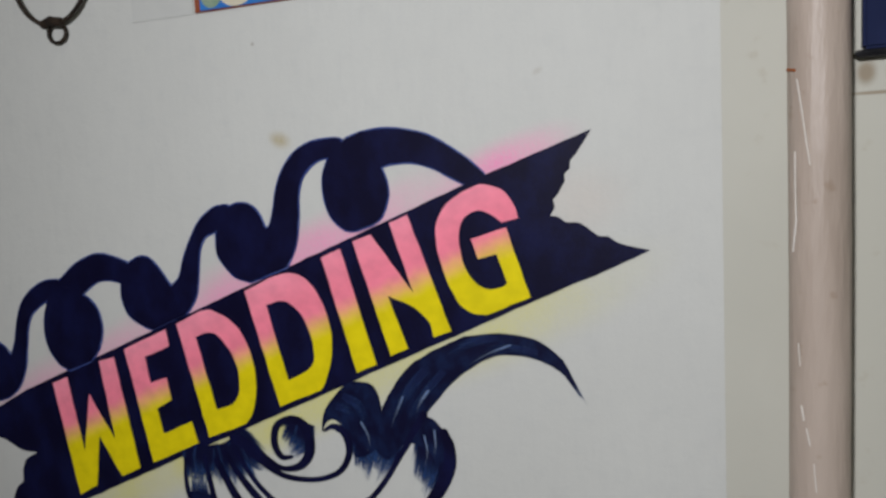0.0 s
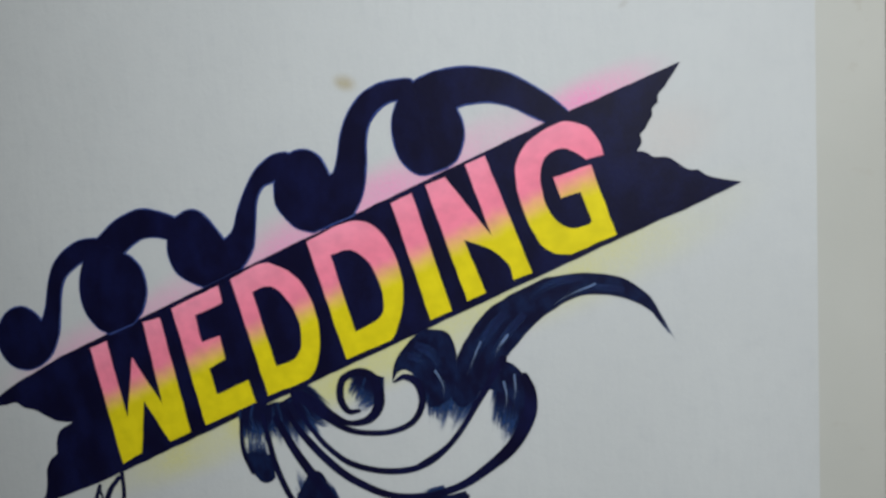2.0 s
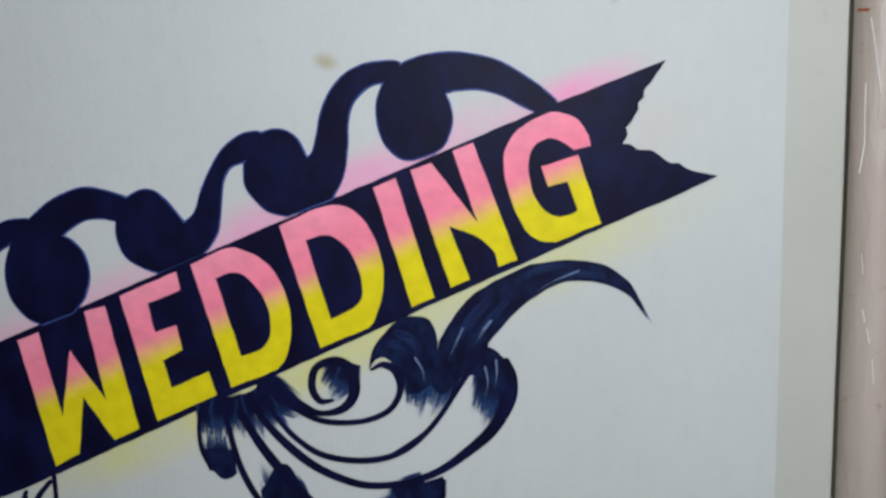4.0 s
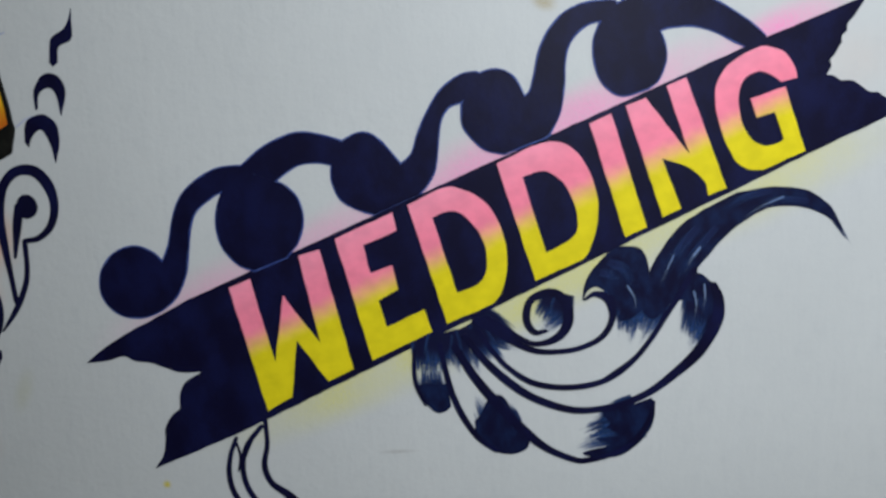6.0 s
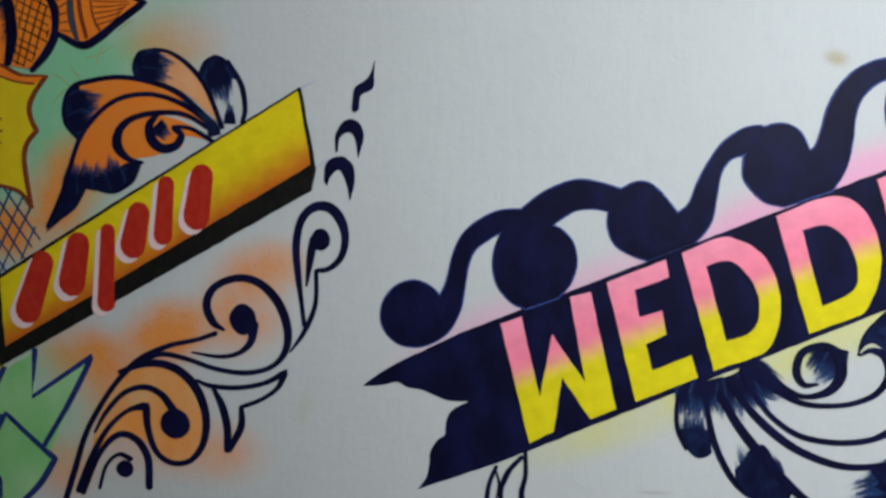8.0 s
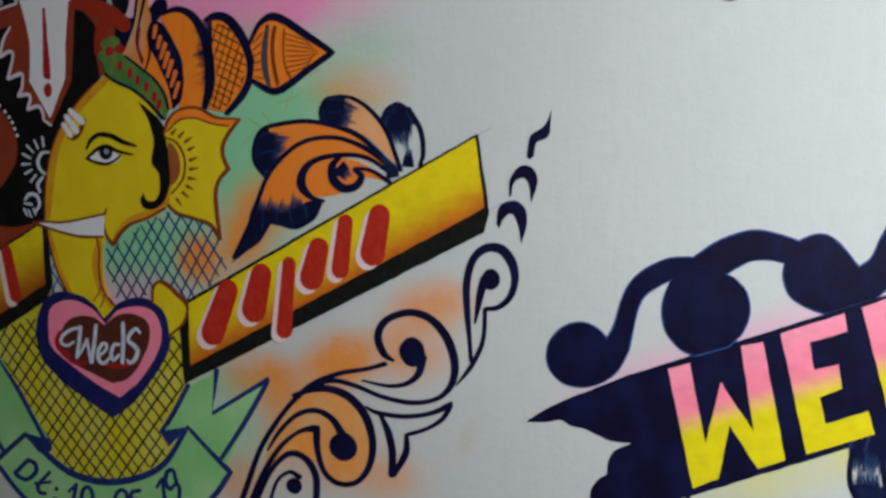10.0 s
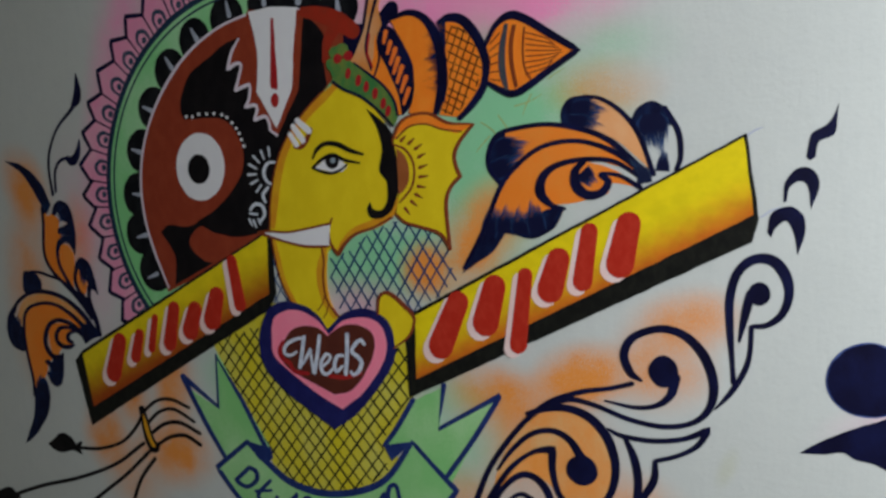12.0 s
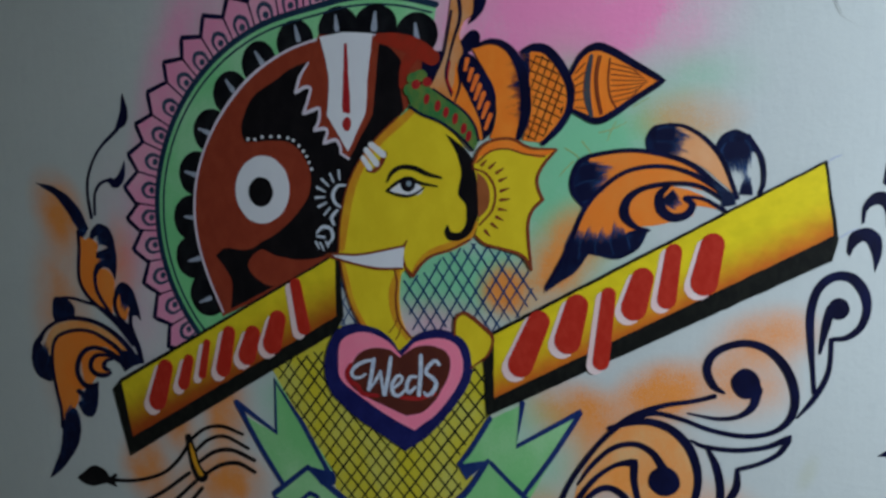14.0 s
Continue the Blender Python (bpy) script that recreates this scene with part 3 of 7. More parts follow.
fill("letter_w", letter_paint, 8, [(-0.0019, 1.3486, True), (0.0285, 1.3596, True), (0.0541, 1.2384, True), (0.0726, 1.3339, True), (0.1199, 1.2625, True), (0.0986, 1.3893, True), (0.1284, 1.3961, True), (0.1643, 1.223, True), (0.1273, 1.2066, True), (0.0871, 1.2694, True), (0.0738, 1.1859, True), (0.0379, 1.1675, True)], under="ribbon")
fill("letter_e", letter_paint, 8, [(0.1513, 1.4099, True), (0.2329, 1.4427, True), (0.2366, 1.4172, True), (0.1899, 1.3989, True), (0.1968, 1.3595, True), (0.2277, 1.3696, True), (0.2342, 1.3341, True), (0.2054, 1.3203, True), (0.2151, 1.2816, True), (0.2685, 1.3044, True), (0.2788, 1.2722, True), (0.1918, 1.2345, True)], under="ribbon")
fill("letter_d", letter_paint, 8, [(0.2537, 1.4515, True), (0.3024, 1.4719), (0.3267, 1.4699), (0.3586, 1.4521), (0.3781, 1.4201), (0.3869, 1.3783), (0.3844, 1.3449), (0.3754, 1.3201), (0.3651, 1.3079, True), (0.3001, 1.2823, True)], [(0.287, 1.4327, True), (0.3093, 1.4398), (0.3295, 1.4339), (0.3491, 1.4091), (0.3589, 1.3797), (0.3564, 1.3506), (0.3426, 1.3344), (0.3158, 1.3257, True)], under="ribbon")
fill("letter_d", letter_paint, 8, [(0.3779, 1.5013, True), (0.4253, 1.5214), (0.4577, 1.5271), (0.4818, 1.5164), (0.5017, 1.4873), (0.5136, 1.4462), (0.5117, 1.4094), (0.5007, 1.3768), (0.4923, 1.3647, True), (0.4256, 1.337, True)], [(0.4123, 1.4819, True), (0.4327, 1.4874), (0.4489, 1.4858), (0.469, 1.4687), (0.4832, 1.4354), (0.4845, 1.4066), (0.472, 1.3907), (0.4412, 1.3756, True)], under="ribbon")
fill("letter_i", letter_paint, 8, [(0.5045, 1.5487, True), (0.5343, 1.5605, True), (0.5797, 1.4044, True), (0.5503, 1.3919, True)], under="ribbon")
fill("letter_n", letter_paint, 8, [(0.5532, 1.5698, True), (0.5805, 1.5787, True), (0.6384, 1.5008, True), (0.6078, 1.5925, True), (0.6341, 1.6027, True), (0.6884, 1.4524, True), (0.6647, 1.4437, True), (0.6576, 1.4644), (0.6362, 1.4834), (0.6018, 1.4971, True), (0.6264, 1.4273, True), (0.6017, 1.417, True)], under="ribbon")
fill("letter_g", letter_paint, 8, [(0.7815, 1.595, True), (0.7772, 1.6085), (0.7631, 1.6288), (0.7422, 1.6367), (0.7213, 1.6341), (0.6898, 1.6159), (0.6736, 1.5883), (0.6736, 1.5599), (0.6827, 1.5237), (0.6991, 1.4906), (0.7148, 1.4777), (0.7361, 1.474, True), (0.7932, 1.4972, True), (0.7656, 1.5837, True), (0.7194, 1.5701, True), (0.728, 1.5448, True), (0.7519, 1.551, True), (0.7648, 1.5148, True), (0.7571, 1.5093), (0.7395, 1.5071), (0.7217, 1.5164), (0.709, 1.537), (0.704, 1.5658), (0.7074, 1.5904), (0.7214, 1.6025), (0.7389, 1.6039), (0.76, 1.5896, True)], under="ribbon")
edged("scroll", navy, 5, [(-0.0906, 1.3889, True), (-0.0792, 1.4139), (-0.0694, 1.4502), (-0.0563, 1.4779), (-0.0344, 1.4985), (-0.0051, 1.5131), (0.0207, 1.5159), (0.0327, 1.5153, True), (0.046, 1.5011), (0.0029, 1.4847, True), (-0.0164, 1.4743), (-0.0381, 1.4568), (-0.0483, 1.4328), (-0.0545, 1.4003), (-0.0604, 1.3716), (-0.0773, 1.339), (-0.1038, 1.3193), (-0.1332, 1.3124), (-0.1611, 1.3206), (-0.1791, 1.3442), (-0.1792, 1.3734), (-0.1652, 1.3976), (-0.1436, 1.4105), (-0.1232, 1.412), (-0.1038, 1.4028)])
edged("scroll", navy, 6, [(0.0029, 1.4847), (-0.0084, 1.4553), (-0.01, 1.4269), (-0.0024, 1.4018), (0.0162, 1.3802), (0.0359, 1.3709, True), (0.0821, 1.3877, True), (0.0999, 1.4091), (0.1084, 1.4374), (0.1038, 1.4661), (0.089, 1.4846), (0.0735, 1.4933, True), (0.0541, 1.5023), (0.03, 1.5018)])
edged("scroll", navy, 5, [(0.0294, 1.5147, True), (0.0609, 1.5386), (0.0938, 1.5529), (0.118, 1.5565), (0.1455, 1.5505), (0.1705, 1.5422, True), (0.1894, 1.5508), (0.2054, 1.5508), (0.2209, 1.5406), (0.236, 1.5224), (0.2481, 1.5067, True), (0.2641, 1.5211), (0.275, 1.5499), (0.2889, 1.5768), (0.3075, 1.6033), (0.332, 1.62), (0.3519, 1.6238), (0.3598, 1.6219, True), (0.3791, 1.6039), (0.334, 1.5865, True), (0.3162, 1.5795), (0.3042, 1.5604), (0.299, 1.529), (0.2937, 1.4973), (0.2824, 1.4777), (0.2697, 1.4645, True), (0.2076, 1.4407, True), (0.1877, 1.4482), (0.1643, 1.4631), (0.1536, 1.4879), (0.1543, 1.5119, True), (0.1353, 1.516), (0.1112, 1.5148), (0.0946, 1.5068), (0.0735, 1.4925, True), (0.054, 1.5007)])
edged("scroll", navy, 6, [(0.3598, 1.6219, True), (0.3758, 1.6258), (0.3916, 1.6235), (0.4072, 1.612), (0.4186, 1.5881, True), (0.4268, 1.5955), (0.4336, 1.617), (0.4397, 1.6437), (0.452, 1.67), (0.4721, 1.6919), (0.4998, 1.7043), (0.5312, 1.7067), (0.543, 1.7047, True), (0.5469, 1.681), (0.5272, 1.6834, True), (0.5034, 1.6769), (0.4819, 1.6572), (0.4736, 1.6306), (0.4716, 1.5997), (0.4647, 1.5648), (0.4497, 1.5354, True), (0.3888, 1.5144, True), (0.3647, 1.5211), (0.3491, 1.5346), (0.3353, 1.555), (0.3346, 1.5826, True)])
edged("scroll", navy, 5, [(0.5245, 1.6844), (0.514, 1.6589), (0.5134, 1.6307), (0.5215, 1.6054), (0.537, 1.5884), (0.5548, 1.5833), (0.5835, 1.5907, True), (0.5979, 1.6022), (0.6074, 1.6265), (0.6062, 1.6477), (0.5993, 1.6655, True), (0.6162, 1.6689), (0.6444, 1.669), (0.6724, 1.6608), (0.6968, 1.6471), (0.7164, 1.6378, True), (0.7408, 1.6486, True), (0.7212, 1.6669), (0.6933, 1.6869), (0.6655, 1.7027), (0.6306, 1.712), (0.6026, 1.7148), (0.5745, 1.712), (0.5532, 1.7061, True), (0.5318, 1.6932)])
fill("horn", navy_worn, 5, [(0.8463, 1.3886, True), (0.8324, 1.4168), (0.8109, 1.4372), (0.786, 1.4476), (0.7576, 1.4507), (0.7291, 1.4495), (0.7041, 1.4467, True), (0.6574, 1.4241, True), (0.6248, 1.4029), (0.6005, 1.3724), (0.5841, 1.345, True), (0.5778, 1.3127), (0.5723, 1.2861, True), (0.5869, 1.2743), (0.6055, 1.2891, True), (0.6241, 1.3114), (0.6447, 1.3388, True), (0.6645, 1.3615), (0.6898, 1.3883), (0.7186, 1.4095), (0.7471, 1.4226), (0.7756, 1.4238), (0.804, 1.4178), (0.829, 1.4038)])
stroke("brush_tail", brush_out, 5, [(0.8327, 1.4083, 0.0083), (0.8471, 1.3846, 0.0055), (0.8602, 1.3630, 0.0027)])
# glints on the navy flourish, put in as thin pale strokes
stroke("glint", glint, 7, [(0.7662, 1.4374, 0.0022), (0.7324, 1.4232, 0.0026), (0.6974, 1.4020, 0.0023)])
stroke("glint", glint, 7, [(0.6532, 1.3736, 0.0032), (0.6403, 1.3563, 0.0048), (0.6313, 1.3382, 0.0032)])
stroke("glint", glint, 7, [(0.6164, 1.3639, 0.0020), (0.6053, 1.3403, 0.0025), (0.5930, 1.3123, 0.0017)])
stroke("glint", glint, 7, [(0.5515, 1.3249, 0.0026), (0.5630, 1.3022, 0.0034), (0.5574, 1.2780, 0.0017)])
stroke("glint", glint, 7, [(0.6586, 1.3212, 0.0024), (0.6591, 1.2984, 0.0032), (0.6524, 1.2750, 0.0024)])
stroke("glint", glint, 7, [(0.6438, 1.3124, 0.0024), (0.6475, 1.2898, 0.0032), (0.6397, 1.2622, 0.0024)])
stroke("swoop_line", navy, 6, [(0.5136, 1.1863, 0.0056), (0.5684, 1.2259, 0.0063), (0.6093, 1.2843, 0.0071), (0.6314, 1.3202, 0.0094), (0.6447, 1.3411, 0.0094)])
stroke("brush_mark", blue_streak, 6, [(0.6501, 1.4006, 0.0111), (0.6245, 1.3716, 0.0157), (0.5986, 1.3273, 0.0180), (0.5797, 1.2897, 0.0113)])
stroke("brush_mark", blue_streak, 6, [(0.6754, 1.3998, 0.0089), (0.6463, 1.3673, 0.0134), (0.6206, 1.3304, 0.0135), (0.5982, 1.2969, 0.0091)])
stroke("brush_mark", blue_streak, 6, [(0.7505, 1.4451, 0.0066), (0.7149, 1.4391, 0.0133), (0.679, 1.4182, 0.0133), (0.6537, 1.3931, 0.0089)])
stroke("brush_mark", blue_streak, 6, [(0.8004, 1.4289, 0.0066), (0.7648, 1.4337, 0.0110), (0.7292, 1.429, 0.0111), (0.7006, 1.4138, 0.0067)])
fill("hump", navy_worn, 5, [(0.503, 1.3466, True), (0.5257, 1.3709), (0.5442, 1.3793), (0.5662, 1.3771), (0.577, 1.3656), (0.5826, 1.3451, True), (0.5808, 1.3202), (0.5761, 1.2937), (0.5536, 1.2751, True), (0.5388, 1.2754), (0.5428, 1.2945), (0.5319, 1.3101), (0.521, 1.318), (0.51, 1.3244), (0.4987, 1.3201), (0.4895, 1.3058, True), (0.4938, 1.3301)])
stroke("brush_mark", blue_streak, 6, [(0.5255, 1.3596, 0.0090), (0.5474, 1.3476, 0.0180), (0.5581, 1.3246, 0.0181), (0.5614, 1.2979, 0.0113)])
stroke("brush_mark", blue_streak, 6, [(0.5141, 1.3448, 0.0090), (0.5361, 1.3366, 0.0180), (0.5468, 1.3135, 0.0136)])
stroke("brush_fade", brush_out, 3, [(0.5505, 1.3134, 0.0422), (0.5536, 1.2751, 0.0410), (0.5493, 1.2366, 0.0275)])
stroke("brush_fade", brush_out, 4, [(0.6022, 1.3272, 0.0451), (0.5834, 1.2858, 0.0348), (0.5642, 1.2363, 0.0183)])
fill("bulge", navy_worn, 5, [(0.6447, 1.3388, True), (0.6607, 1.3316), (0.6753, 1.31), (0.6789, 1.2834), (0.6715, 1.2569), (0.653, 1.2266, True), (0.6605, 1.2572), (0.6569, 1.2802), (0.6423, 1.2958), (0.6203, 1.3001, True)])
stroke("brush_fade", brush_out, 4, [(0.6512, 1.3145, 0.0346), (0.6532, 1.2726, 0.0424), (0.6456, 1.2151, 0.0259)])
stroke("brush_fade", brush_out, 4, [(0.5446, 1.3286, 0.0548), (0.5558, 1.2918, 0.0472), (0.5710, 1.2463, 0.0269)])
stroke("brush_fade", brush_out, 4, [(0.5994, 1.3258, 0.0469), (0.5872, 1.2821, 0.0409), (0.5710, 1.2422, 0.0190)])
stroke("brush_fade", brush_out, 4, [(0.6580, 1.3189, 0.0438), (0.6478, 1.2751, 0.0488), (0.6319, 1.2227, 0.0270)])
stroke("brush_fade", brush_out, 4, [(0.6698, 1.2901, 0.0235), (0.6620, 1.2499, 0.0268), (0.6429, 1.2098, 0.0127)])
stroke("brush_fade", brush_out, 4, [(0.4659, 1.3165, 0.0267), (0.4572, 1.2886, 0.0363), (0.4328, 1.2654, 0.0317)])
stroke("brush_fade", brush_out, 4, [(0.3462, 1.2819, 0.0317), (0.3769, 1.2559, 0.0349), (0.4122, 1.2443, 0.0159)])
stroke("brush_fade", brush_out, 4, [(0.3339, 1.2744, 0.0317), (0.3565, 1.2446, 0.0286), (0.3795, 1.2228, 0.0144)])
stroke("brush_fade", brush_out, 4, [(0.2899, 1.2684, 0.0365), (0.2844, 1.2399, 0.0399), (0.2802, 1.2044, 0.0321)])
stroke("brush_fade", brush_out, 4, [(0.3796, 1.1220, 0.0485), (0.3643, 1.1440, 0.0532), (0.3410, 1.1645, 0.0354)])
stroke("brush_fade", brush_out, 4, [(0.5656, 1.1342, 0.0691), (0.5333, 1.1231, 0.0677), (0.4927, 1.1123, 0.0404)])
stroke("brush_fade", brush_out, 4, [(0.6191, 1.3487, 0.0093), (0.6425, 1.3674, 0.0109), (0.6711, 1.3974, 0.0062)])
stroke("curl_line", navy, 6, [(0.4934, 1.3073, 0.0034), (0.5077, 1.3142, 0.0077), (0.526, 1.3056, 0.0121), (0.5309, 1.2797, 0.0095), (0.5164, 1.253, 0.0079), (0.4868, 1.2381, 0.0070), (0.453, 1.2338, 0.0070), (0.4194, 1.2373, 0.0078), (0.3862, 1.2537, 0.0086), (0.3616, 1.2731, 0.0120), (0.341, 1.2836, 0.0136)])
stroke("spiral", navy, 7, [(0.4384, 1.2648, 0.0043), (0.4216, 1.2639, 0.0078), (0.4111, 1.2825, 0.0103), (0.4176, 1.3095, 0.0102), (0.4444, 1.32, 0.0102), (0.465, 1.307, 0.0137), (0.4688, 1.277, 0.0147), (0.4534, 1.2545, 0.0113), (0.4238, 1.2466, 0.0069), (0.3988, 1.2565, 0.0086), (0.3741, 1.2733, 0.0129), (0.3536, 1.2846, 0.0154)])
stroke("brush_fade", brush_out, 1, [(0.4585, 1.3159, 0.0393), (0.4457, 1.2953, 0.0481), (0.4267, 1.2663, 0.0345)])
stroke("brush_fade", brush_out, 2, [(0.3412, 1.2895, 0.0443), (0.3781, 1.2645, 0.0395), (0.4069, 1.2414, 0.0225)])
stroke("brush_fade", brush_out, 2, [(0.3326, 1.2814, 0.0426), (0.3525, 1.2486, 0.0396), (0.3768, 1.2169, 0.0243)])
stroke("brush_fade", brush_out, 2, [(0.3131, 1.2722, 0.0426), (0.3269, 1.2369, 0.0396), (0.3384, 1.2015, 0.0226)])
stroke("brush_fade", brush_out, 2, [(0.2946, 1.2688, 0.0392), (0.3034, 1.2382, 0.0344), (0.3106, 1.203, 0.0191)])
stroke("swoop_line", navy, 6, [(0.3406, 1.2725, 0.0068), (0.3647, 1.235, 0.0069), (0.3868, 1.2103, 0.0070), (0.4184, 1.1893, 0.0079), (0.4607, 1.1809, 0.0079), (0.5032, 1.1839, 0.0080), (0.5373, 1.1979, 0.0071), (0.567, 1.2243, 0.0071), (0.5922, 1.2576, 0.0070), (0.6064, 1.2827, 0.0079)])
stroke("swoop_line", navy, 6, [(0.3236, 1.263, 0.0086), (0.3517, 1.2243, 0.0104), (0.3846, 1.1911, 0.0114), (0.418, 1.1673, 0.0106), (0.4603, 1.1499, 0.0098), (0.4943, 1.1454, 0.0089), (0.5371, 1.1511, 0.0089), (0.5798, 1.1674, 0.0098), (0.618, 1.1945, 0.0125), (0.6517, 1.2259, 0.0160), (0.6748, 1.2663, 0.0176), (0.6785, 1.2961, 0.0149), (0.6714, 1.3177, 0.0113)])
stroke("swoop_line", navy, 6, [(0.3088, 1.2483, 0.0103), (0.3342, 1.2035, 0.0122), (0.3668, 1.1594, 0.0141), (0.4041, 1.1172, 0.0134), (0.4336, 1.0913, 0.0099), (0.4678, 1.074, 0.0081), (0.4893, 1.0701, 0.0073), (0.5282, 1.0788, 0.0073), (0.561, 1.0987, 0.0073), (0.5816, 1.1308, 0.0072), (0.5867, 1.1528, 0.0054)])
fill("petal_tip", navy_worn, 5, [(0.5841, 1.1601, True), (0.5585, 1.1517), (0.52, 1.1458), (0.5131, 1.139, True), (0.5242, 1.125), (0.5181, 1.1191, True), (0.5369, 1.1063), (0.5068, 1.1017), (0.524, 1.0917), (0.4851, 1.0821), (0.5109, 1.0707, True), (0.5455, 1.0787), (0.5757, 1.1042), (0.5885, 1.1349)])
stroke("brush_fade", brush_out, 3, [(0.5628, 1.1292, 0.0450), (0.5327, 1.1156, 0.0631), (0.468, 1.0948, 0.0396)])
stroke("petal_line", navy, 6, [(0.288, 1.252, 0.0077), (0.2927, 1.2214, 0.0078), (0.3013, 1.1815, 0.0087), (0.3153, 1.1453, 0.0088), (0.3355, 1.1129, 0.0080), (0.3606, 1.0917, 0.0071)])
fill("petal_tip", navy_worn, 5, [(0.35, 1.1656, True), (0.3714, 1.1733), (0.3959, 1.132), (0.4107, 1.107, True), (0.4035, 1.0912), (0.3819, 1.0851), (0.3563, 1.092), (0.3356, 1.1147), (0.332, 1.1355, True), (0.3409, 1.1484)])
stroke("brush_fade", brush_out, 4, [(0.3782, 1.1088, 0.0463), (0.3593, 1.1367, 0.0548), (0.3378, 1.1822, 0.0314)])
stroke("petal_line", navy, 6, [(0.2518, 1.2452, 0.0051), (0.2497, 1.2193, 0.0060), (0.2519, 1.193, 0.0060), (0.2634, 1.1659, 0.0052)])
stroke("brush_fade", brush_out, 3, [(0.2788, 1.1677, 0.0348), (0.273, 1.1918, 0.0416), (0.2696, 1.2313, 0.0343)])
fill("petal_tip", navy_worn, 5, [(0.2519, 1.193, True), (0.2664, 1.1966), (0.2832, 1.1939), (0.2968, 1.1949, True), (0.2988, 1.1596, True), (0.2901, 1.1529), (0.2774, 1.1536), (0.2611, 1.1704)])
stroke("brush_fade", brush_out, 4, [(0.2709, 1.2615, 0.0477), (0.2698, 1.2356, 0.0446), (0.2698, 1.1964, 0.0380)])
stroke("ribbon_string", navy, 3, [(-0.0125, 1.1276, 0.0060), (-0.0231, 1.1013, 0.0069), (-0.0274, 1.0699, 0.0078), (-0.0198, 1.0376, 0.0079), (0.0072, 0.9992, 0.0071), (0.031, 0.9699, 0.0045)])
stroke("ribbon_string", navy, 3, [(0.0251, 1.1434, 0.0069), (0.0037, 1.1178, 0.0077), (-0.0064, 1.0869, 0.0078), (-0.0017, 1.0503, 0.0079), (0.0213, 1.0141, 0.0071), (0.0575, 0.9777, 0.0045)])
stroke("ribbon_string", navy, 3, [(0.0317, 1.1519, 0.0068), (0.0316, 1.1163, 0.0069), (0.025, 1.0851, 0.0087), (0.0331, 1.0574, 0.0087), (0.0573, 1.0359, 0.0123), (0.0687, 1.0141, 0.0195), (0.0645, 0.9912, 0.0125)])
stroke("ribbon_string", navy, 3, [(-0.013, 1.1214, 0.0034), (-0.0087, 1.1005, 0.0035), (-0.0131, 1.0782, 0.0026)])
stroke("ribbon_string", navy, 3, [(0.013, 1.1289, 0.0034), (0.003, 1.1089, 0.0034), (-0.0003, 1.1001, 0.0026)])

# round emblem

thing("round_emblem", -1.256, 1.505, "half-round pale green emblem with pink petals and black scallops", "painted emblem", "wedding mural")
MID, RING = (-1.122, 1.6335), 0.373


def polar(r, a):
    # a point r from the middle at a degrees; the rim widens towards the crown
    r += 0.0014 * max(0, 93 - a)
    return MID[0] + r * math.cos(radians(a)), MID[1] + r * math.sin(radians(a))


fill("green_ground", green_ground, 1, [(*polar(RING, a), True) for a in range(58, 223, 6)] + [(-1.06, 1.60, True), (-0.93, 1.80, True)])
VALLEYS = (62.5, 70.0, 78.0, 86.0, 94.0, 102.0, 110.0, 118.0, 126.1, 134.0, 141.7, 151.5, 159.3, 167.5, 176.2, 183.7, 192.6, 202.4, 211.6, 219.5, 227.0)
for low, high in zip(VALLEYS, VALLEYS[1:]):
    mid = (low + high) / 2 + 0.4
    shrink = 0.017 * max(0.0, 1 - abs(mid - 196) / 24)
    foot, end = polar(RING, low + 0.5), polar(RING, high + 0.5)
    knee, tip, far = polar(0.423 - shrink, low), polar(0.451 - shrink, mid), polar(0.423 - shrink, high)
    fill("petal", petal_pink, 1.5, [(*p, True) for p in (foot, knee, tip, far, end)])
    stroke("petal_edge", navy, 2.5, [(*knee, 0.0075, True), (*tip, 0.0095, True), (*far, 0.0075)])
    stroke("petal_side", navy, 2.3, [(*knee, 0.0042), (*polar(0.4 - shrink / 2, low + 0.2), 0.0034), (*foot, 0.003)])
    stroke("petal_loop", teal_dark, 2.5, [(*polar(RING + 0.003, mid - 2.0), 0.005), (*polar(RING + 0.022, mid - 2.0), 0.0075), (*polar(RING + 0.033, mid - 0.2), 0.0085),
                                          (*polar(RING + 0.024, mid + 1.7), 0.006), (*polar(RING + 0.003, mid + 1.9), 0.004)])
    disc("petal_eye", teal_dark, 2.5, *polar(RING + 0.012, mid - 0.2), 0.006, 0.0065)
stroke("ring_line", navy_green, 3, [(*polar(RING - 0.002, a), 0.011) for a in range(58, 231, 8)])
stroke("ring_line", navy_green, 3, [(*polar(RING - 0.017, a), 0.0035) for a in range(58, 231, 8)])
fill("dark_base", navy, 6, [(-0.9256, 1.9058, True), (-0.8864, 1.9085), (-0.8895, 1.8723), (-0.9067, 1.8465), (-0.9269, 1.8653)])
disc("scallop", gloss_black, 3, -0.9358, 1.9413, 0.0390, 0.0390, 0)
disc("scallop", gloss_black, 3, -1.0123, 1.9635, 0.0410, 0.0379, 0)
disc("scallop", gloss_black, 3, -1.0844, 1.9660, 0.0387, 0.0387, 0)
disc("scallop", gloss_black, 3, -1.1714, 1.9494, 0.0375, 0.0397, 0)
disc("scallop", gloss_black, 3, -1.2484, 1.9166, 0.0361, 0.0406, 0)
disc("scallop", gloss_black, 3, -1.3121, 1.8655, 0.0379, 0.0414, 0)
disc("scallop", gloss_black, 3, -1.3588, 1.7967, 0.0395, 0.0419, 0)
disc("scallop", gloss_black, 3, -1.3945, 1.7157, 0.0422, 0.0434, 0)
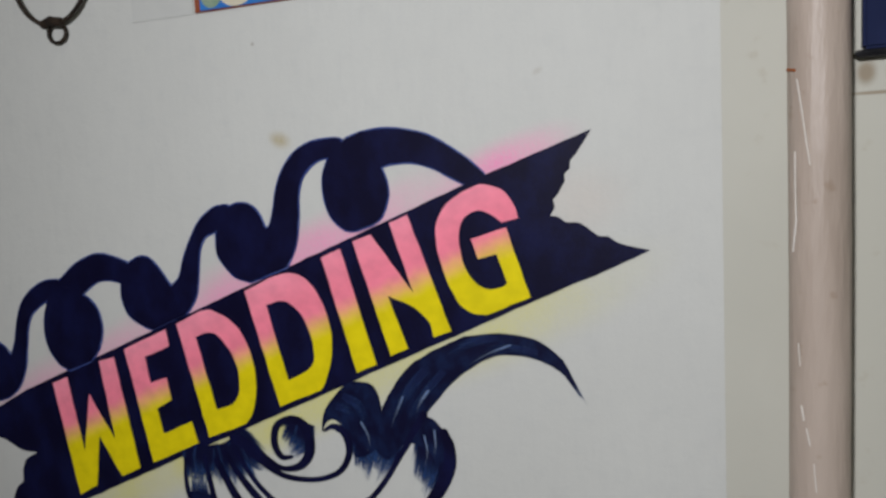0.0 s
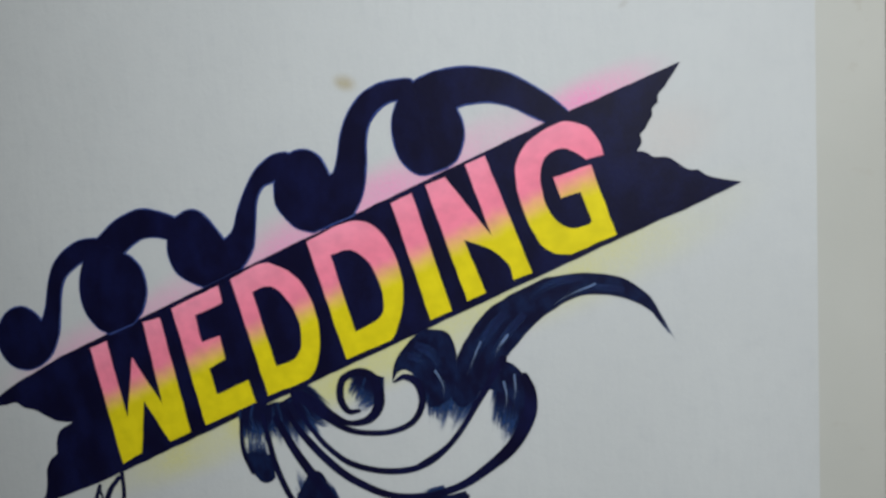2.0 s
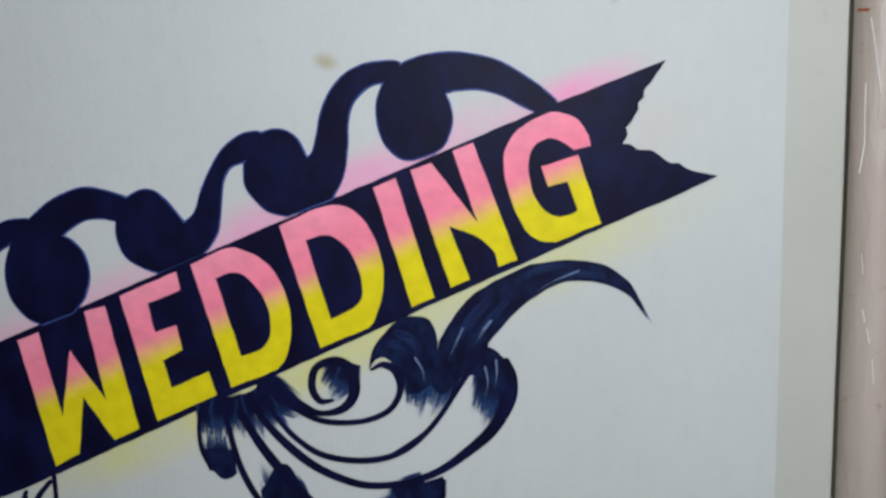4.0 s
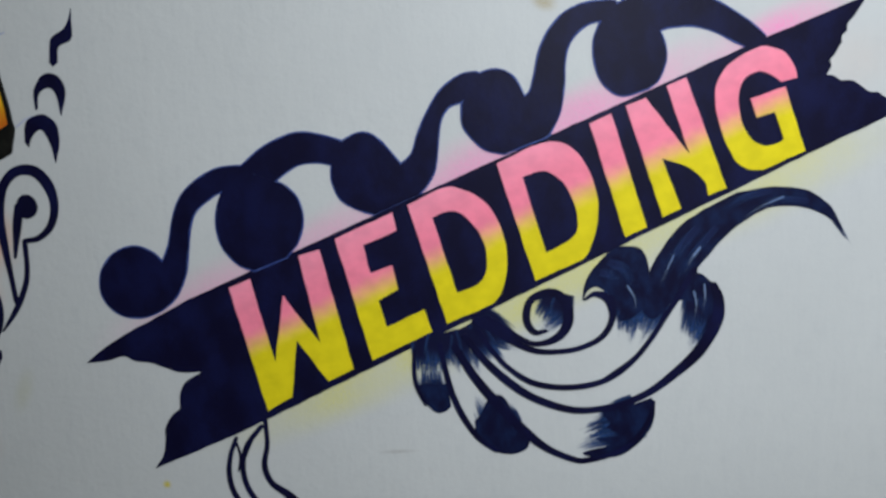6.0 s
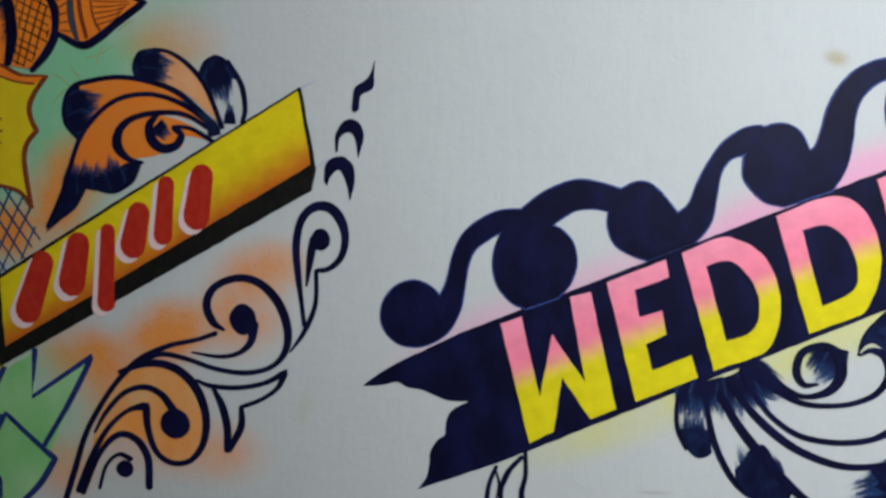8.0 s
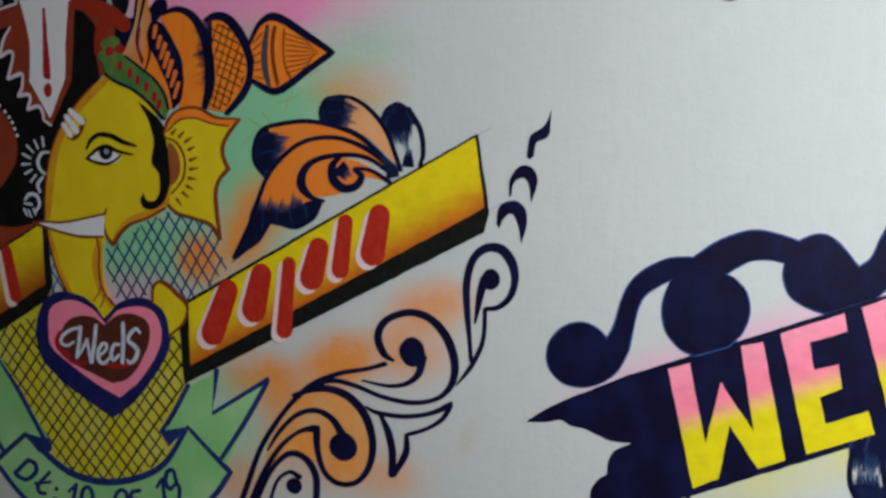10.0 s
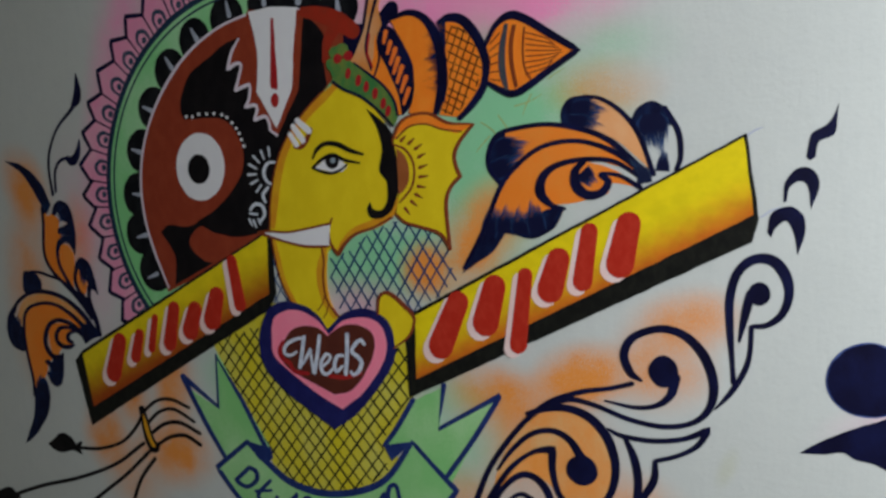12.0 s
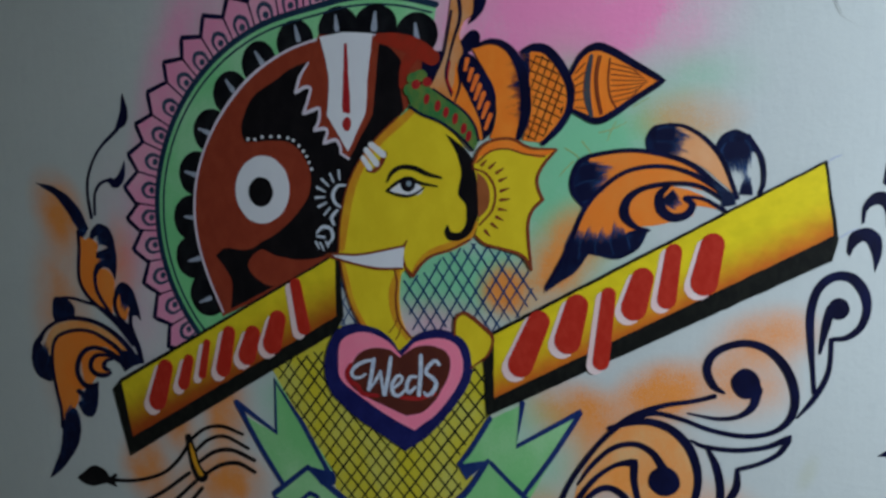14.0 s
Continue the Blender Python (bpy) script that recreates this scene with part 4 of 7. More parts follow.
disc("scallop", gloss_black, 3, -1.4129, 1.6302, 0.0412, 0.0447, 0)
disc("scallop", gloss_black, 3, -1.4140, 1.5534, 0.0400, 0.0423, 0)
disc("scallop", gloss_black, 3, -1.3836, 1.4809, 0.0419, 0.0442, 0)
stroke("scallop_shine", shine_grey, 4, [(-0.9351, 1.9336, 0.0108), (-0.9373, 1.9607, 0.0043)])
stroke("scallop_shine", shine_grey, 4, [(-1.0146, 1.9598, 0.0127), (-1.0114, 1.9869, 0.0044)])
stroke("scallop_shine", shine_grey, 4, [(-1.0867, 1.9642, 0.0097), (-1.0879, 1.9882, 0.0038)])
stroke("scallop_shine", shine_grey, 4, [(-1.1643, 1.9529, 0.0099), (-1.17, 1.9777, 0.0038)])
stroke("scallop_shine", shine_grey, 4, [(-1.2413, 1.916, 0.0109), (-1.2545, 1.9377, 0.0040)])
stroke("scallop_shine", shine_grey, 4, [(-1.3069, 1.8705, 0.0103), (-1.3205, 1.8904, 0.0041)])
stroke("scallop_shine", shine_grey, 4, [(-1.3641, 1.7927, 0.0105), (-1.3863, 1.8024, 0.0041)])
stroke("scallop_shine", shine_grey, 4, [(-1.3997, 1.7137, 0.0106), (-1.4225, 1.721, 0.0041)])
stroke("scallop_shine", shine_grey, 4, [(-1.4051, 1.6301, 0.0106), (-1.4284, 1.6327, 0.0041)])
stroke("scallop_shine", shine_grey, 4, [(-1.4025, 1.5501, 0.0106), (-1.425, 1.5455, 0.0041)])
stroke("scallop_shine", shine_grey, 4, [(-1.3816, 1.472, 0.0096), (-1.4042, 1.4637, 0.0041)])
fill("dome", maroon, 5, [(-1.3542, 1.4367, True), (-1.3815, 1.5145), (-1.4005, 1.5813), (-1.4053, 1.6478), (-1.3946, 1.7135), (-1.3675, 1.7777), (-1.3236, 1.8397), (-1.2653, 1.8939), (-1.192, 1.9328), (-1.1165, 1.9509), (-1.0605, 1.956), (-1.0066, 1.9455), (-0.9542, 1.9255), (-0.9053, 1.8946, True), (-0.9303, 1.8558), (-0.9578, 1.8185), (-0.991, 1.7857), (-1.0362, 1.7427), (-1.0715, 1.6931), (-1.0872, 1.5903), (-1.1004, 1.5486, True)])
stroke("dome_rim", lilac_white, 6, [(-1.3523, 1.4457, 0.0035), (-1.3815, 1.5145, 0.0047), (-1.4005, 1.5813, 0.0047), (-1.4053, 1.6478, 0.0047), (-1.3946, 1.7135, 0.0047), (-1.3675, 1.7777, 0.0047), (-1.3236, 1.8397, 0.0058), (-1.2653, 1.8939, 0.0057), (-1.192, 1.9328, 0.0044), (-1.1165, 1.9509, 0.0043), (-1.0606, 1.954, 0.0043), (-1.0045, 1.9443, 0.0042), (-0.9542, 1.9236, 0.0031)], under="dome")
fill("dark_field", black, 6, [(-1.1433, 1.9127, True), (-1.1819, 1.9013), (-1.2243, 1.8776), (-1.2614, 1.8571), (-1.2852, 1.8217), (-1.2919, 1.7903), (-1.2832, 1.7718, True), (-1.2419, 1.7721), (-1.2003, 1.7702), (-1.1718, 1.7534), (-1.1535, 1.7215), (-1.1501, 1.6954), (-1.1586, 1.6643), (-1.1836, 1.6333), (-1.2209, 1.6019), (-1.2583, 1.5828), (-1.2898, 1.5677), (-1.3398, 1.57), (-1.3622, 1.5568, True), (-1.3421, 1.5314), (-1.3286, 1.5039), (-1.3342, 1.4517, True), (-1.2199, 1.5052, True), (-1.1093, 1.5538, True), (-1.0917, 1.5903), (-1.0877, 1.6318), (-1.0742, 1.683), (-1.048, 1.7229), (-1.0716, 1.7441, True), (-1.0844, 1.9162, True)])
fill("dark_field", black, 6, [(-1.0049, 1.9316, True), (-0.986, 1.9232), (-0.9657, 1.8973), (-0.9692, 1.8584), (-0.9633, 1.8139, True), (-0.991, 1.7857), (-1.0309, 1.7375), (-1.0742, 1.683), (-1.0936, 1.7041, True), (-1.0722, 1.732, True), (-1.0225, 1.8123, True), (-1.0248, 1.8919)])
fill("maroon_edge", maroon, 7, [(-1.1433, 1.9127, True), (-1.1652, 1.8869), (-1.176, 1.8569, True), (-1.1547, 1.8657), (-1.1434, 1.8619), (-1.1502, 1.8399), (-1.1605, 1.8169, True), (-1.1395, 1.8239), (-1.1268, 1.8252), (-1.129, 1.8029), (-1.1401, 1.786, True), (-1.1182, 1.7891), (-1.1128, 1.7816), (-1.1217, 1.7616, True), (-1.0965, 1.7676), (-1.0858, 1.7529), (-1.0897, 1.7428, True), (-1.0722, 1.732, True), (-1.0226, 1.8093, True), (-1.0044, 1.9453, True), (-1.1218, 1.9573, True)])
stroke("zigzag_line", lilac_white, 8, [(-1.1457, 1.9089, 0.0033), (-1.1629, 1.8867, 0.0055), (-1.1737, 1.8567, 0.0066, True), (-1.1547, 1.8657, 0.0066), (-1.1434, 1.8619, 0.0055), (-1.1502, 1.8399, 0.0055), (-1.1593, 1.8179, 0.0066, True), (-1.1395, 1.8239, 0.0065), (-1.1268, 1.8252, 0.0054), (-1.129, 1.8029, 0.0054), (-1.1389, 1.787, 0.0065, True), (-1.1182, 1.7891, 0.0065), (-1.1128, 1.7816, 0.0054), (-1.1205, 1.7625, 0.0065, True), (-1.0965, 1.7676, 0.0065), (-1.088, 1.755, 0.0054), (-1.0874, 1.7427, 0.0043, True), (-1.0721, 1.733, 0.0043)], under="maroon_edge")
fill("mark", mark_white, 9, [(-1.1209, 1.9532, True), (-1.0715, 1.957), (-1.0171, 1.9503, True), (-1.0285, 1.8822), (-1.0356, 1.813, True), (-1.0727, 1.7462, True), (-1.1115, 1.8122, True), (-1.1056, 1.8676), (-1.1094, 1.9081)])
fill("mark_bar", deep_red, 10, [(-1.0724, 1.9372, True), (-1.0668, 1.9367, True), (-1.0661, 1.8749), (-1.0651, 1.8197), (-1.0742, 1.8152), (-1.0806, 1.8236), (-1.0757, 1.8856)], under="mark")
disc("mark_dot", deep_red, 10, -1.0728, 1.7949, 0.0085, 0.0128, 0, under="mark")
fill("maroon_patch", maroon, 7, [(-1.2916, 1.5372), (-1.2628, 1.5677), (-1.2293, 1.5569), (-1.17, 1.5484), (-1.0998, 1.5622, True), (-1.1475, 1.5294), (-1.2202, 1.4998), (-1.2625, 1.5047)])
disc("eye_disc", mark_white, 8, -1.2529, 1.6814, 0.0574, 0.0641, -8)
disc("eye_dot", black, 10, -1.2555, 1.6772, 0.0259, 0.0281, 0)
dots("bead", mark_white, 8, [(-1.278, 1.7769), (-1.2634, 1.7762), (-1.2475, 1.7797), (-1.2295, 1.7799), (-1.2117, 1.7791), (-1.1941, 1.7762), (-1.1826, 1.7705), (-1.1714, 1.7606), (-1.1626, 1.7499), (-1.1561, 1.7403), (-1.152, 1.7287), (-1.148, 1.7162)], 0.003, under="dark_field")
stroke("ornament_ray", shine_white, 8, [(-1.1105, 1.7067, 0.0040), (-1.1043, 1.692, 0.0032)])
stroke("ornament_ray", shine_white, 8, [(-1.1281, 1.6979, 0.0040), (-1.1149, 1.6851, 0.0032)])
stroke("ornament_ray", shine_white, 8, [(-1.138, 1.6826, 0.0049), (-1.1222, 1.6749, 0.0032)])
stroke("ornament_ray", shine_white, 8, [(-1.1412, 1.664, 0.0049), (-1.1239, 1.6646, 0.0032)])
stroke("ornament_ray", shine_white, 8, [(-1.1362, 1.6472, 0.0049), (-1.1209, 1.6541, 0.0032)])
stroke("ornament_ray", shine_white, 8, [(-1.1253, 1.6324, 0.0040), (-1.1133, 1.6446, 0.0032)])
stroke("ornament_ray", shine_white, 8, [(-1.0932, 1.7123, 0.0040), (-1.0917, 1.6958, 0.0032)])
stroke("ornament_ring", shine_white, 8, [(-1.0809, 1.6852, 0.0040), (-1.0968, 1.6836, 0.0056), (-1.1065, 1.6683, 0.0065), (-1.1015, 1.6527, 0.0056), (-1.0883, 1.6442, 0.0040)])
stroke("ornament_hook", shine_white, 8, [(-1.0987, 1.6402, 0.0048), (-1.1106, 1.6269, 0.0065), (-1.1067, 1.6134, 0.0048)])
stroke("ornament_hook", shine_white, 8, [(-1.1419, 1.5991, 0.0040), (-1.1298, 1.6094, 0.0065), (-1.1139, 1.6061, 0.0065), (-1.11, 1.5904, 0.0056), (-1.1197, 1.5779, 0.0049)])
stroke("ornament_drop", shine_white, 8, [(-1.145, 1.5822, 0.0040), (-1.1386, 1.5696, 0.0024)])
stroke("ornament_drop", shine_white, 8, [(-1.1358, 1.5801, 0.0040), (-1.1295, 1.5664, 0.0024)])
stroke("ornament_drop", shine_white, 8, [(-1.1241, 1.5821, 0.0040), (-1.12, 1.5716, 0.0024)])
stroke("ornament_drop", shine_white, 8, [(-1.1422, 1.5928, 0.0040), (-1.1272, 1.5906, 0.0049)])

stroke("red_band", red_band, 7, [(-1.0050, 1.9417, 0.0171), (-0.9753, 1.9353, 0.0254), (-0.9390, 1.9207, 0.0312), (-0.9075, 1.8999, 0.0267)])
stroke("red_band", red_band, 7, [(-0.9392, 1.9130, 0.0250), (-0.9579, 1.8872, 0.0189), (-0.9643, 1.8564, 0.0127)])

# yellow figure shapes and crown

thing("yellow_emblem", -0.967, 1.539, "yellow profile shape with white tusk, fan ear, orange crown", "painted emblem", "wedding mural")
fill("profile", yellow, 11, [(-1.0997, 1.5643, True), (-1.0931, 1.6111), (-1.0818, 1.6626), (-1.0655, 1.7032), (-1.0419, 1.7379), (-1.0077, 1.7736), (-0.9744, 1.7997), (-0.9441, 1.8197, True), (-0.9114, 1.7963), (-0.8711, 1.7671), (-0.8469, 1.7254), (-0.836, 1.6765), (-0.8345, 1.618), (-0.8506, 1.5838), (-0.8819, 1.569), (-0.9188, 1.5571), (-0.9405, 1.5409), (-0.9563, 1.5184, True), (-0.9699, 1.5305), (-0.9848, 1.5079), (-0.988, 1.477), (-0.9839, 1.4409), (-0.9695, 1.4155), (-0.9558, 1.4035, True), (-0.9949, 1.3782, True), (-1.0331, 1.3945, True), (-1.0598, 1.4316), (-1.0786, 1.4701), (-1.0903, 1.5172), (-1.0967, 1.5538)])
stroke("profile_shade", ochre_fade, 12, [(-1.0915, 1.5695, 0.0107), (-1.0852, 1.611, 0.0150), (-1.0728, 1.6624, 0.0149), (-1.0565, 1.7049, 0.0149), (-1.0342, 1.7376, 0.0148), (-1.0024, 1.7693, 0.0146), (-0.9715, 1.7927, 0.0145), (-0.9454, 1.8119, 0.0103)], under="profile")
stroke("profile_shade", ochre_fade, 12, [(-0.8376, 1.6132, 0.0099), (-0.8525, 1.5887, 0.0139), (-0.8838, 1.573, 0.0161), (-0.9187, 1.5611, 0.0142), (-0.9404, 1.5449, 0.0102), (-0.9538, 1.5266, 0.0082)], under="profile")
stroke("profile_shade", ochre_fade, 12, [(-0.983, 1.5264, 0.0093), (-0.9917, 1.4975, 0.0186), (-0.9928, 1.4666, 0.0186), (-0.9862, 1.4357, 0.0145), (-0.9698, 1.4072, 0.0082)], under="profile")
stroke("profile_shade", ochre_fade, 12, [(-1.0924, 1.5486, 0.0075), (-1.0857, 1.5172, 0.0096), (-1.0741, 1.4701, 0.0096), (-1.0553, 1.4317, 0.0095), (-1.0298, 1.3946, 0.0073)], under="profile")
stroke("profile_line", brown, 13, [(-1.0985, 1.5643, 0.0032), (-1.0942, 1.6111, 0.0032), (-1.083, 1.6626, 0.0032), (-1.0666, 1.7032, 0.0032), (-1.043, 1.7379, 0.0032), (-1.0088, 1.7736, 0.0031), (-0.9755, 1.8008, 0.0031)], under="profile")
stroke("profile_line", brown, 13, [(-0.8475, 1.5847, 0.0040), (-0.8819, 1.568, 0.0040), (-0.9188, 1.5561, 0.0051), (-0.9406, 1.5398, 0.0051), (-0.9562, 1.5194, 0.0062, True), (-0.9696, 1.5387, 0.0051), (-0.9732, 1.5591, 0.0041), (-0.9706, 1.5713, 0.0041), (-0.9648, 1.5834, 0.0031)], under="profile")
stroke("profile_line", brown, 13, [(-0.9894, 1.5304, 0.0031), (-0.9859, 1.5079, 0.0041), (-0.9891, 1.477, 0.0041), (-0.985, 1.4409, 0.0041), (-0.9695, 1.4155, 0.0031), (-0.9558, 1.4025, 0.0020)], under="profile")
stroke("profile_line", brown, 13, [(-1.0967, 1.5538, 0.0032), (-1.0914, 1.5172, 0.0032), (-1.0798, 1.47, 0.0032), (-1.0609, 1.4315, 0.0032), (-1.0438, 1.4078, 0.0021)], under="profile")
stroke("profile_line", brown, 13, [(-0.987, 1.446, 0.0021), (-0.993, 1.4303, 0.0021), (-1.0045, 1.4164, 0.0021)], under="profile")
stroke("profile_line", brown, 13, [(-0.9798, 1.4307, 0.0021), (-0.9848, 1.415, 0.0021), (-0.9917, 1.4044, 0.0021)], under="profile")
fill("tusk", mark_white, 14, [(-1.1138, 1.5569, True), (-1.0546, 1.559), (-0.9695, 1.5733, True), (-0.9741, 1.5346, True), (-1.0222, 1.5354), (-1.0665, 1.5435)])
stroke("tusk_line", brown, 15, [(-1.123, 1.5569, 0.0065), (-1.0999, 1.5601, 0.0043), (-1.0546, 1.559, 0.0042), (-0.9694, 1.5743, 0.0041)], under="tusk")
stroke("tusk_line", brown, 15, [(-1.123, 1.5569, 0.0065), (-1.0947, 1.5486, 0.0043), (-1.0666, 1.5414, 0.0042), (-1.0223, 1.5333, 0.0052), (-0.9752, 1.5336, 0.0041)], under="tusk")
fill("eye_white", mark_white, 12, [(-0.9951, 1.6728, True), (-0.9785, 1.6844), (-0.9601, 1.6899), (-0.9433, 1.6844), (-0.9288, 1.6741, True), (-0.9418, 1.6645), (-0.9652, 1.666), (-0.9844, 1.6695)])
disc("eye_dot", black, 13, -0.9592, 1.6839, 0.0144, 0.0134, 0)
disc("eye_shine", blue_grey, 14, -0.9571, 1.6848, 0.0051, 0.0051, 0)
stroke("eye_line", black, 14, [(-0.9995, 1.6729, 0.0042), (-0.9784, 1.6874, 0.0062), (-0.9568, 1.6938, 0.0072), (-0.9359, 1.6852, 0.0061), (-0.9046, 1.6784, 0.0030)])
stroke("eye_line", black, 14, [(-0.9995, 1.6729, 0.0042), (-0.9792, 1.6653, 0.0052), (-0.9578, 1.6628, 0.0051), (-0.9395, 1.6694, 0.0041), (-0.9287, 1.6771, 0.0031)])
stroke("brow", black, 13, [(-0.9989, 1.689, 0.0031), (-0.9886, 1.7048, 0.0073), (-0.97, 1.7141, 0.0083), (-0.9456, 1.7113, 0.0092), (-0.9227, 1.7007, 0.0081), (-0.8969, 1.693, 0.0040)])
stroke("pale_strip", mark_white, 13, [(-1.0269, 1.7564, 0.0105), (-1.0036, 1.7374, 0.0115)])
stroke("pale_strip", mark_white, 13, [(-1.036, 1.7467, 0.0106), (-1.0173, 1.7218, 0.0115)])
stroke("pale_strip", mark_white, 13, [(-1.0432, 1.7329, 0.0095), (-1.0307, 1.7142, 0.0095)])
stroke("strip_edge", brown, 12, [(-1.0003, 1.7393, 0.0084), (-1.0096, 1.7216, 0.0094), (-1.0221, 1.7099, 0.0084), (-1.0353, 1.7103, 0.0053)])
fill("hair_band", black, 13, [(-0.8864, 1.7678, True), (-0.8718, 1.7439), (-0.8623, 1.7163), (-0.8598, 1.6967), (-0.8667, 1.6676), (-0.8639, 1.6577), (-0.8531, 1.6428), (-0.8539, 1.6134), (-0.8656, 1.5987), (-0.881, 1.5988), (-0.8879, 1.6108, True), (-0.8935, 1.5989), (-0.8866, 1.585), (-0.866, 1.5839), (-0.8451, 1.5985), (-0.8343, 1.6229), (-0.8305, 1.657), (-0.8345, 1.6959), (-0.8418, 1.7252), (-0.8614, 1.7502)])
fill("ear", yellow, 12, [(-0.839, 1.7154, True), (-0.8264, 1.7391), (-0.8062, 1.7526), (-0.7717, 1.7548), (-0.7382, 1.7382), (-0.6955, 1.7346, True), (-0.7177, 1.7092), (-0.7286, 1.6879), (-0.727, 1.6689), (-0.7197, 1.6516, True), (-0.7373, 1.6339), (-0.7454, 1.612), (-0.7451, 1.5784), (-0.7411, 1.532, True), (-0.7563, 1.5572), (-0.7905, 1.5688), (-0.8204, 1.5767), (-0.8372, 1.5906, True), (-0.8287, 1.6472)])
fill("ear_top", orange, 13, [(-0.8391, 1.7135, True), (-0.8264, 1.7391), (-0.8062, 1.7526), (-0.7717, 1.7548), (-0.7382, 1.7382), (-0.6955, 1.7346, True), (-0.7194, 1.7215), (-0.748, 1.7283), (-0.777, 1.738), (-0.8065, 1.7363), (-0.8268, 1.7246)], under="ear")
stroke("ear_line", brown, 14, [(-0.8391, 1.7135, 0.0040), (-0.8264, 1.7391, 0.0049), (-0.8062, 1.7526, 0.0049), (-0.7717, 1.7548, 0.0049), (-0.7382, 1.7382, 0.0048), (-0.6955, 1.7346, 0.0028)], under="ear")
stroke("ear_line", brown, 14, [(-0.832, 1.7171, 0.0030), (-0.8066, 1.7354, 0.0029), (-0.777, 1.738, 0.0029), (-0.748, 1.7283, 0.0029), (-0.7146, 1.7232, 0.0029)], under="ear")
stroke("ear_line", brown, 14, [(-0.6955, 1.7336, 0.0038), (-0.7177, 1.7092, 0.0048), (-0.7286, 1.6879, 0.0048), (-0.727, 1.6689, 0.0048), (-0.7197, 1.6516, 0.0057, True), (-0.7373, 1.6339, 0.0048), (-0.7454, 1.612, 0.0048), (-0.7451, 1.5784, 0.0048), (-0.7411, 1.532, 0.0038)], under="ear")
stroke("ear_line", brown, 14, [(-0.7411, 1.5349, 0.0038), (-0.7563, 1.5572, 0.0058), (-0.7905, 1.5688, 0.0049), (-0.8204, 1.5767, 0.0049), (-0.8372, 1.5906, 0.0040)], under="ear")
fill("ear_patch", rust, 13, [(-0.8324, 1.7007, True), (-0.8177, 1.6877), (-0.8103, 1.6614), (-0.8169, 1.6353), (-0.8313, 1.6229, True)], under="ear")
stroke("ear_line", brown, 14, [(-0.8392, 1.7077, 0.0030), (-0.8154, 1.6972, 0.0039), (-0.8011, 1.6708, 0.0039), (-0.8059, 1.637, 0.0039), (-0.8296, 1.6101, 0.0030)], under="ear")
stroke("ear_ray", brown, 14, [(-0.823, 1.7129, 0.0059), (-0.8149, 1.7203, 0.0020)], under="ear")
stroke("ear_ray", brown, 14, [(-0.8092, 1.7076, 0.0059), (-0.7991, 1.7159, 0.0020)], under="ear")
stroke("ear_ray", brown, 14, [(-0.7975, 1.6986, 0.0059), (-0.7855, 1.7059, 0.0020)], under="ear")
stroke("ear_ray", brown, 14, [(-0.7919, 1.685, 0.0059), (-0.78, 1.6904, 0.0019)], under="ear")
stroke("ear_ray", brown, 14, [(-0.7903, 1.6676, 0.0059), (-0.7764, 1.6721, 0.0019)], under="ear")
stroke("ear_ray", brown, 14, [(-0.7906, 1.6522, 0.0059), (-0.7758, 1.6538, 0.0019)], under="ear")
stroke("ear_ray", brown, 14, [(-0.794, 1.6368, 0.0059), (-0.7812, 1.6347, 0.0019)], under="ear")
stroke("ear_ray", brown, 14, [(-0.7992, 1.6234, 0.0059), (-0.7875, 1.6174, 0.0019)], under="ear")
stroke("ear_ray", brown, 14, [(-0.8075, 1.6118, 0.0059), (-0.7977, 1.6039, 0.0020)], under="ear")
stroke("ear_ray", brown, 14, [(-0.8198, 1.6002, 0.0059), (-0.812, 1.5904, 0.0020)], under="ear")
fill("plume", plume_paint, 9, [(-0.8694, 2.0054, True), (-0.8794, 1.9384), (-0.8866, 1.9009), (-0.9041, 1.8637), (-0.9171, 1.8472, True), (-0.8747, 1.8214), (-0.8277, 1.7679, True), (-0.8229, 1.8011), (-0.8418, 1.8404), (-0.8592, 1.8683), (-0.8563, 1.8985), (-0.8398, 1.9161, True), (-0.8576, 1.927), (-0.8508, 1.9547), (-0.8255, 1.973), (-0.815, 1.9999, True)])
fill("plume_dark", navy, 10, [(-0.8316, 2.0034, True), (-0.8101, 1.9975), (-0.8126, 1.9773), (-0.8258, 1.9618), (-0.8409, 1.952, True), (-0.8324, 1.9718)], under="plume")
fill("plume_dark", navy, 10, [(-0.8567, 1.9222, True), (-0.8362, 1.9393), (-0.8235, 1.9354), (-0.8239, 1.9195), (-0.8371, 1.9083), (-0.8545, 1.8908, True), (-0.8521, 1.9076)], under="plume")
stroke("plume_line", navy, 11, [(-0.8575, 2.0023, 0.0070), (-0.8555, 1.9646, 0.0060), (-0.8676, 1.9279, 0.0050), (-0.8765, 1.9001, 0.0040), (-0.8835, 1.8671, 0.0040), (-0.8743, 1.8329, 0.0030)], under="plume")
stroke("plume_line", navy, 11, [(-0.8703, 1.9754, 0.0040), (-0.8784, 1.9383, 0.0040), (-0.8877, 1.9009, 0.0040), (-0.9062, 1.8639, 0.0041)], under="plume")
stroke("plume_line", deep_red, 11, [(-0.8768, 1.8905, 0.0060), (-0.8816, 1.8622, 0.0050), (-0.8722, 1.8376, 0.0030)], under="plume")
stroke("plume_line", navy, 11, [(-0.8609, 1.8798, 0.0040), (-0.8586, 1.851, 0.0040), (-0.8685, 1.8229, 0.0030)], under="plume")
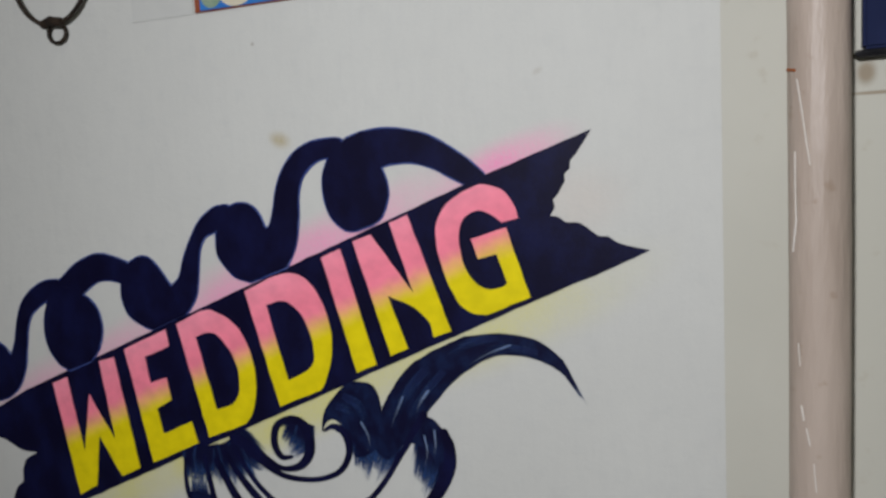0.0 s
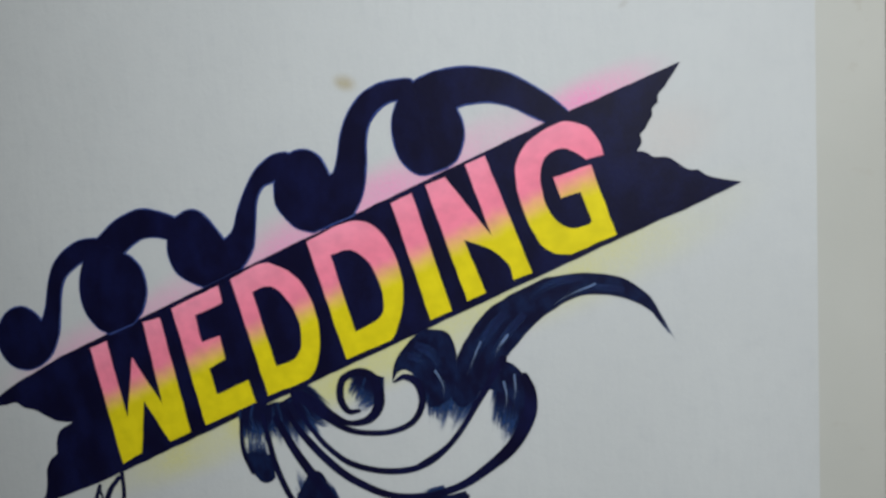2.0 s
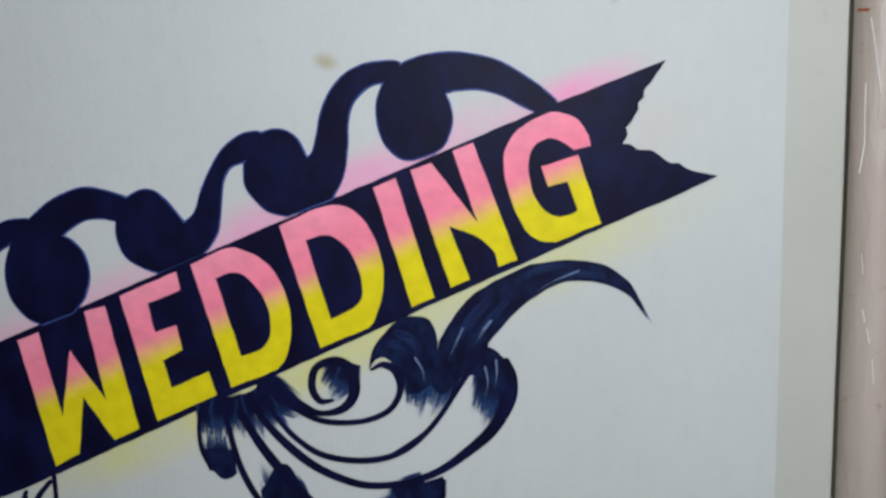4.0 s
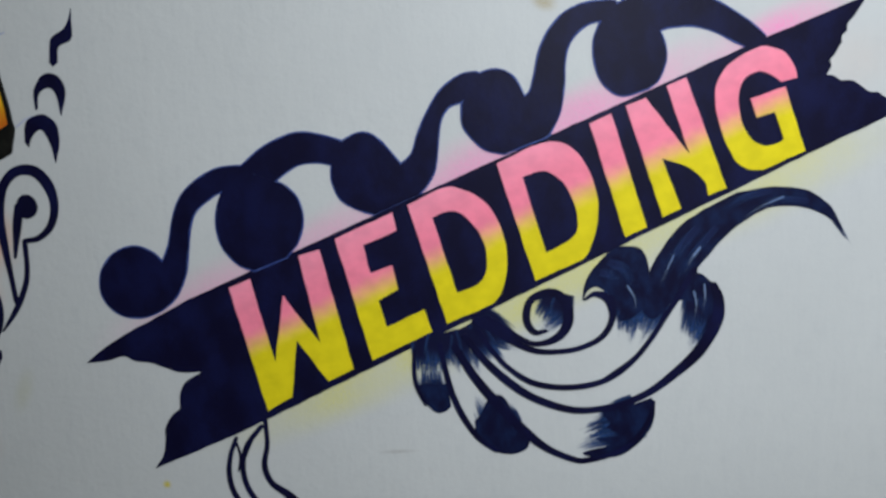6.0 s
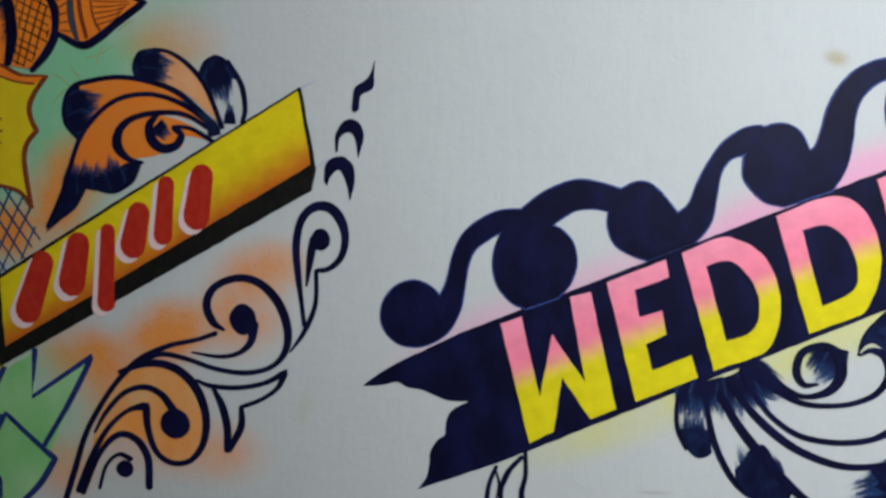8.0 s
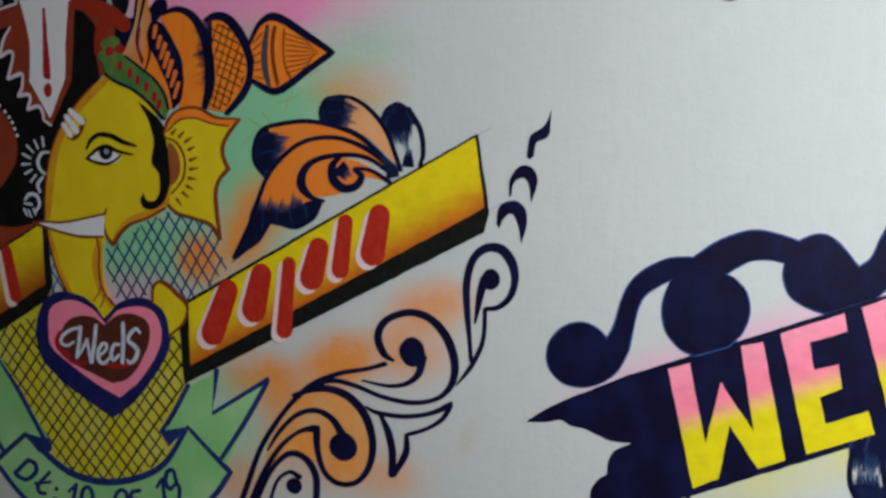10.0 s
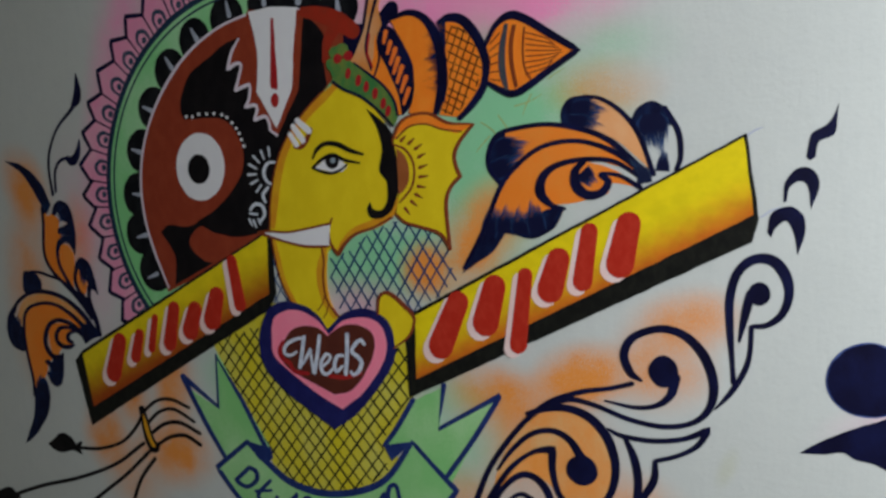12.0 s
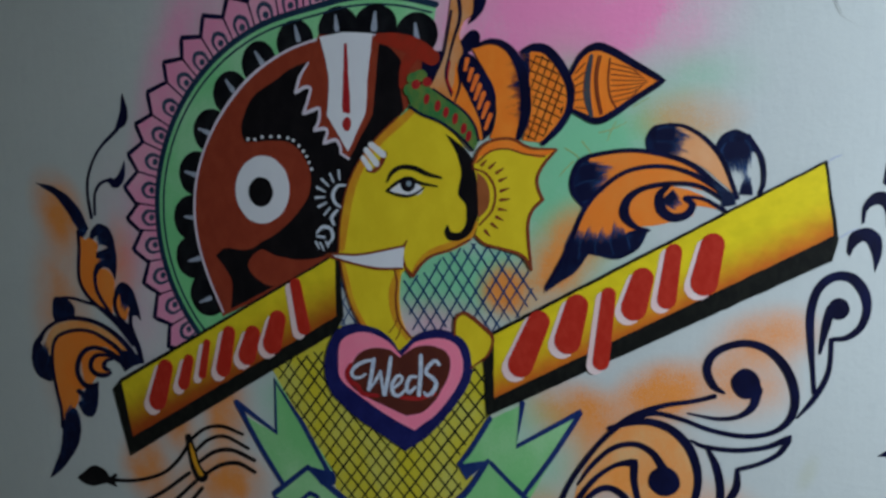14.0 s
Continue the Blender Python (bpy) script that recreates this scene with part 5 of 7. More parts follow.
fill("crown_band", orange, 9, [(-0.837, 1.9112, True), (-0.8022, 1.9205), (-0.7733, 1.9088), (-0.7546, 1.8813), (-0.7439, 1.8434), (-0.7448, 1.7968), (-0.7591, 1.7552, True), (-0.808, 1.7574, True), (-0.7952, 1.7996), (-0.8039, 1.8474), (-0.8227, 1.8865)])
fill("crown_side", orange, 9, [(-0.8646, 1.8896, True), (-0.8552, 1.8651), (-0.8389, 1.8355), (-0.823, 1.7964), (-0.8199, 1.758, True), (-0.8309, 1.7585), (-0.847, 1.7977), (-0.8746, 1.8233), (-0.8685, 1.8613)])
stroke("crown_edge", navy, 11, [(-0.834, 1.9119, 0.0060), (-0.8022, 1.9186, 0.0098), (-0.7753, 1.9071, 0.0127), (-0.7566, 1.8796, 0.0155), (-0.7467, 1.8436, 0.0174), (-0.7467, 1.7969, 0.0164), (-0.7591, 1.7561, 0.0087)], under="crown_band")
stroke("crown_hatch", hatch, 10, [(-0.7390, 1.8340, 0.1400), (-0.7604, 1.8345, 0.1400), (-0.7960, 1.8322, 0.1380)], under="crown_band")
fill("crown_leaf", navy, 10, [(-0.8501, 1.9056, True), (-0.8275, 1.8915), (-0.8085, 1.8619), (-0.7974, 1.8328), (-0.7971, 1.8044), (-0.8058, 1.7697), (-0.82, 1.7551, True), (-0.8271, 1.7918), (-0.8441, 1.831), (-0.8584, 1.8606), (-0.8607, 1.8874)])
stroke("leaf_slash", orange_red, 11, [(-0.8445, 1.8919, 0.0080), (-0.8489, 1.8751, 0.0060)], under="crown_leaf")
stroke("leaf_slash", orange_red, 11, [(-0.8369, 1.8743, 0.0080), (-0.8424, 1.8576, 0.0060)], under="crown_leaf")
stroke("leaf_slash", orange_red, 11, [(-0.8283, 1.8623, 0.0089), (-0.8378, 1.8401, 0.0060)], under="crown_leaf")
stroke("leaf_slash", orange_red, 11, [(-0.8237, 1.8468, 0.0089), (-0.8322, 1.8246, 0.0060)], under="crown_leaf")
stroke("leaf_slash", orange_red, 11, [(-0.8171, 1.8331, 0.0089), (-0.8266, 1.809, 0.0059)], under="crown_leaf")
stroke("leaf_slash", orange_red, 11, [(-0.8106, 1.8156, 0.0089), (-0.8201, 1.7933, 0.0059)], under="crown_leaf")
stroke("leaf_slash", orange_red, 11, [(-0.8061, 1.7964, 0.0079), (-0.8156, 1.774, 0.0059)], under="crown_leaf")
fill("crown_net", orange, 8, [(-0.7496, 1.8948, True), (-0.7258, 1.8957), (-0.7025, 1.882), (-0.6826, 1.8484), (-0.6755, 1.8205), (-0.6834, 1.7887), (-0.7017, 1.7619), (-0.7237, 1.747, True), (-0.7524, 1.752, True), (-0.7371, 1.7963), (-0.7381, 1.843)], label="orange net-patterned feather")
net("net", black, 9, [(-0.743, 1.8897, True), (-0.7212, 1.8898), (-0.7026, 1.8774), (-0.6863, 1.8487), (-0.6802, 1.8208), (-0.69, 1.7891), (-0.7073, 1.7649), (-0.7265, 1.749, True), (-0.7495, 1.7538, True), (-0.7352, 1.7962), (-0.7362, 1.8429)], 0.0125, (68, -28), 0.002)
stroke("net_edge", navy, 10, [(-0.7485, 1.8975, 0.0077), (-0.7304, 1.9034, 0.0125), (-0.707, 1.896, 0.0153), (-0.6841, 1.8668, 0.0152), (-0.6708, 1.8312, 0.0132), (-0.674, 1.7974, 0.0113), (-0.6903, 1.7706, 0.0114), (-0.7171, 1.7448, 0.0076)], under="crown_net")
fill("arrow_tip", orange, 8, [(-0.6704, 1.8567, True), (-0.6517, 1.8871), (-0.6289, 1.897), (-0.6065, 1.8898), (-0.5714, 1.8675), (-0.5221, 1.8347, True), (-0.5718, 1.805), (-0.6031, 1.7843), (-0.6303, 1.7749), (-0.6694, 1.7944, True), (-0.6634, 1.8289)])
stroke("arrow_edge", navy, 10, [(-0.6704, 1.8549, 0.0057), (-0.6517, 1.8844, 0.0084), (-0.6289, 1.8961, 0.0130), (-0.6048, 1.8879, 0.0129), (-0.5714, 1.8657, 0.0119), (-0.5247, 1.8349, 0.0090, True), (-0.5718, 1.8068, 0.0100), (-0.6031, 1.787, 0.0111), (-0.6302, 1.7776, 0.0112), (-0.6676, 1.7961, 0.0066)], under="arrow_tip")
stroke("arrow_band", dark_grey_blue, 10, [(-0.6363, 1.8814, 0.0065), (-0.6431, 1.8457, 0.0103), (-0.6435, 1.8139, 0.0112), (-0.6374, 1.7862, 0.0065)], under="arrow_tip")
stroke("arrow_line", brown, 10, [(-0.6246, 1.8805, 0.0028), (-0.6303, 1.8539, 0.0028), (-0.6297, 1.8222, 0.0028), (-0.6229, 1.7872, 0.0028)], under="arrow_tip")
stroke("arrow_line", brown, 10, [(-0.621, 1.8802, 0.0028), (-0.6267, 1.8536, 0.0028), (-0.6261, 1.8219, 0.0028), (-0.6201, 1.7889, 0.0028)], under="arrow_tip")
stroke("arrow_line", brown, 10, [(-0.6067, 1.8755, 0.0028), (-0.6097, 1.8434, 0.0028), (-0.6073, 1.8162, 0.0028), (-0.5985, 1.7976, 0.0028)], under="arrow_tip")
stroke("arrow_line", brown, 10, [(-0.605, 1.8682, 0.0018), (-0.5732, 1.8569, 0.0018), (-0.5623, 1.8481, 0.0014)], under="arrow_tip")
stroke("arrow_line", brown, 10, [(-0.605, 1.8592, 0.0018), (-0.5732, 1.8507, 0.0018), (-0.5579, 1.8445, 0.0014)], under="arrow_tip")
stroke("arrow_line", brown, 10, [(-0.6051, 1.8503, 0.0018), (-0.5733, 1.8445, 0.0018), (-0.5536, 1.8408, 0.0014)], under="arrow_tip")
stroke("arrow_line", brown, 10, [(-0.6052, 1.8413, 0.0018), (-0.5733, 1.8382, 0.0018), (-0.5493, 1.8371, 0.0014)], under="arrow_tip")
stroke("arrow_line", brown, 10, [(-0.6053, 1.8323, 0.0018), (-0.5734, 1.832, 0.0018), (-0.5493, 1.8337, 0.0014)], under="arrow_tip")
stroke("arrow_line", brown, 10, [(-0.6054, 1.8233, 0.0018), (-0.5734, 1.8257, 0.0018), (-0.5537, 1.8307, 0.0014)], under="arrow_tip")
stroke("arrow_line", brown, 10, [(-0.6055, 1.8143, 0.0018), (-0.5735, 1.8195, 0.0018), (-0.5581, 1.8276, 0.0014)], under="arrow_tip")
stroke("arrow_line", brown, 10, [(-0.6056, 1.8053, 0.0018), (-0.5735, 1.8132, 0.0018), (-0.5624, 1.8245, 0.0014)], under="arrow_tip")
stroke("arrow_line", brown, 10, [(-0.6626, 1.8562, 0.0019), (-0.6464, 1.8713, 0.0019)], under="arrow_tip")
stroke("arrow_line", brown, 10, [(-0.6637, 1.8453, 0.0019), (-0.6466, 1.8568, 0.0019)], under="arrow_tip")
stroke("arrow_line", brown, 10, [(-0.6647, 1.8344, 0.0019), (-0.6467, 1.8423, 0.0019)], under="arrow_tip")
stroke("arrow_line", brown, 10, [(-0.6649, 1.8235, 0.0019), (-0.6469, 1.8278, 0.0019)], under="arrow_tip")
stroke("arrow_line", brown, 10, [(-0.6641, 1.8124, 0.0019), (-0.6471, 1.8132, 0.0019)], under="arrow_tip")
stroke("arrow_line", brown, 10, [(-0.6633, 1.8014, 0.0019), (-0.6473, 1.7986, 0.0019)], under="arrow_tip")
fill("head_band", leaf_green, 14, [(-0.9549, 1.8428, True), (-0.9303, 1.8558), (-0.9047, 1.8445), (-0.8797, 1.8255), (-0.8528, 1.8047), (-0.8354, 1.7808), (-0.8289, 1.7584), (-0.8364, 1.7385, True), (-0.861, 1.7647), (-0.8961, 1.7897), (-0.932, 1.8053), (-0.9473, 1.8179)])
stroke("band_line", navy, 15, [(-0.9494, 1.818, 0.0051), (-0.9289, 1.8041, 0.0051), (-0.8941, 1.7886, 0.0051), (-0.8611, 1.7628, 0.0050), (-0.8384, 1.7386, 0.0040)], under="head_band")
stroke("band_line", navy, 15, [(-0.9067, 1.8465, 0.0030), (-0.8796, 1.8265, 0.0040), (-0.8528, 1.8057, 0.0040), (-0.8344, 1.7807, 0.0040), (-0.828, 1.7555, 0.0040)], under="head_band")
for x, z in [(-0.9187, 1.8298), (-0.8994, 1.817), (-0.8843, 1.8055), (-0.8683, 1.7931), (-0.8536, 1.7759), (-0.8449, 1.763)]:
    disc("band_dot", deep_red, 15, x, z, 0.0052, 0.0095, -12, under="head_band")
disc("band_leaf", leaf_green, 15, -0.9425, 1.8664, 0.0113, 0.0103, 0, under="head_band")
disc("band_leaf", leaf_green, 15, -0.9495, 1.8474, 0.0113, 0.0103, 0, under="head_band")
disc("band_leaf", leaf_green, 15, -0.9298, 1.8704, 0.0113, 0.0102, 0, under="head_band")
disc("band_leaf", leaf_green, 15, -0.9360, 1.8416, 0.0113, 0.0103, 0, under="head_band")
disc("band_dot", deep_red, 16, -0.9177, 1.8589, 0.0082, 0.0082, 0, under="head_band")
disc("band_dot", deep_red, 16, -0.9376, 1.8563, 0.0082, 0.0082, 0, under="head_band")
fill("hand_shape", yellow, 13, [(-0.8799, 1.4163, True), (-0.8771, 1.4438), (-0.8643, 1.4562), (-0.849, 1.4475), (-0.834, 1.4349), (-0.8189, 1.4253), (-0.8112, 1.4086), (-0.82, 1.3832), (-0.8514, 1.3586, True), (-0.8597, 1.3938)])
stroke("hand_line", brown, 14, [(-0.8799, 1.4163, 0.0040), (-0.8771, 1.4438, 0.0050), (-0.8643, 1.4552, 0.0060), (-0.846, 1.4466, 0.0059), (-0.829, 1.432, 0.0059), (-0.814, 1.4185, 0.0059), (-0.8113, 1.4046, 0.0049), (-0.8231, 1.3801, 0.0039), (-0.8514, 1.3586, 0.0030)], under="hand_shape")
stroke("scratch", scratch_olive, 1, [(-0.6814, 1.7358, 0.0019), (-0.663, 1.723, 0.0019), (-0.654, 1.7088, 0.0009)])
stroke("scratch", scratch_olive, 1, [(-0.6535, 1.7457, 0.0019), (-0.6399, 1.7267, 0.0019), (-0.6355, 1.7127, 0.0009)])
stroke("scratch", scratch_olive, 1, [(-0.6259, 1.7582, 0.0019), (-0.6033, 1.7635, 0.0018), (-0.5809, 1.7741, 0.0009)])
stroke("scratch", scratch_olive, 1, [(-0.6678, 1.7139, 0.0019), (-0.682, 1.7005, 0.0019), (-0.6915, 1.6895, 0.0009)])
stroke("scratch", scratch_olive, 1, [(-0.5987, 1.775, 0.0018), (-0.6078, 1.7573, 0.0018), (-0.6125, 1.7439, 0.0009)])
stroke("scratch", scratch_olive, 1, [(-0.5719, 1.7961, 0.0018), (-0.5586, 1.8043, 0.0018), (-0.5455, 1.8106, 0.0009)])

# netted cloth, heart and scroll ribbon

thing("netted_cloth", -0.955, 1.426, "yellow cloth shape crossed by thin black net lines", "painted cloth", "wedding mural")
fill("cloth", cloth_yellow, 2, [(-1.2714, 1.372, True), (-1.2239, 1.2902), (-1.1822, 1.2256), (-1.1418, 1.1503), (-1.125, 1.1126, True), (-1.0879, 1.0861), (-1.0378, 1.0716), (-0.9876, 1.0739), (-0.9256, 1.0929), (-0.8523, 1.1391, True), (-0.859, 1.1868, True), (-0.8417, 1.23), (-0.8202, 1.2729, True), (-0.8184, 1.3948, True), (-1.1134, 1.4267, True)])
net("net", net_black, 3, [(-1.2533, 1.3448, True), (-1.2237, 1.2925), (-1.182, 1.2279), (-1.1416, 1.1526), (-1.1224, 1.1128, True), (-1.0877, 1.0884), (-1.0376, 1.0738), (-0.9874, 1.0772), (-0.9253, 1.0972), (-0.8757, 1.1367, True), (-0.885, 1.1792, True), (-0.859, 1.2286), (-0.8282, 1.2723, True), (-0.8239, 1.3542, True), (-1.1168, 1.3835, True)], 0.0205, (52, -50), 0.0032)
net("net", net_blue, 3, [(-0.9828, 1.5028, True), (-0.952, 1.5164, True), (-0.8821, 1.5621, True), (-0.8355, 1.5768, True), (-0.7514, 1.5543, True), (-0.7314, 1.4768, True), (-0.8139, 1.4225, True), (-0.8701, 1.4339, True), (-0.9554, 1.4159, True)], 0.0205, (58, -57), 0.0026, label="blue net lines over green spray")
net("net", net_blue, 3, [(-1.1015, 1.5223, True), (-1.0904, 1.5151), (-1.0786, 1.4701), (-1.0599, 1.4284, True), (-1.1012, 1.424, True)], 0.0185, (58, -57), 0.0024)

thing("heart", -0.981, 1.311, "navy-edged pink heart with brown centre and white brush lettering", "painted heart", "wedding mural")
fill("heart_edge", royal_navy, 14, [(-0.9859, 1.3838, True), (-1.0048, 1.4091), (-1.0375, 1.4259), (-1.0769, 1.43), (-1.1096, 1.4163), (-1.131, 1.3781), (-1.1353, 1.3347), (-1.1229, 1.2974), (-1.0783, 1.2569), (-1.0228, 1.2232), (-0.9791, 1.1977, True), (-0.9344, 1.2298), (-0.8901, 1.2797), (-0.8573, 1.3278), (-0.8501, 1.3688), (-0.8605, 1.4038), (-0.8861, 1.4202), (-0.9176, 1.4243), (-0.95, 1.4141)])
fill("heart_rim", pink, 15, [(-0.9818, 1.3735, True), (-1.0052, 1.3987), (-1.0435, 1.4152), (-1.0776, 1.412), (-1.1013, 1.3952), (-1.1075, 1.3575), (-1.1031, 1.3255), (-1.0653, 1.2954), (-1.0102, 1.2614), (-0.9613, 1.2383, True), (-0.9224, 1.2672), (-0.8894, 1.3055), (-0.8672, 1.3477), (-0.8683, 1.3833), (-0.8865, 1.405), (-0.9234, 1.4088), (-0.956, 1.3984)])
fill("heart_centre", cocoa, 16, [(-0.9841, 1.3713, True), (-1.0057, 1.3851), (-1.039, 1.3869), (-1.0643, 1.3754), (-1.0837, 1.3479), (-1.0871, 1.321), (-1.0651, 1.3007), (-1.0206, 1.282), (-0.9747, 1.2638, True), (-0.9383, 1.2766), (-0.9105, 1.3095), (-0.8936, 1.3413), (-0.8896, 1.3722), (-0.9028, 1.3891), (-0.9345, 1.3961), (-0.9617, 1.3878)])
stroke("smear", deep_red, 17, [(-1.0823, 1.3537, 0.0073), (-1.09, 1.3375, 0.0094), (-1.0839, 1.3221, 0.0094), (-1.0693, 1.3147, 0.0093), (-1.0597, 1.3007, 0.0083), (-1.0304, 1.2986, 0.0072)], under="heart_centre")
stroke("smear", deep_red, 17, [(-0.9838, 1.2978, 0.0070), (-0.9511, 1.2981, 0.0080), (-0.9186, 1.3086, 0.0059)], under="heart_centre")
stroke("letter_w", letter_white, 18, [(-1.0356, 1.3642, 0.0045), (-1.0514, 1.3621, 0.0060), (-1.0707, 1.3527, 0.0069), (-1.0804, 1.3402, 0.0061), (-1.0762, 1.3311, 0.0061), (-1.0640, 1.3310, 0.0053), (-1.0524, 1.3380, 0.0038)], under="heart_centre")
stroke("letter_w", letter_white, 18, [(-1.0355, 1.3663, 0.0075), (-1.0402, 1.3410, 0.0075), (-1.0474, 1.3091, 0.0068)], under="heart_centre")
stroke("letter_w", letter_white, 18, [(-1.0475, 1.3084, 0.0045), (-1.0356, 1.3232, 0.0053), (-1.0229, 1.3443, 0.0056)], under="heart_centre")
stroke("letter_w", letter_white, 18, [(-1.0229, 1.3443, 0.0052), (-1.0207, 1.3226, 0.0052), (-1.0177, 1.3016, 0.0060)], under="heart_centre")
stroke("letter_w", letter_white, 18, [(-1.0019, 1.3705, 0.0066), (-1.0074, 1.3391, 0.0074), (-1.0162, 1.3017, 0.0075)], under="heart_centre")
stroke("letter_e", letter_white, 18, [(-1.0017, 1.3123, 0.0052), (-0.9851, 1.3252, 0.0051), (-0.9811, 1.3352, 0.0051), (-0.9898, 1.3375, 0.0059), (-1.0007, 1.3219, 0.0074), (-0.9991, 1.3048, 0.0074), (-0.9885, 1.3015, 0.0059), (-0.9768, 1.3116, 0.0044)], under="heart_centre")
stroke("letter_d", letter_white, 18, [(-0.9541, 1.3379, 0.0051), (-0.9657, 1.3359, 0.0066), (-0.9728, 1.3199, 0.0073), (-0.9689, 1.3079, 0.0066), (-0.9562, 1.3183, 0.0051)], under="heart_centre")
stroke("letter_d", letter_white, 18, [(-0.9438, 1.3768, 0.0072), (-0.9452, 1.3439, 0.0079), (-0.9501, 1.3048, 0.0072)], under="heart_centre")
stroke("letter_s", letter_white, 18, [(-0.9097, 1.3621, 0.0057), (-0.9173, 1.3686, 0.0064), (-0.9297, 1.3584, 0.0072), (-0.9351, 1.3461, 0.0065), (-0.9232, 1.3374, 0.0079), (-0.9164, 1.3274, 0.0078), (-0.9229, 1.3122, 0.0079), (-0.9339, 1.3047, 0.0058), (-0.9391, 1.3096, 0.0050)], under="heart_centre")

thing("scroll_ribbon", -0.982, 1.119, "pale green scroll ribbon with navy outlines and a hand-lettered date", "painted ribbon", "wedding mural")
fill("tail", ribbon_green, 4, [(-1.3335, 1.2665, True), (-1.3119, 1.2391), (-1.2477, 1.2071, True), (-1.2434, 1.3172, True), (-1.1822, 1.2256), (-1.1292, 1.1425, True), (-1.1819, 1.1489, True), (-1.2404, 1.1032, True)])
stroke("tail_line", blue_line, 6, [(-1.3335, 1.2665, 0.0108, True), (-1.2473, 1.2117, 0.0094, True), (-1.2451, 1.3137, 0.0105, True), (-1.1885, 1.2308, 0.0092, True), (-1.1362, 1.1374, 0.0102)])
stroke("tail_line", blue_line, 6, [(-1.3335, 1.2665, 0.0108), (-1.2824, 1.1779, 0.0107), (-1.2359, 1.1071, 0.0093)])
fill("tail", ribbon_green, 4, [(-0.8171, 1.268, True), (-0.7602, 1.2971, True), (-0.7726, 1.2202, True), (-0.6624, 1.2906, True), (-0.7513, 1.1297, True), (-0.8243, 1.193, True), (-0.8768, 1.1789, True)])
stroke("tail_line", blue_line, 6, [(-0.8205, 1.2677, 0.0092), (-0.8541, 1.2134, 0.0093), (-0.8791, 1.1798, 0.0083)])
stroke("tail_line", blue_line, 6, [(-0.7612, 1.2991, 0.0090, True), (-0.7736, 1.2211, 0.0080, True), (-0.6593, 1.2918, 0.0087, True), (-0.7099, 1.2102, 0.0088), (-0.7597, 1.1392, 0.0080)])
fill("middle", ribbon_green, 5, [(-1.1819, 1.1489, True), (-1.1383, 1.1112), (-1.0821, 1.0778), (-1.013, 1.0666), (-0.9382, 1.0828), (-0.8768, 1.1164), (-0.8243, 1.193, True), (-0.741, 1.1154, True), (-0.788, 1.0578), (-0.8477, 1.0076), (-0.933, 0.9686), (-1.0332, 0.9545), (-1.1362, 0.9689), (-1.2, 1.0127), (-1.2598, 1.0873, True)])
stroke("middle_line", blue_line, 7, [(-1.1819, 1.1489, 0.0092, True), (-1.1319, 1.1085, 0.0113), (-1.0819, 1.08, 0.0133), (-1.0127, 1.07, 0.0130), (-0.9381, 1.085, 0.0127), (-0.8766, 1.1196, 0.0114), (-0.8244, 1.192, 0.0081, True), (-0.7835, 1.1523, 0.0080), (-0.7432, 1.1151, 0.0099, True), (-0.7762, 1.0697, 0.0100), (-0.8236, 1.0268, 0.0091)])
stroke("middle_line", blue_line, 7, [(-1.1819, 1.1489, 0.0092, True), (-1.2598, 1.0873, 0.0106, True), (-1.2056, 1.0271, 0.0104), (-1.1483, 0.9846, 0.0091)])
fill("fold", blue_line, 8, [(-1.1844, 1.151, True), (-1.1553, 1.1468), (-1.1278, 1.1438, True), (-1.1256, 1.1215), (-1.1539, 1.1153, True)])
fill("fold", blue_line, 8, [(-0.8815, 1.1795, True), (-0.8243, 1.193, True), (-0.8655, 1.1525, True)])
stroke("date_stroke", blue_line, 9, [(-1.1803, 1.0978, 0.0080, True), (-1.2151, 1.0662, 0.0093, True), (-1.1884, 1.0575, 0.0081), (-1.1649, 1.074, 0.0092), (-1.1646, 1.0914, 0.0091), (-1.1803, 1.0978, 0.0080)], under="middle")
stroke("date_stroke", blue_line, 9, [(-1.1322, 1.0776, 0.0068), (-1.1605, 1.0491, 0.0080), (-1.1592, 1.0353, 0.0080), (-1.1458, 1.0334, 0.0068)], under="middle")
stroke("date_stroke", blue_line, 9, [(-1.1685, 1.0517, 0.0057), (-1.1314, 1.0582, 0.0057)], under="middle")
stroke("date_stroke", blue_line, 9, [(-1.073, 1.0591, 0.0078), (-1.0827, 1.0237, 0.0078)], under="middle")
stroke("date_stroke", blue_line, 9, [(-1.0902, 1.0434, 0.0056), (-1.0744, 1.0578, 0.0056)], under="middle")
stroke("date_stroke", blue_line, 9, [(-1.0656, 1.0235, 0.0078), (-1.0582, 1.0495, 0.0078), (-1.0459, 1.0566, 0.0077), (-1.0378, 1.0451, 0.0077), (-1.0409, 1.0231, 0.0077), (-1.0561, 1.0133, 0.0067), (-1.0645, 1.0214, 0.0067)], under="middle")
stroke("date_stroke", blue_line, 9, [(-0.9913, 1.0349, 0.0065), (-0.9809, 1.0541, 0.0076), (-0.9692, 1.0588, 0.0076), (-0.9612, 1.0497, 0.0076), (-0.9654, 1.0268, 0.0076), (-0.9811, 1.0193, 0.0065)], under="middle")
stroke("date_stroke", blue_line, 9, [(-0.9329, 1.062, 0.0075, True), (-0.9506, 1.0577, 0.0075, True), (-0.9516, 1.0442, 0.0065), (-0.9357, 1.0417, 0.0064), (-0.9407, 1.0244, 0.0064)], under="middle")
stroke("date_stroke", blue_line, 9, [(-0.8955, 1.0719, 0.0053), (-0.8832, 1.0918, 0.0063, True), (-0.8801, 1.0485, 0.0074)], under="middle")
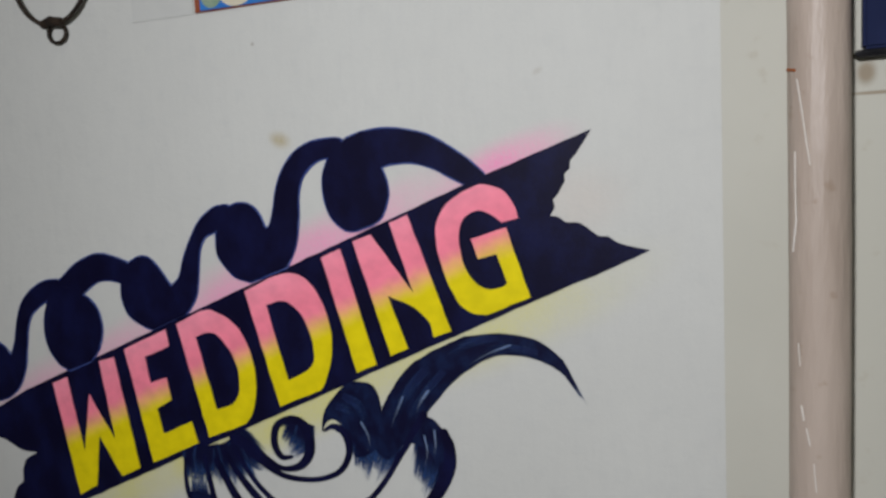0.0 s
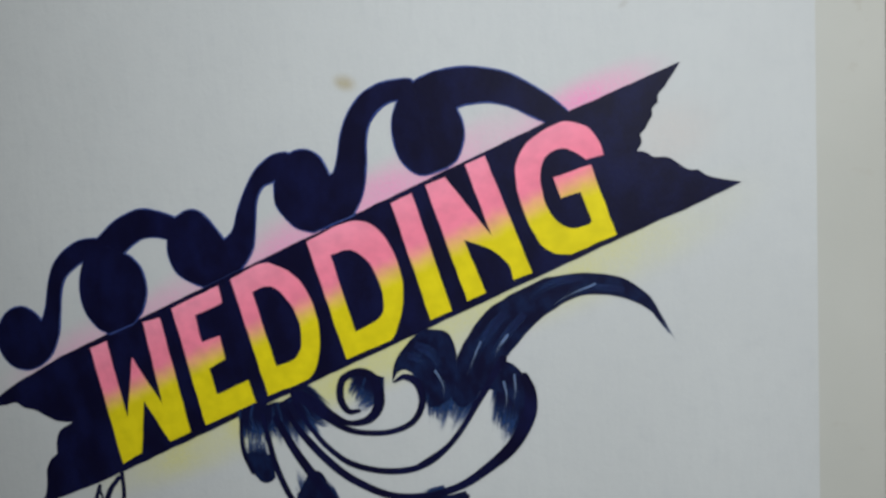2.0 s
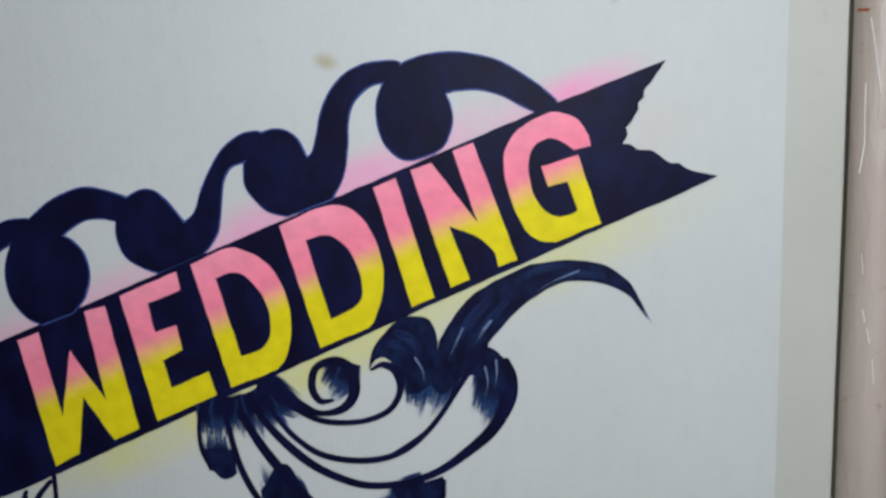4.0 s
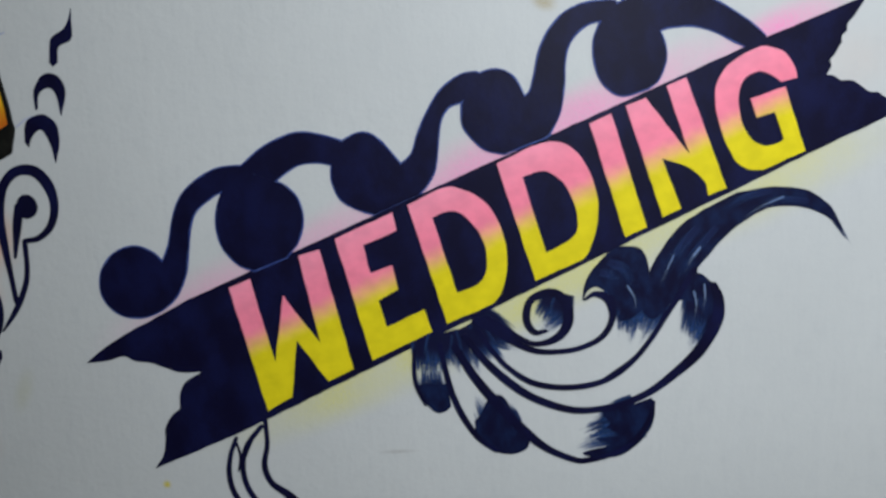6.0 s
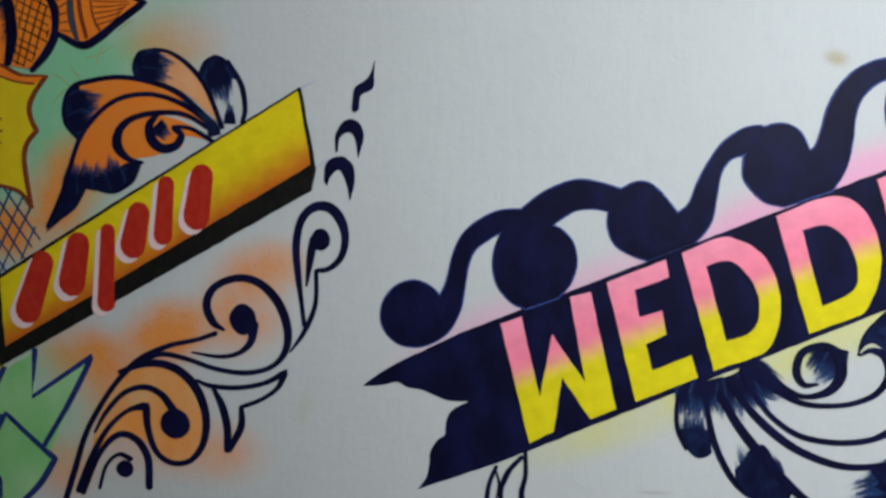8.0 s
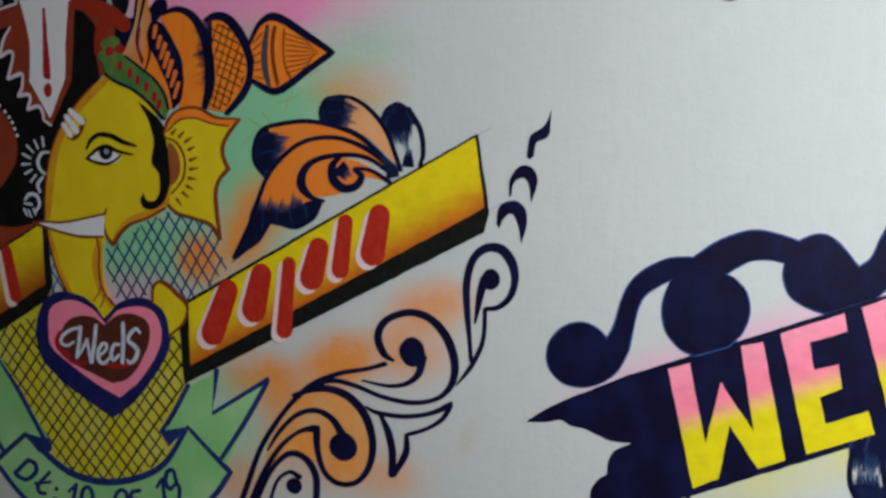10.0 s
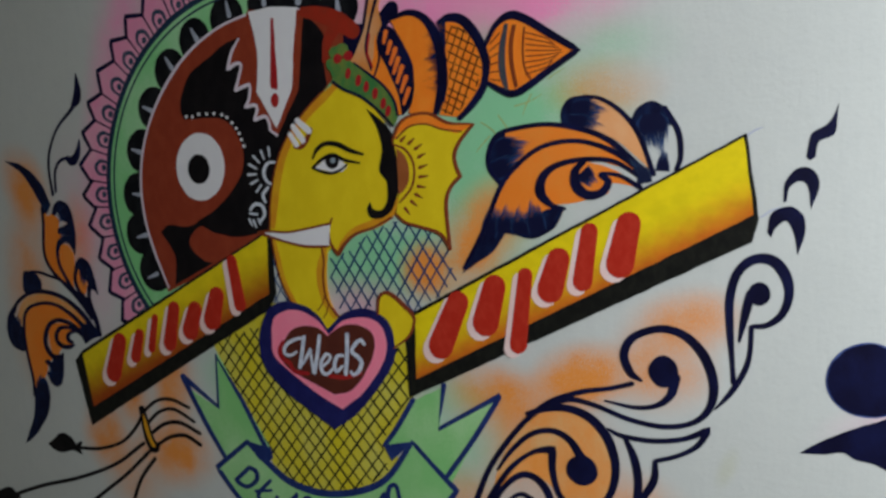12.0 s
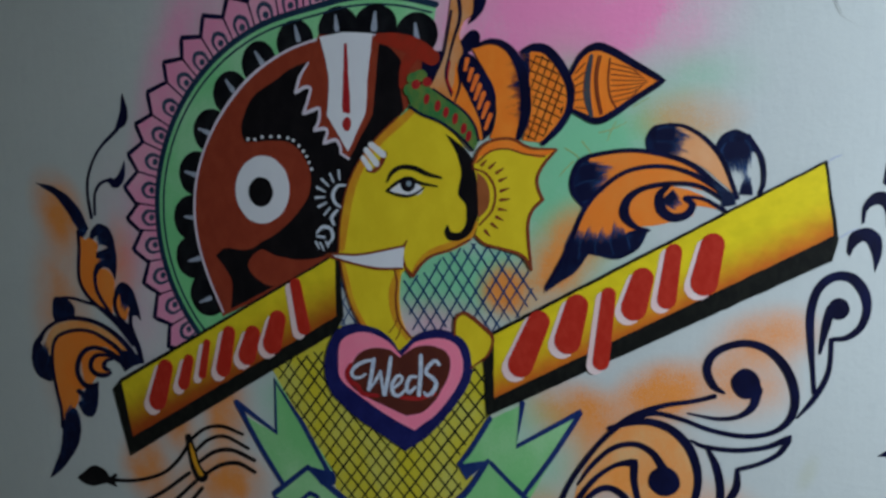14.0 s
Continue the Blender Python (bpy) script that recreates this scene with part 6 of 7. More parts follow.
stroke("date_stroke", blue_line, 9, [(-0.8536, 1.0865, 0.0073), (-0.8593, 1.1075, 0.0073), (-0.8715, 1.104, 0.0084), (-0.8765, 1.0839, 0.0084), (-0.8677, 1.0718, 0.0074), (-0.8563, 1.0819, 0.0063), (-0.8483, 1.0763, 0.0073), (-0.8502, 1.0467, 0.0073)], under="middle")
disc("date_stroke", blue_line, 9, -1.1191, 1.0458, 0.0045, 0.0045, 0, under="middle")
disc("date_stroke", blue_line, 9, -1.1251, 1.0243, 0.0045, 0.0045, 0, under="middle")

# name panels

thing("name_panel", -0.814, 1.274, "long yellow panel shaded to orange, black side, red lettering bars", "painted panel", "wedding mural")
fill("side", side_black, 8, [(-0.8313, 1.4210, True), (-0.8109, 1.4246, True), (-0.2886, 1.7020, True), (-0.2716, 1.5817, True), (-0.2804, 1.5491, True), (-0.8257, 1.2715, True)])
fill("face", panel_paint_right, 10, [(-0.8090, 1.4187, True), (-0.2923, 1.6962, True), (-0.2786, 1.5878, True), (-0.8116, 1.3060, True)])
stroke("pencil_line", pencil, 1, [(-0.2932, 1.6941, 0.0025), (-0.2803, 1.7038, 0.0025), (-0.269, 1.7084, 0.0016)])
stroke("pencil_line", pencil, 1, [(-0.2688, 1.5848, 0.0025), (-0.2559, 1.5932, 0.0024), (-0.2446, 1.5974, 0.0016)])
stroke("bar_outline", bar_pale, 12, [(-0.7741, 1.3592, 0.0444), (-0.74, 1.4366, 0.0352)], under="face")
stroke("name_bar", bar_red, 14, [(-0.763, 1.3677, 0.0442), (-0.7291, 1.4447, 0.0373)], under="face")
stroke("bar_outline", bar_pale, 12, [(-0.6921, 1.404, 0.0452), (-0.675, 1.4655, 0.0360)], under="face")
stroke("name_bar", bar_red, 14, [(-0.6815, 1.4122, 0.0450), (-0.6645, 1.4734, 0.0381)], under="face")
stroke("bar_outline", bar_pale, 12, [(-0.6367, 1.3705, 0.0277), (-0.6224, 1.4856, 0.0221)], under="face")
stroke("name_bar", bar_red, 14, [(-0.6264, 1.3786, 0.0276), (-0.6122, 1.4933, 0.0234)], under="face")
stroke("bar_outline", bar_pale, 12, [(-0.5824, 1.4629, 0.0418), (-0.5676, 1.5127, 0.0333)], under="face")
stroke("name_bar", bar_red, 14, [(-0.5724, 1.4706, 0.0417), (-0.5578, 1.5202, 0.0353)], under="face")
stroke("bar_outline", bar_pale, 12, [(-0.5305, 1.478, 0.0304), (-0.5188, 1.5564, 0.0243)], under="face")
stroke("name_bar", bar_red, 14, [(-0.5208, 1.4856, 0.0303), (-0.5092, 1.5637, 0.0257)], under="face")
stroke("bar_outline", bar_pale, 12, [(-0.4731, 1.5065, 0.0421), (-0.4595, 1.5681, 0.0336)], under="face")
stroke("name_bar", bar_red, 14, [(-0.4637, 1.5139, 0.0420), (-0.4502, 1.5753, 0.0356)], under="face")

thing("name_panel", -1.590, 1.139, "short yellow panel shaded to brown, black side, red lettering bars", "painted panel", "wedding mural")
fill("side", side_black, 10, [(-1.6034, 1.3013, True), (-1.6267, 1.2773, True), (-1.5932, 1.1372, True), (-1.1109, 1.4131, True), (-1.0957, 1.4433, True), (-1.0997, 1.5642, True)])
fill("face", panel_paint_left, 12, [(-1.6026, 1.2930, True), (-1.1069, 1.5559, True), (-1.1096, 1.4429, True), (-1.5829, 1.1791, True)])
stroke("bar_outline", bar_pale, 14, [(-1.5288, 1.2496, 0.0410), (-1.5046, 1.3191, 0.0327)], under="face")
stroke("name_bar", bar_red, 16, [(-1.5157, 1.2599, 0.0409), (-1.4917, 1.3291, 0.0346)], under="face")
stroke("bar_outline", bar_pale, 14, [(-1.4633, 1.2886, 0.0261), (-1.448, 1.338, 0.0208)], under="face")
stroke("name_bar", bar_red, 16, [(-1.4506, 1.2986, 0.0260), (-1.4354, 1.3478, 0.0220)], under="face")
stroke("bar_outline", bar_pale, 14, [(-1.418, 1.3095, 0.0176), (-1.4033, 1.3742, 0.0140)], under="face")
stroke("name_bar", bar_red, 16, [(-1.4055, 1.3193, 0.0175), (-1.391, 1.3838, 0.0148)], under="face")
stroke("bar_outline", bar_pale, 14, [(-1.3688, 1.3234, 0.0323), (-1.3515, 1.3964, 0.0258)], under="face")
stroke("name_bar", bar_red, 16, [(-1.3566, 1.333, 0.0322), (-1.3394, 1.4058, 0.0273)], under="face")
stroke("bar_outline", bar_pale, 14, [(-1.3133, 1.353, 0.0387), (-1.2983, 1.396, 0.0308)], under="face")
stroke("name_bar", bar_red, 16, [(-1.3015, 1.3624, 0.0385), (-1.2865, 1.4053, 0.0326)], under="face")
stroke("bar_outline", bar_pale, 14, [(-1.2571, 1.3775, 0.0403), (-1.2422, 1.4264, 0.0321)], under="face")
stroke("name_bar", bar_red, 16, [(-1.2455, 1.3868, 0.0402), (-1.2308, 1.4355, 0.0340)], under="face")
stroke("bar_outline", bar_pale, 14, [(-1.1874, 1.4106, 0.0263), (-1.2012, 1.4946, 0.0212)], under="face")
stroke("name_bar", bar_red, 16, [(-1.1762, 1.4196, 0.0262), (-1.19, 1.5034, 0.0224)], under="face")

# upper flourish

thing("leaf_flourish", -0.435, 1.626, "orange acanthus flourish with navy tips and outlines", "painted flourish", "wedding mural")
fill("petal", flourish_orange, 3, [(-0.7215, 1.4916, True), (-0.6841, 1.5591), (-0.6693, 1.6017), (-0.6456, 1.6388), (-0.6132, 1.6751), (-0.5726, 1.6968), (-0.52, 1.6995), (-0.4688, 1.6844), (-0.427, 1.6523, True), (-0.4604, 1.6593), (-0.5029, 1.6694), (-0.5463, 1.6669), (-0.5774, 1.6494), (-0.5866, 1.6193), (-0.5688, 1.6034), (-0.5484, 1.5977, True), (-0.5646, 1.5684), (-0.5962, 1.5517), (-0.6235, 1.5544), (-0.6419, 1.5657, True), (-0.6656, 1.5306), (-0.6943, 1.5112)])
fill("petal_tip", navy_worn, 4, [(-0.7215, 1.4916, True), (-0.6841, 1.5591), (-0.6705, 1.5828, True), (-0.6464, 1.5704), (-0.6234, 1.5685), (-0.6005, 1.5777), (-0.5778, 1.5961), (-0.5484, 1.5977, True), (-0.5646, 1.5684), (-0.5962, 1.5517), (-0.6235, 1.5544), (-0.6419, 1.5657, True), (-0.6656, 1.5306), (-0.6943, 1.5112)])
fill("petal", flourish_orange, 3, [(-0.6503, 1.6361, True), (-0.6694, 1.6627), (-0.669, 1.6907), (-0.6539, 1.7153), (-0.6217, 1.7242), (-0.5724, 1.7276), (-0.5199, 1.7174), (-0.4772, 1.698), (-0.427, 1.6567, True), (-0.4688, 1.6862), (-0.52, 1.6995), (-0.5726, 1.6968), (-0.6132, 1.6751)])
fill("petal_tip", navy_worn, 4, [(-0.6503, 1.6361, True), (-0.6694, 1.6627), (-0.669, 1.6907), (-0.6539, 1.7153), (-0.6409, 1.7194, True), (-0.6449, 1.6946), (-0.6498, 1.6715), (-0.6343, 1.6572, True)])
fill("petal", salmon, 3, [(-0.5504, 1.7231, True), (-0.552, 1.7457), (-0.5414, 1.7631), (-0.5198, 1.7682), (-0.4899, 1.7605), (-0.4604, 1.7397), (-0.4354, 1.7053), (-0.4187, 1.6521, True), (-0.4604, 1.693), (-0.5027, 1.7141)])
fill("petal_tip", navy_worn, 4, [(-0.5504, 1.7231, True), (-0.552, 1.7457), (-0.5414, 1.7631), (-0.5198, 1.7682), (-0.5026, 1.762, True), (-0.5215, 1.7532), (-0.5329, 1.7358), (-0.5199, 1.7201, True), (-0.5373, 1.7217)])
fill("petal_tip", navy_worn, 4, [(-0.4479, 1.726, True), (-0.4355, 1.7464), (-0.415, 1.7541), (-0.3946, 1.7384), (-0.3848, 1.7147, True), (-0.3986, 1.7213), (-0.4148, 1.7194), (-0.4313, 1.7078)])
stroke("brush_fade", brush_out, 4, [(-0.6747, 1.5543, 0.0282), (-0.6668, 1.5828, 0.0281), (-0.6551, 1.6175, 0.0149)])
stroke("brush_fade", brush_out, 4, [(-0.6466, 1.5591, 0.0316), (-0.6435, 1.5826, 0.0316), (-0.6367, 1.6107, 0.0167)])
stroke("brush_fade", brush_out, 4, [(-0.6189, 1.5572, 0.0313), (-0.6205, 1.5825, 0.0314), (-0.6166, 1.6076, 0.0166)])
stroke("brush_fade", brush_out, 4, [(-0.5916, 1.5638, 0.0311), (-0.5968, 1.5889, 0.0311), (-0.5983, 1.6195, 0.0165)])
stroke("brush_fade", brush_out, 4, [(-0.6561, 1.6884, 0.0356), (-0.6404, 1.6917, 0.0428), (-0.5949, 1.6975, 0.0238)])
stroke("brush_fade", brush_out, 4, [(-0.662, 1.6579, 0.0337), (-0.6407, 1.6666, 0.0335), (-0.6041, 1.6795, 0.0184)])
stroke("brush_fade", brush_out, 4, [(-0.5319, 1.7448, 0.0306), (-0.5155, 1.7458, 0.0376), (-0.4755, 1.7378, 0.0212)])
stroke("brush_fade", brush_out, 4, [(-0.5372, 1.7298, 0.0234), (-0.5156, 1.7288, 0.0215), (-0.4815, 1.7159, 0.0124)])
stroke("brush_fade", brush_out, 4, [(-0.4174, 1.7351, 0.0311), (-0.4157, 1.7177, 0.0484), (-0.4089, 1.6694, 0.0310)])
fill("inner_leaf", flourish_orange, 3, [(-0.5774, 1.6494), (-0.5463, 1.6669), (-0.5115, 1.6678), (-0.4688, 1.6533), (-0.4352, 1.6286, True), (-0.4773, 1.6356), (-0.4815, 1.6204), (-0.5116, 1.6119), (-0.5466, 1.605), (-0.5732, 1.6099)])
stroke("outline", navy, 5, [(-0.7175, 1.5013, 0.0057), (-0.6841, 1.5591, 0.0075), (-0.6503, 1.6342, 0.0075), (-0.6132, 1.6751, 0.0074), (-0.5726, 1.6968, 0.0073), (-0.52, 1.6995, 0.0072), (-0.4688, 1.68, 0.0079), (-0.4228, 1.6434, 0.0069)])
stroke("outline", navy, 5, [(-0.6503, 1.6361, 0.0056), (-0.6694, 1.6627, 0.0075), (-0.669, 1.6907, 0.0075), (-0.6539, 1.7153, 0.0075), (-0.6217, 1.7242, 0.0074), (-0.5724, 1.7276, 0.0073), (-0.5199, 1.7174, 0.0081), (-0.4772, 1.698, 0.0088), (-0.427, 1.6523, 0.0069)])
stroke("outline", navy, 5, [(-0.5155, 1.7662, 0.0054), (-0.4899, 1.7605, 0.0062), (-0.4604, 1.7397, 0.0070), (-0.4354, 1.7053, 0.0070), (-0.4146, 1.6476, 0.0069)])
stroke("outline", navy, 5, [(-0.3987, 1.743, 0.0060), (-0.3799, 1.7076, 0.0077), (-0.3765, 1.6728, 0.0068), (-0.382, 1.6539, 0.0060)])
stroke("outline", navy, 5, [(-0.5484, 1.5977, 0.0054), (-0.5688, 1.6034, 0.0091), (-0.5865, 1.6239, 0.0164), (-0.5801, 1.6495, 0.0128), (-0.5551, 1.6662, 0.0090), (-0.5115, 1.6723, 0.0080), (-0.4688, 1.6666, 0.0070), (-0.4269, 1.6391, 0.0052)])
stroke("curl", navy, 6, [(-0.5158, 1.6697, 0.0063), (-0.5306, 1.6548, 0.0126), (-0.529, 1.6321, 0.0161), (-0.5116, 1.6182, 0.0143), (-0.4901, 1.6224, 0.0124), (-0.4807, 1.6384, 0.0106), (-0.4926, 1.6494, 0.0062), (-0.4646, 1.647, 0.0061), (-0.4335, 1.6286, 0.0069)])
stroke("brush_fade", brush_out, 4, [(-0.5202, 1.6545, 0.0268), (-0.5072, 1.6407, 0.0249), (-0.4943, 1.6332, 0.0177)])
stroke("brush_fade", brush_out, 3, [(-0.4023, 1.6517, 0.0206), (-0.4007, 1.6692, 0.0155), (-0.3984, 1.6909, 0.0069)])
stroke("brush_fade", brush_grey, 6, [(-0.4269, 1.6347, 0.0225), (-0.4311, 1.6524, 0.0174), (-0.4562, 1.6796, 0.0070)])

# scrolls beside the long panel

thing("vine_scroll", -0.710, 1.078, "navy spiral vine scroll tinted with orange spray", "painted scroll", "wedding mural")
fill("tint", scroll_tint, 1.2, [(-0.6636, 1.1743), (-0.6194, 1.2524), (-0.5586, 1.2745), (-0.5101, 1.2638), (-0.482, 1.2347), (-0.4753, 1.1926), (-0.4838, 1.1486), (-0.5085, 1.1235), (-0.538, 1.1201), (-0.5624, 1.137), (-0.602, 1.1605), (-0.6437, 1.1462), (-0.6764, 1.1123)], label="orange spray tint")
fill("tint", orange_soft, 1.6, [(-0.6757, 1.1327), (-0.6426, 1.1763), (-0.6006, 1.205), (-0.5753, 1.2102, True), (-0.5713, 1.1734), (-0.5624, 1.137, True), (-0.5919, 1.1595), (-0.6277, 1.1598), (-0.6596, 1.1395)])
stroke("vine", navy, 5, [(-0.7333, 1.0386, 0.0098), (-0.7091, 1.0984, 0.0098), (-0.6853, 1.157, 0.0087), (-0.6573, 1.2028, 0.0086), (-0.6195, 1.2505, 0.0085), (-0.5781, 1.2866, 0.0103), (-0.5283, 1.309, 0.0083), (-0.4803, 1.3196, 0.0072), (-0.4474, 1.33, 0.0080)])
stroke("vine", navy, 5, [(-0.4334, 1.3363, 0.0044), (-0.4498, 1.3483, 0.0116), (-0.4586, 1.3764, 0.0125), (-0.4433, 1.4036, 0.0116), (-0.4049, 1.4178, 0.0114), (-0.3694, 1.4092, 0.0121), (-0.3417, 1.3792, 0.0137), (-0.329, 1.3379, 0.0128), (-0.3353, 1.3016, 0.0102), (-0.3602, 1.2771, 0.0078), (-0.4025, 1.2674, 0.0079), (-0.453, 1.2738, 0.0071), (-0.4999, 1.2892, 0.0073), (-0.5433, 1.2957, 0.0083), (-0.5833, 1.2795, 0.0075)])
disc("berry", navy, 5, -0.4004, 1.3528, 0.0210, 0.0245, 0)
stroke("berry_stalk", navy, 5, [(-0.3835, 1.3438, 0.0157), (-0.3901, 1.317, 0.0113), (-0.4111, 1.2991, 0.0079), (-0.4434, 1.2931, 0.0062), (-0.4883, 1.2994, 0.0027)])
stroke("vine", navy, 5, [(-0.6139, 1.2656, 0.0076), (-0.5783, 1.2779, 0.0103), (-0.5437, 1.2804, 0.0120), (-0.51, 1.2676, 0.0137), (-0.4839, 1.2374, 0.0144), (-0.4724, 1.1928, 0.0126), (-0.4809, 1.1489, 0.0108), (-0.5056, 1.12, 0.0091), (-0.5381, 1.1162, 0.0092), (-0.5624, 1.1351, 0.0093), (-0.5733, 1.1732, 0.0112), (-0.5733, 1.2104, 0.0140, True), (-0.6058, 1.2016, 0.0075), (-0.6428, 1.1713, 0.0086), (-0.676, 1.1225, 0.0097), (-0.7051, 1.0629, 0.0107)])
stroke("vine", navy, 5, [(-0.6671, 1.1639, 0.0039), (-0.6439, 1.1981, 0.0076), (-0.61, 1.2307, 0.0085), (-0.5744, 1.2414, 0.0093), (-0.545, 1.2294, 0.0111), (-0.5261, 1.2021, 0.0147)])
disc("berry", navy, 6, -0.5256, 1.1819, 0.0247, 0.0247, 0)
stroke("vine", navy, 5, [(-0.6977, 1.0587, 0.0078), (-0.6632, 1.126, 0.0087), (-0.6277, 1.1598, 0.0104), (-0.5971, 1.155, 0.0113), (-0.5778, 1.1235, 0.0121), (-0.5792, 1.0736, 0.0112)])
stroke("vine", navy, 5, [(-0.6675, 1.0676, 0.0048), (-0.6524, 1.107, 0.0057), (-0.6288, 1.1268, 0.0066), (-0.6084, 1.12, 0.0085)])
disc("berry", navy, 6, -0.6192, 1.1028, 0.0142, 0.0142, 0)
stroke("leaf_line", navy, 5, [(-0.4835, 1.2545, 0.0036), (-0.4629, 1.2458, 0.0072), (-0.4165, 1.2431, 0.0079), (-0.3711, 1.2516, 0.0078), (-0.3356, 1.27, 0.0102, True), (-0.3516, 1.2431, 0.0077), (-0.3804, 1.224, 0.0069), (-0.4124, 1.2118, 0.0070, True), (-0.4147, 1.1797, 0.0114), (-0.4366, 1.1413, 0.0097)])
stroke("leaf_line", navy, 5, [(-0.4582, 1.2434, 0.0054), (-0.4447, 1.2144, 0.0116), (-0.4379, 1.1773, 0.0124), (-0.4404, 1.1409, 0.0106)])

thing("pod_scroll", -0.301, 1.344, "navy pod and crescents rising to a flame-shaped tip", "painted scroll", "wedding mural")
fill("flame_tip", navy, 4, [(-0.1767, 1.7346, True), (-0.1774, 1.7147), (-0.1811, 1.6949), (-0.1988, 1.686), (-0.2026, 1.6659, True), (-0.2089, 1.6612, True), (-0.2128, 1.6662, True), (-0.2105, 1.684), (-0.2067, 1.6984), (-0.1912, 1.7074), (-0.1812, 1.7189)])
fill("crescent", navy, 4, [(-0.2405, 1.6045, True), (-0.2397, 1.6277), (-0.2302, 1.6464), (-0.2143, 1.6524), (-0.2002, 1.643), (-0.1977, 1.6226), (-0.2062, 1.5957, True), (-0.2087, 1.6187), (-0.2143, 1.632), (-0.2246, 1.6322), (-0.2341, 1.6234), (-0.2373, 1.6061, True)])
fill("crescent", navy, 4, [(-0.26, 1.5629, True), (-0.2583, 1.5822), (-0.2486, 1.5954), (-0.2301, 1.5985), (-0.2157, 1.5859), (-0.2124, 1.5651), (-0.2219, 1.5326, True), (-0.226, 1.5569), (-0.2324, 1.5761), (-0.2405, 1.5778), (-0.2502, 1.5695), (-0.2559, 1.5561, True)])
stroke("pod", navy, 4, [(-0.3023, 1.344, 0.0067), (-0.3047, 1.3792, 0.0068), (-0.3079, 1.423, 0.0102), (-0.3085, 1.4666, 0.0118), (-0.299, 1.504, 0.0118), (-0.2789, 1.5239, 0.0134), (-0.2543, 1.524, 0.0149), (-0.2372, 1.5047, 0.0148), (-0.2314, 1.4769, 0.0115), (-0.2395, 1.4486, 0.0099), (-0.2584, 1.4317, 0.0083), (-0.2792, 1.4284, 0.0067, True), (-0.2809, 1.3891, 0.0067), (-0.2878, 1.3625, 0.0076), (-0.3049, 1.3305, 0.0076), (-0.3266, 1.3022, 0.0026)])
disc("seed", navy, 5, -0.2691, 1.4761, 0.0142, 0.0167, 0)
stroke("seed_stalk", navy, 5, [(-0.2807, 1.4759, 0.0117), (-0.2866, 1.4498, 0.0117), (-0.2952, 1.406, 0.0034)])

# leaf spray beside the short panel

thing("leaf_spray", -1.569, 1.325, "orange and navy leaf spray with curled petals", "painted flourish", "wedding mural")
fill("blade", navy_worn, 4, [(-1.7950, 1.7094, True), (-1.7552, 1.7024), (-1.7199, 1.6850), (-1.6927, 1.6622), (-1.6761, 1.6351), (-1.6650, 1.6127, True), (-1.6730, 1.6034), (-1.6810, 1.5941), (-1.6893, 1.5989), (-1.6925, 1.6118), (-1.7029, 1.6272), (-1.7184, 1.6510), (-1.7425, 1.6785), (-1.7706, 1.6969)])
stroke("brush_fade", brush_out, 5, [(-1.6877, 1.6352, 0.0261), (-1.6792, 1.6152, 0.0246), (-1.6712, 1.5894, 0.0130)])
fill("stem", flourish_orange, 2, [(-1.6906, 1.6000, True), (-1.6946, 1.5351), (-1.6927, 1.5055), (-1.6791, 1.4759), (-1.6521, 1.4527), (-1.6226, 1.4274, True), (-1.6172, 1.4417), (-1.6320, 1.4708), (-1.6526, 1.5000), (-1.6534, 1.5259), (-1.6404, 1.5448), (-1.6478, 1.5588), (-1.6461, 1.5799), (-1.6651, 1.5940, True), (-1.6770, 1.5894)])
fill("petal", flourish_orange, 2, [(-1.6509, 1.5212), (-1.6388, 1.5284), (-1.6248, 1.5261), (-1.6131, 1.5122), (-1.6084, 1.5005), (-1.6116, 1.4771), (-1.6202, 1.4392, True), (-1.6358, 1.4590), (-1.6494, 1.4859)])
stroke("outline", navy, 5, [(-1.6916, 1.6059, 0.0073), (-1.6916, 1.5706, 0.0073), (-1.6966, 1.5292, 0.0073), (-1.6947, 1.4995, 0.0073), (-1.6793, 1.4736, 0.0073), (-1.6564, 1.4526, 0.0072), (-1.6252, 1.4297, 0.0086), (-1.5986, 1.4068, 0.0113), (-1.5701, 1.3748, 0.0126)])
fill("leaf", navy_worn, 4, [(-1.6637, 1.5928, True), (-1.6566, 1.6103), (-1.6385, 1.6218), (-1.6178, 1.6146), (-1.6052, 1.5959), (-1.6006, 1.5646), (-1.6000, 1.5356), (-1.6065, 1.5064, True), (-1.6163, 1.5262), (-1.6300, 1.5319), (-1.6449, 1.5248), (-1.6550, 1.5059, True), (-1.6598, 1.5176), (-1.6526, 1.5353), (-1.6405, 1.5436), (-1.6230, 1.5483, True), (-1.6429, 1.5495), (-1.6498, 1.5518), (-1.6476, 1.5623), (-1.6329, 1.5670), (-1.6183, 1.5728, True), (-1.6374, 1.5822), (-1.6448, 1.5962), (-1.6554, 1.5893)])
stroke("brush_fade", brush_out, 4, [(-1.6187, 1.6030, 0.0226), (-1.6340, 1.5891, 0.0256), (-1.6523, 1.5752, 0.0143)])
stroke("brush_fade", brush_out, 4, [(-1.6111, 1.5565, 0.0169), (-1.6299, 1.5518, 0.0171), (-1.6518, 1.5447, 0.0086)])
stroke("outline", navy, 5, [(-1.6536, 1.5236, 0.0086), (-1.6564, 1.5059, 0.0072), (-1.6526, 1.4823, 0.0072), (-1.6374, 1.4566, 0.0072), (-1.6208, 1.4321, 0.0086)])
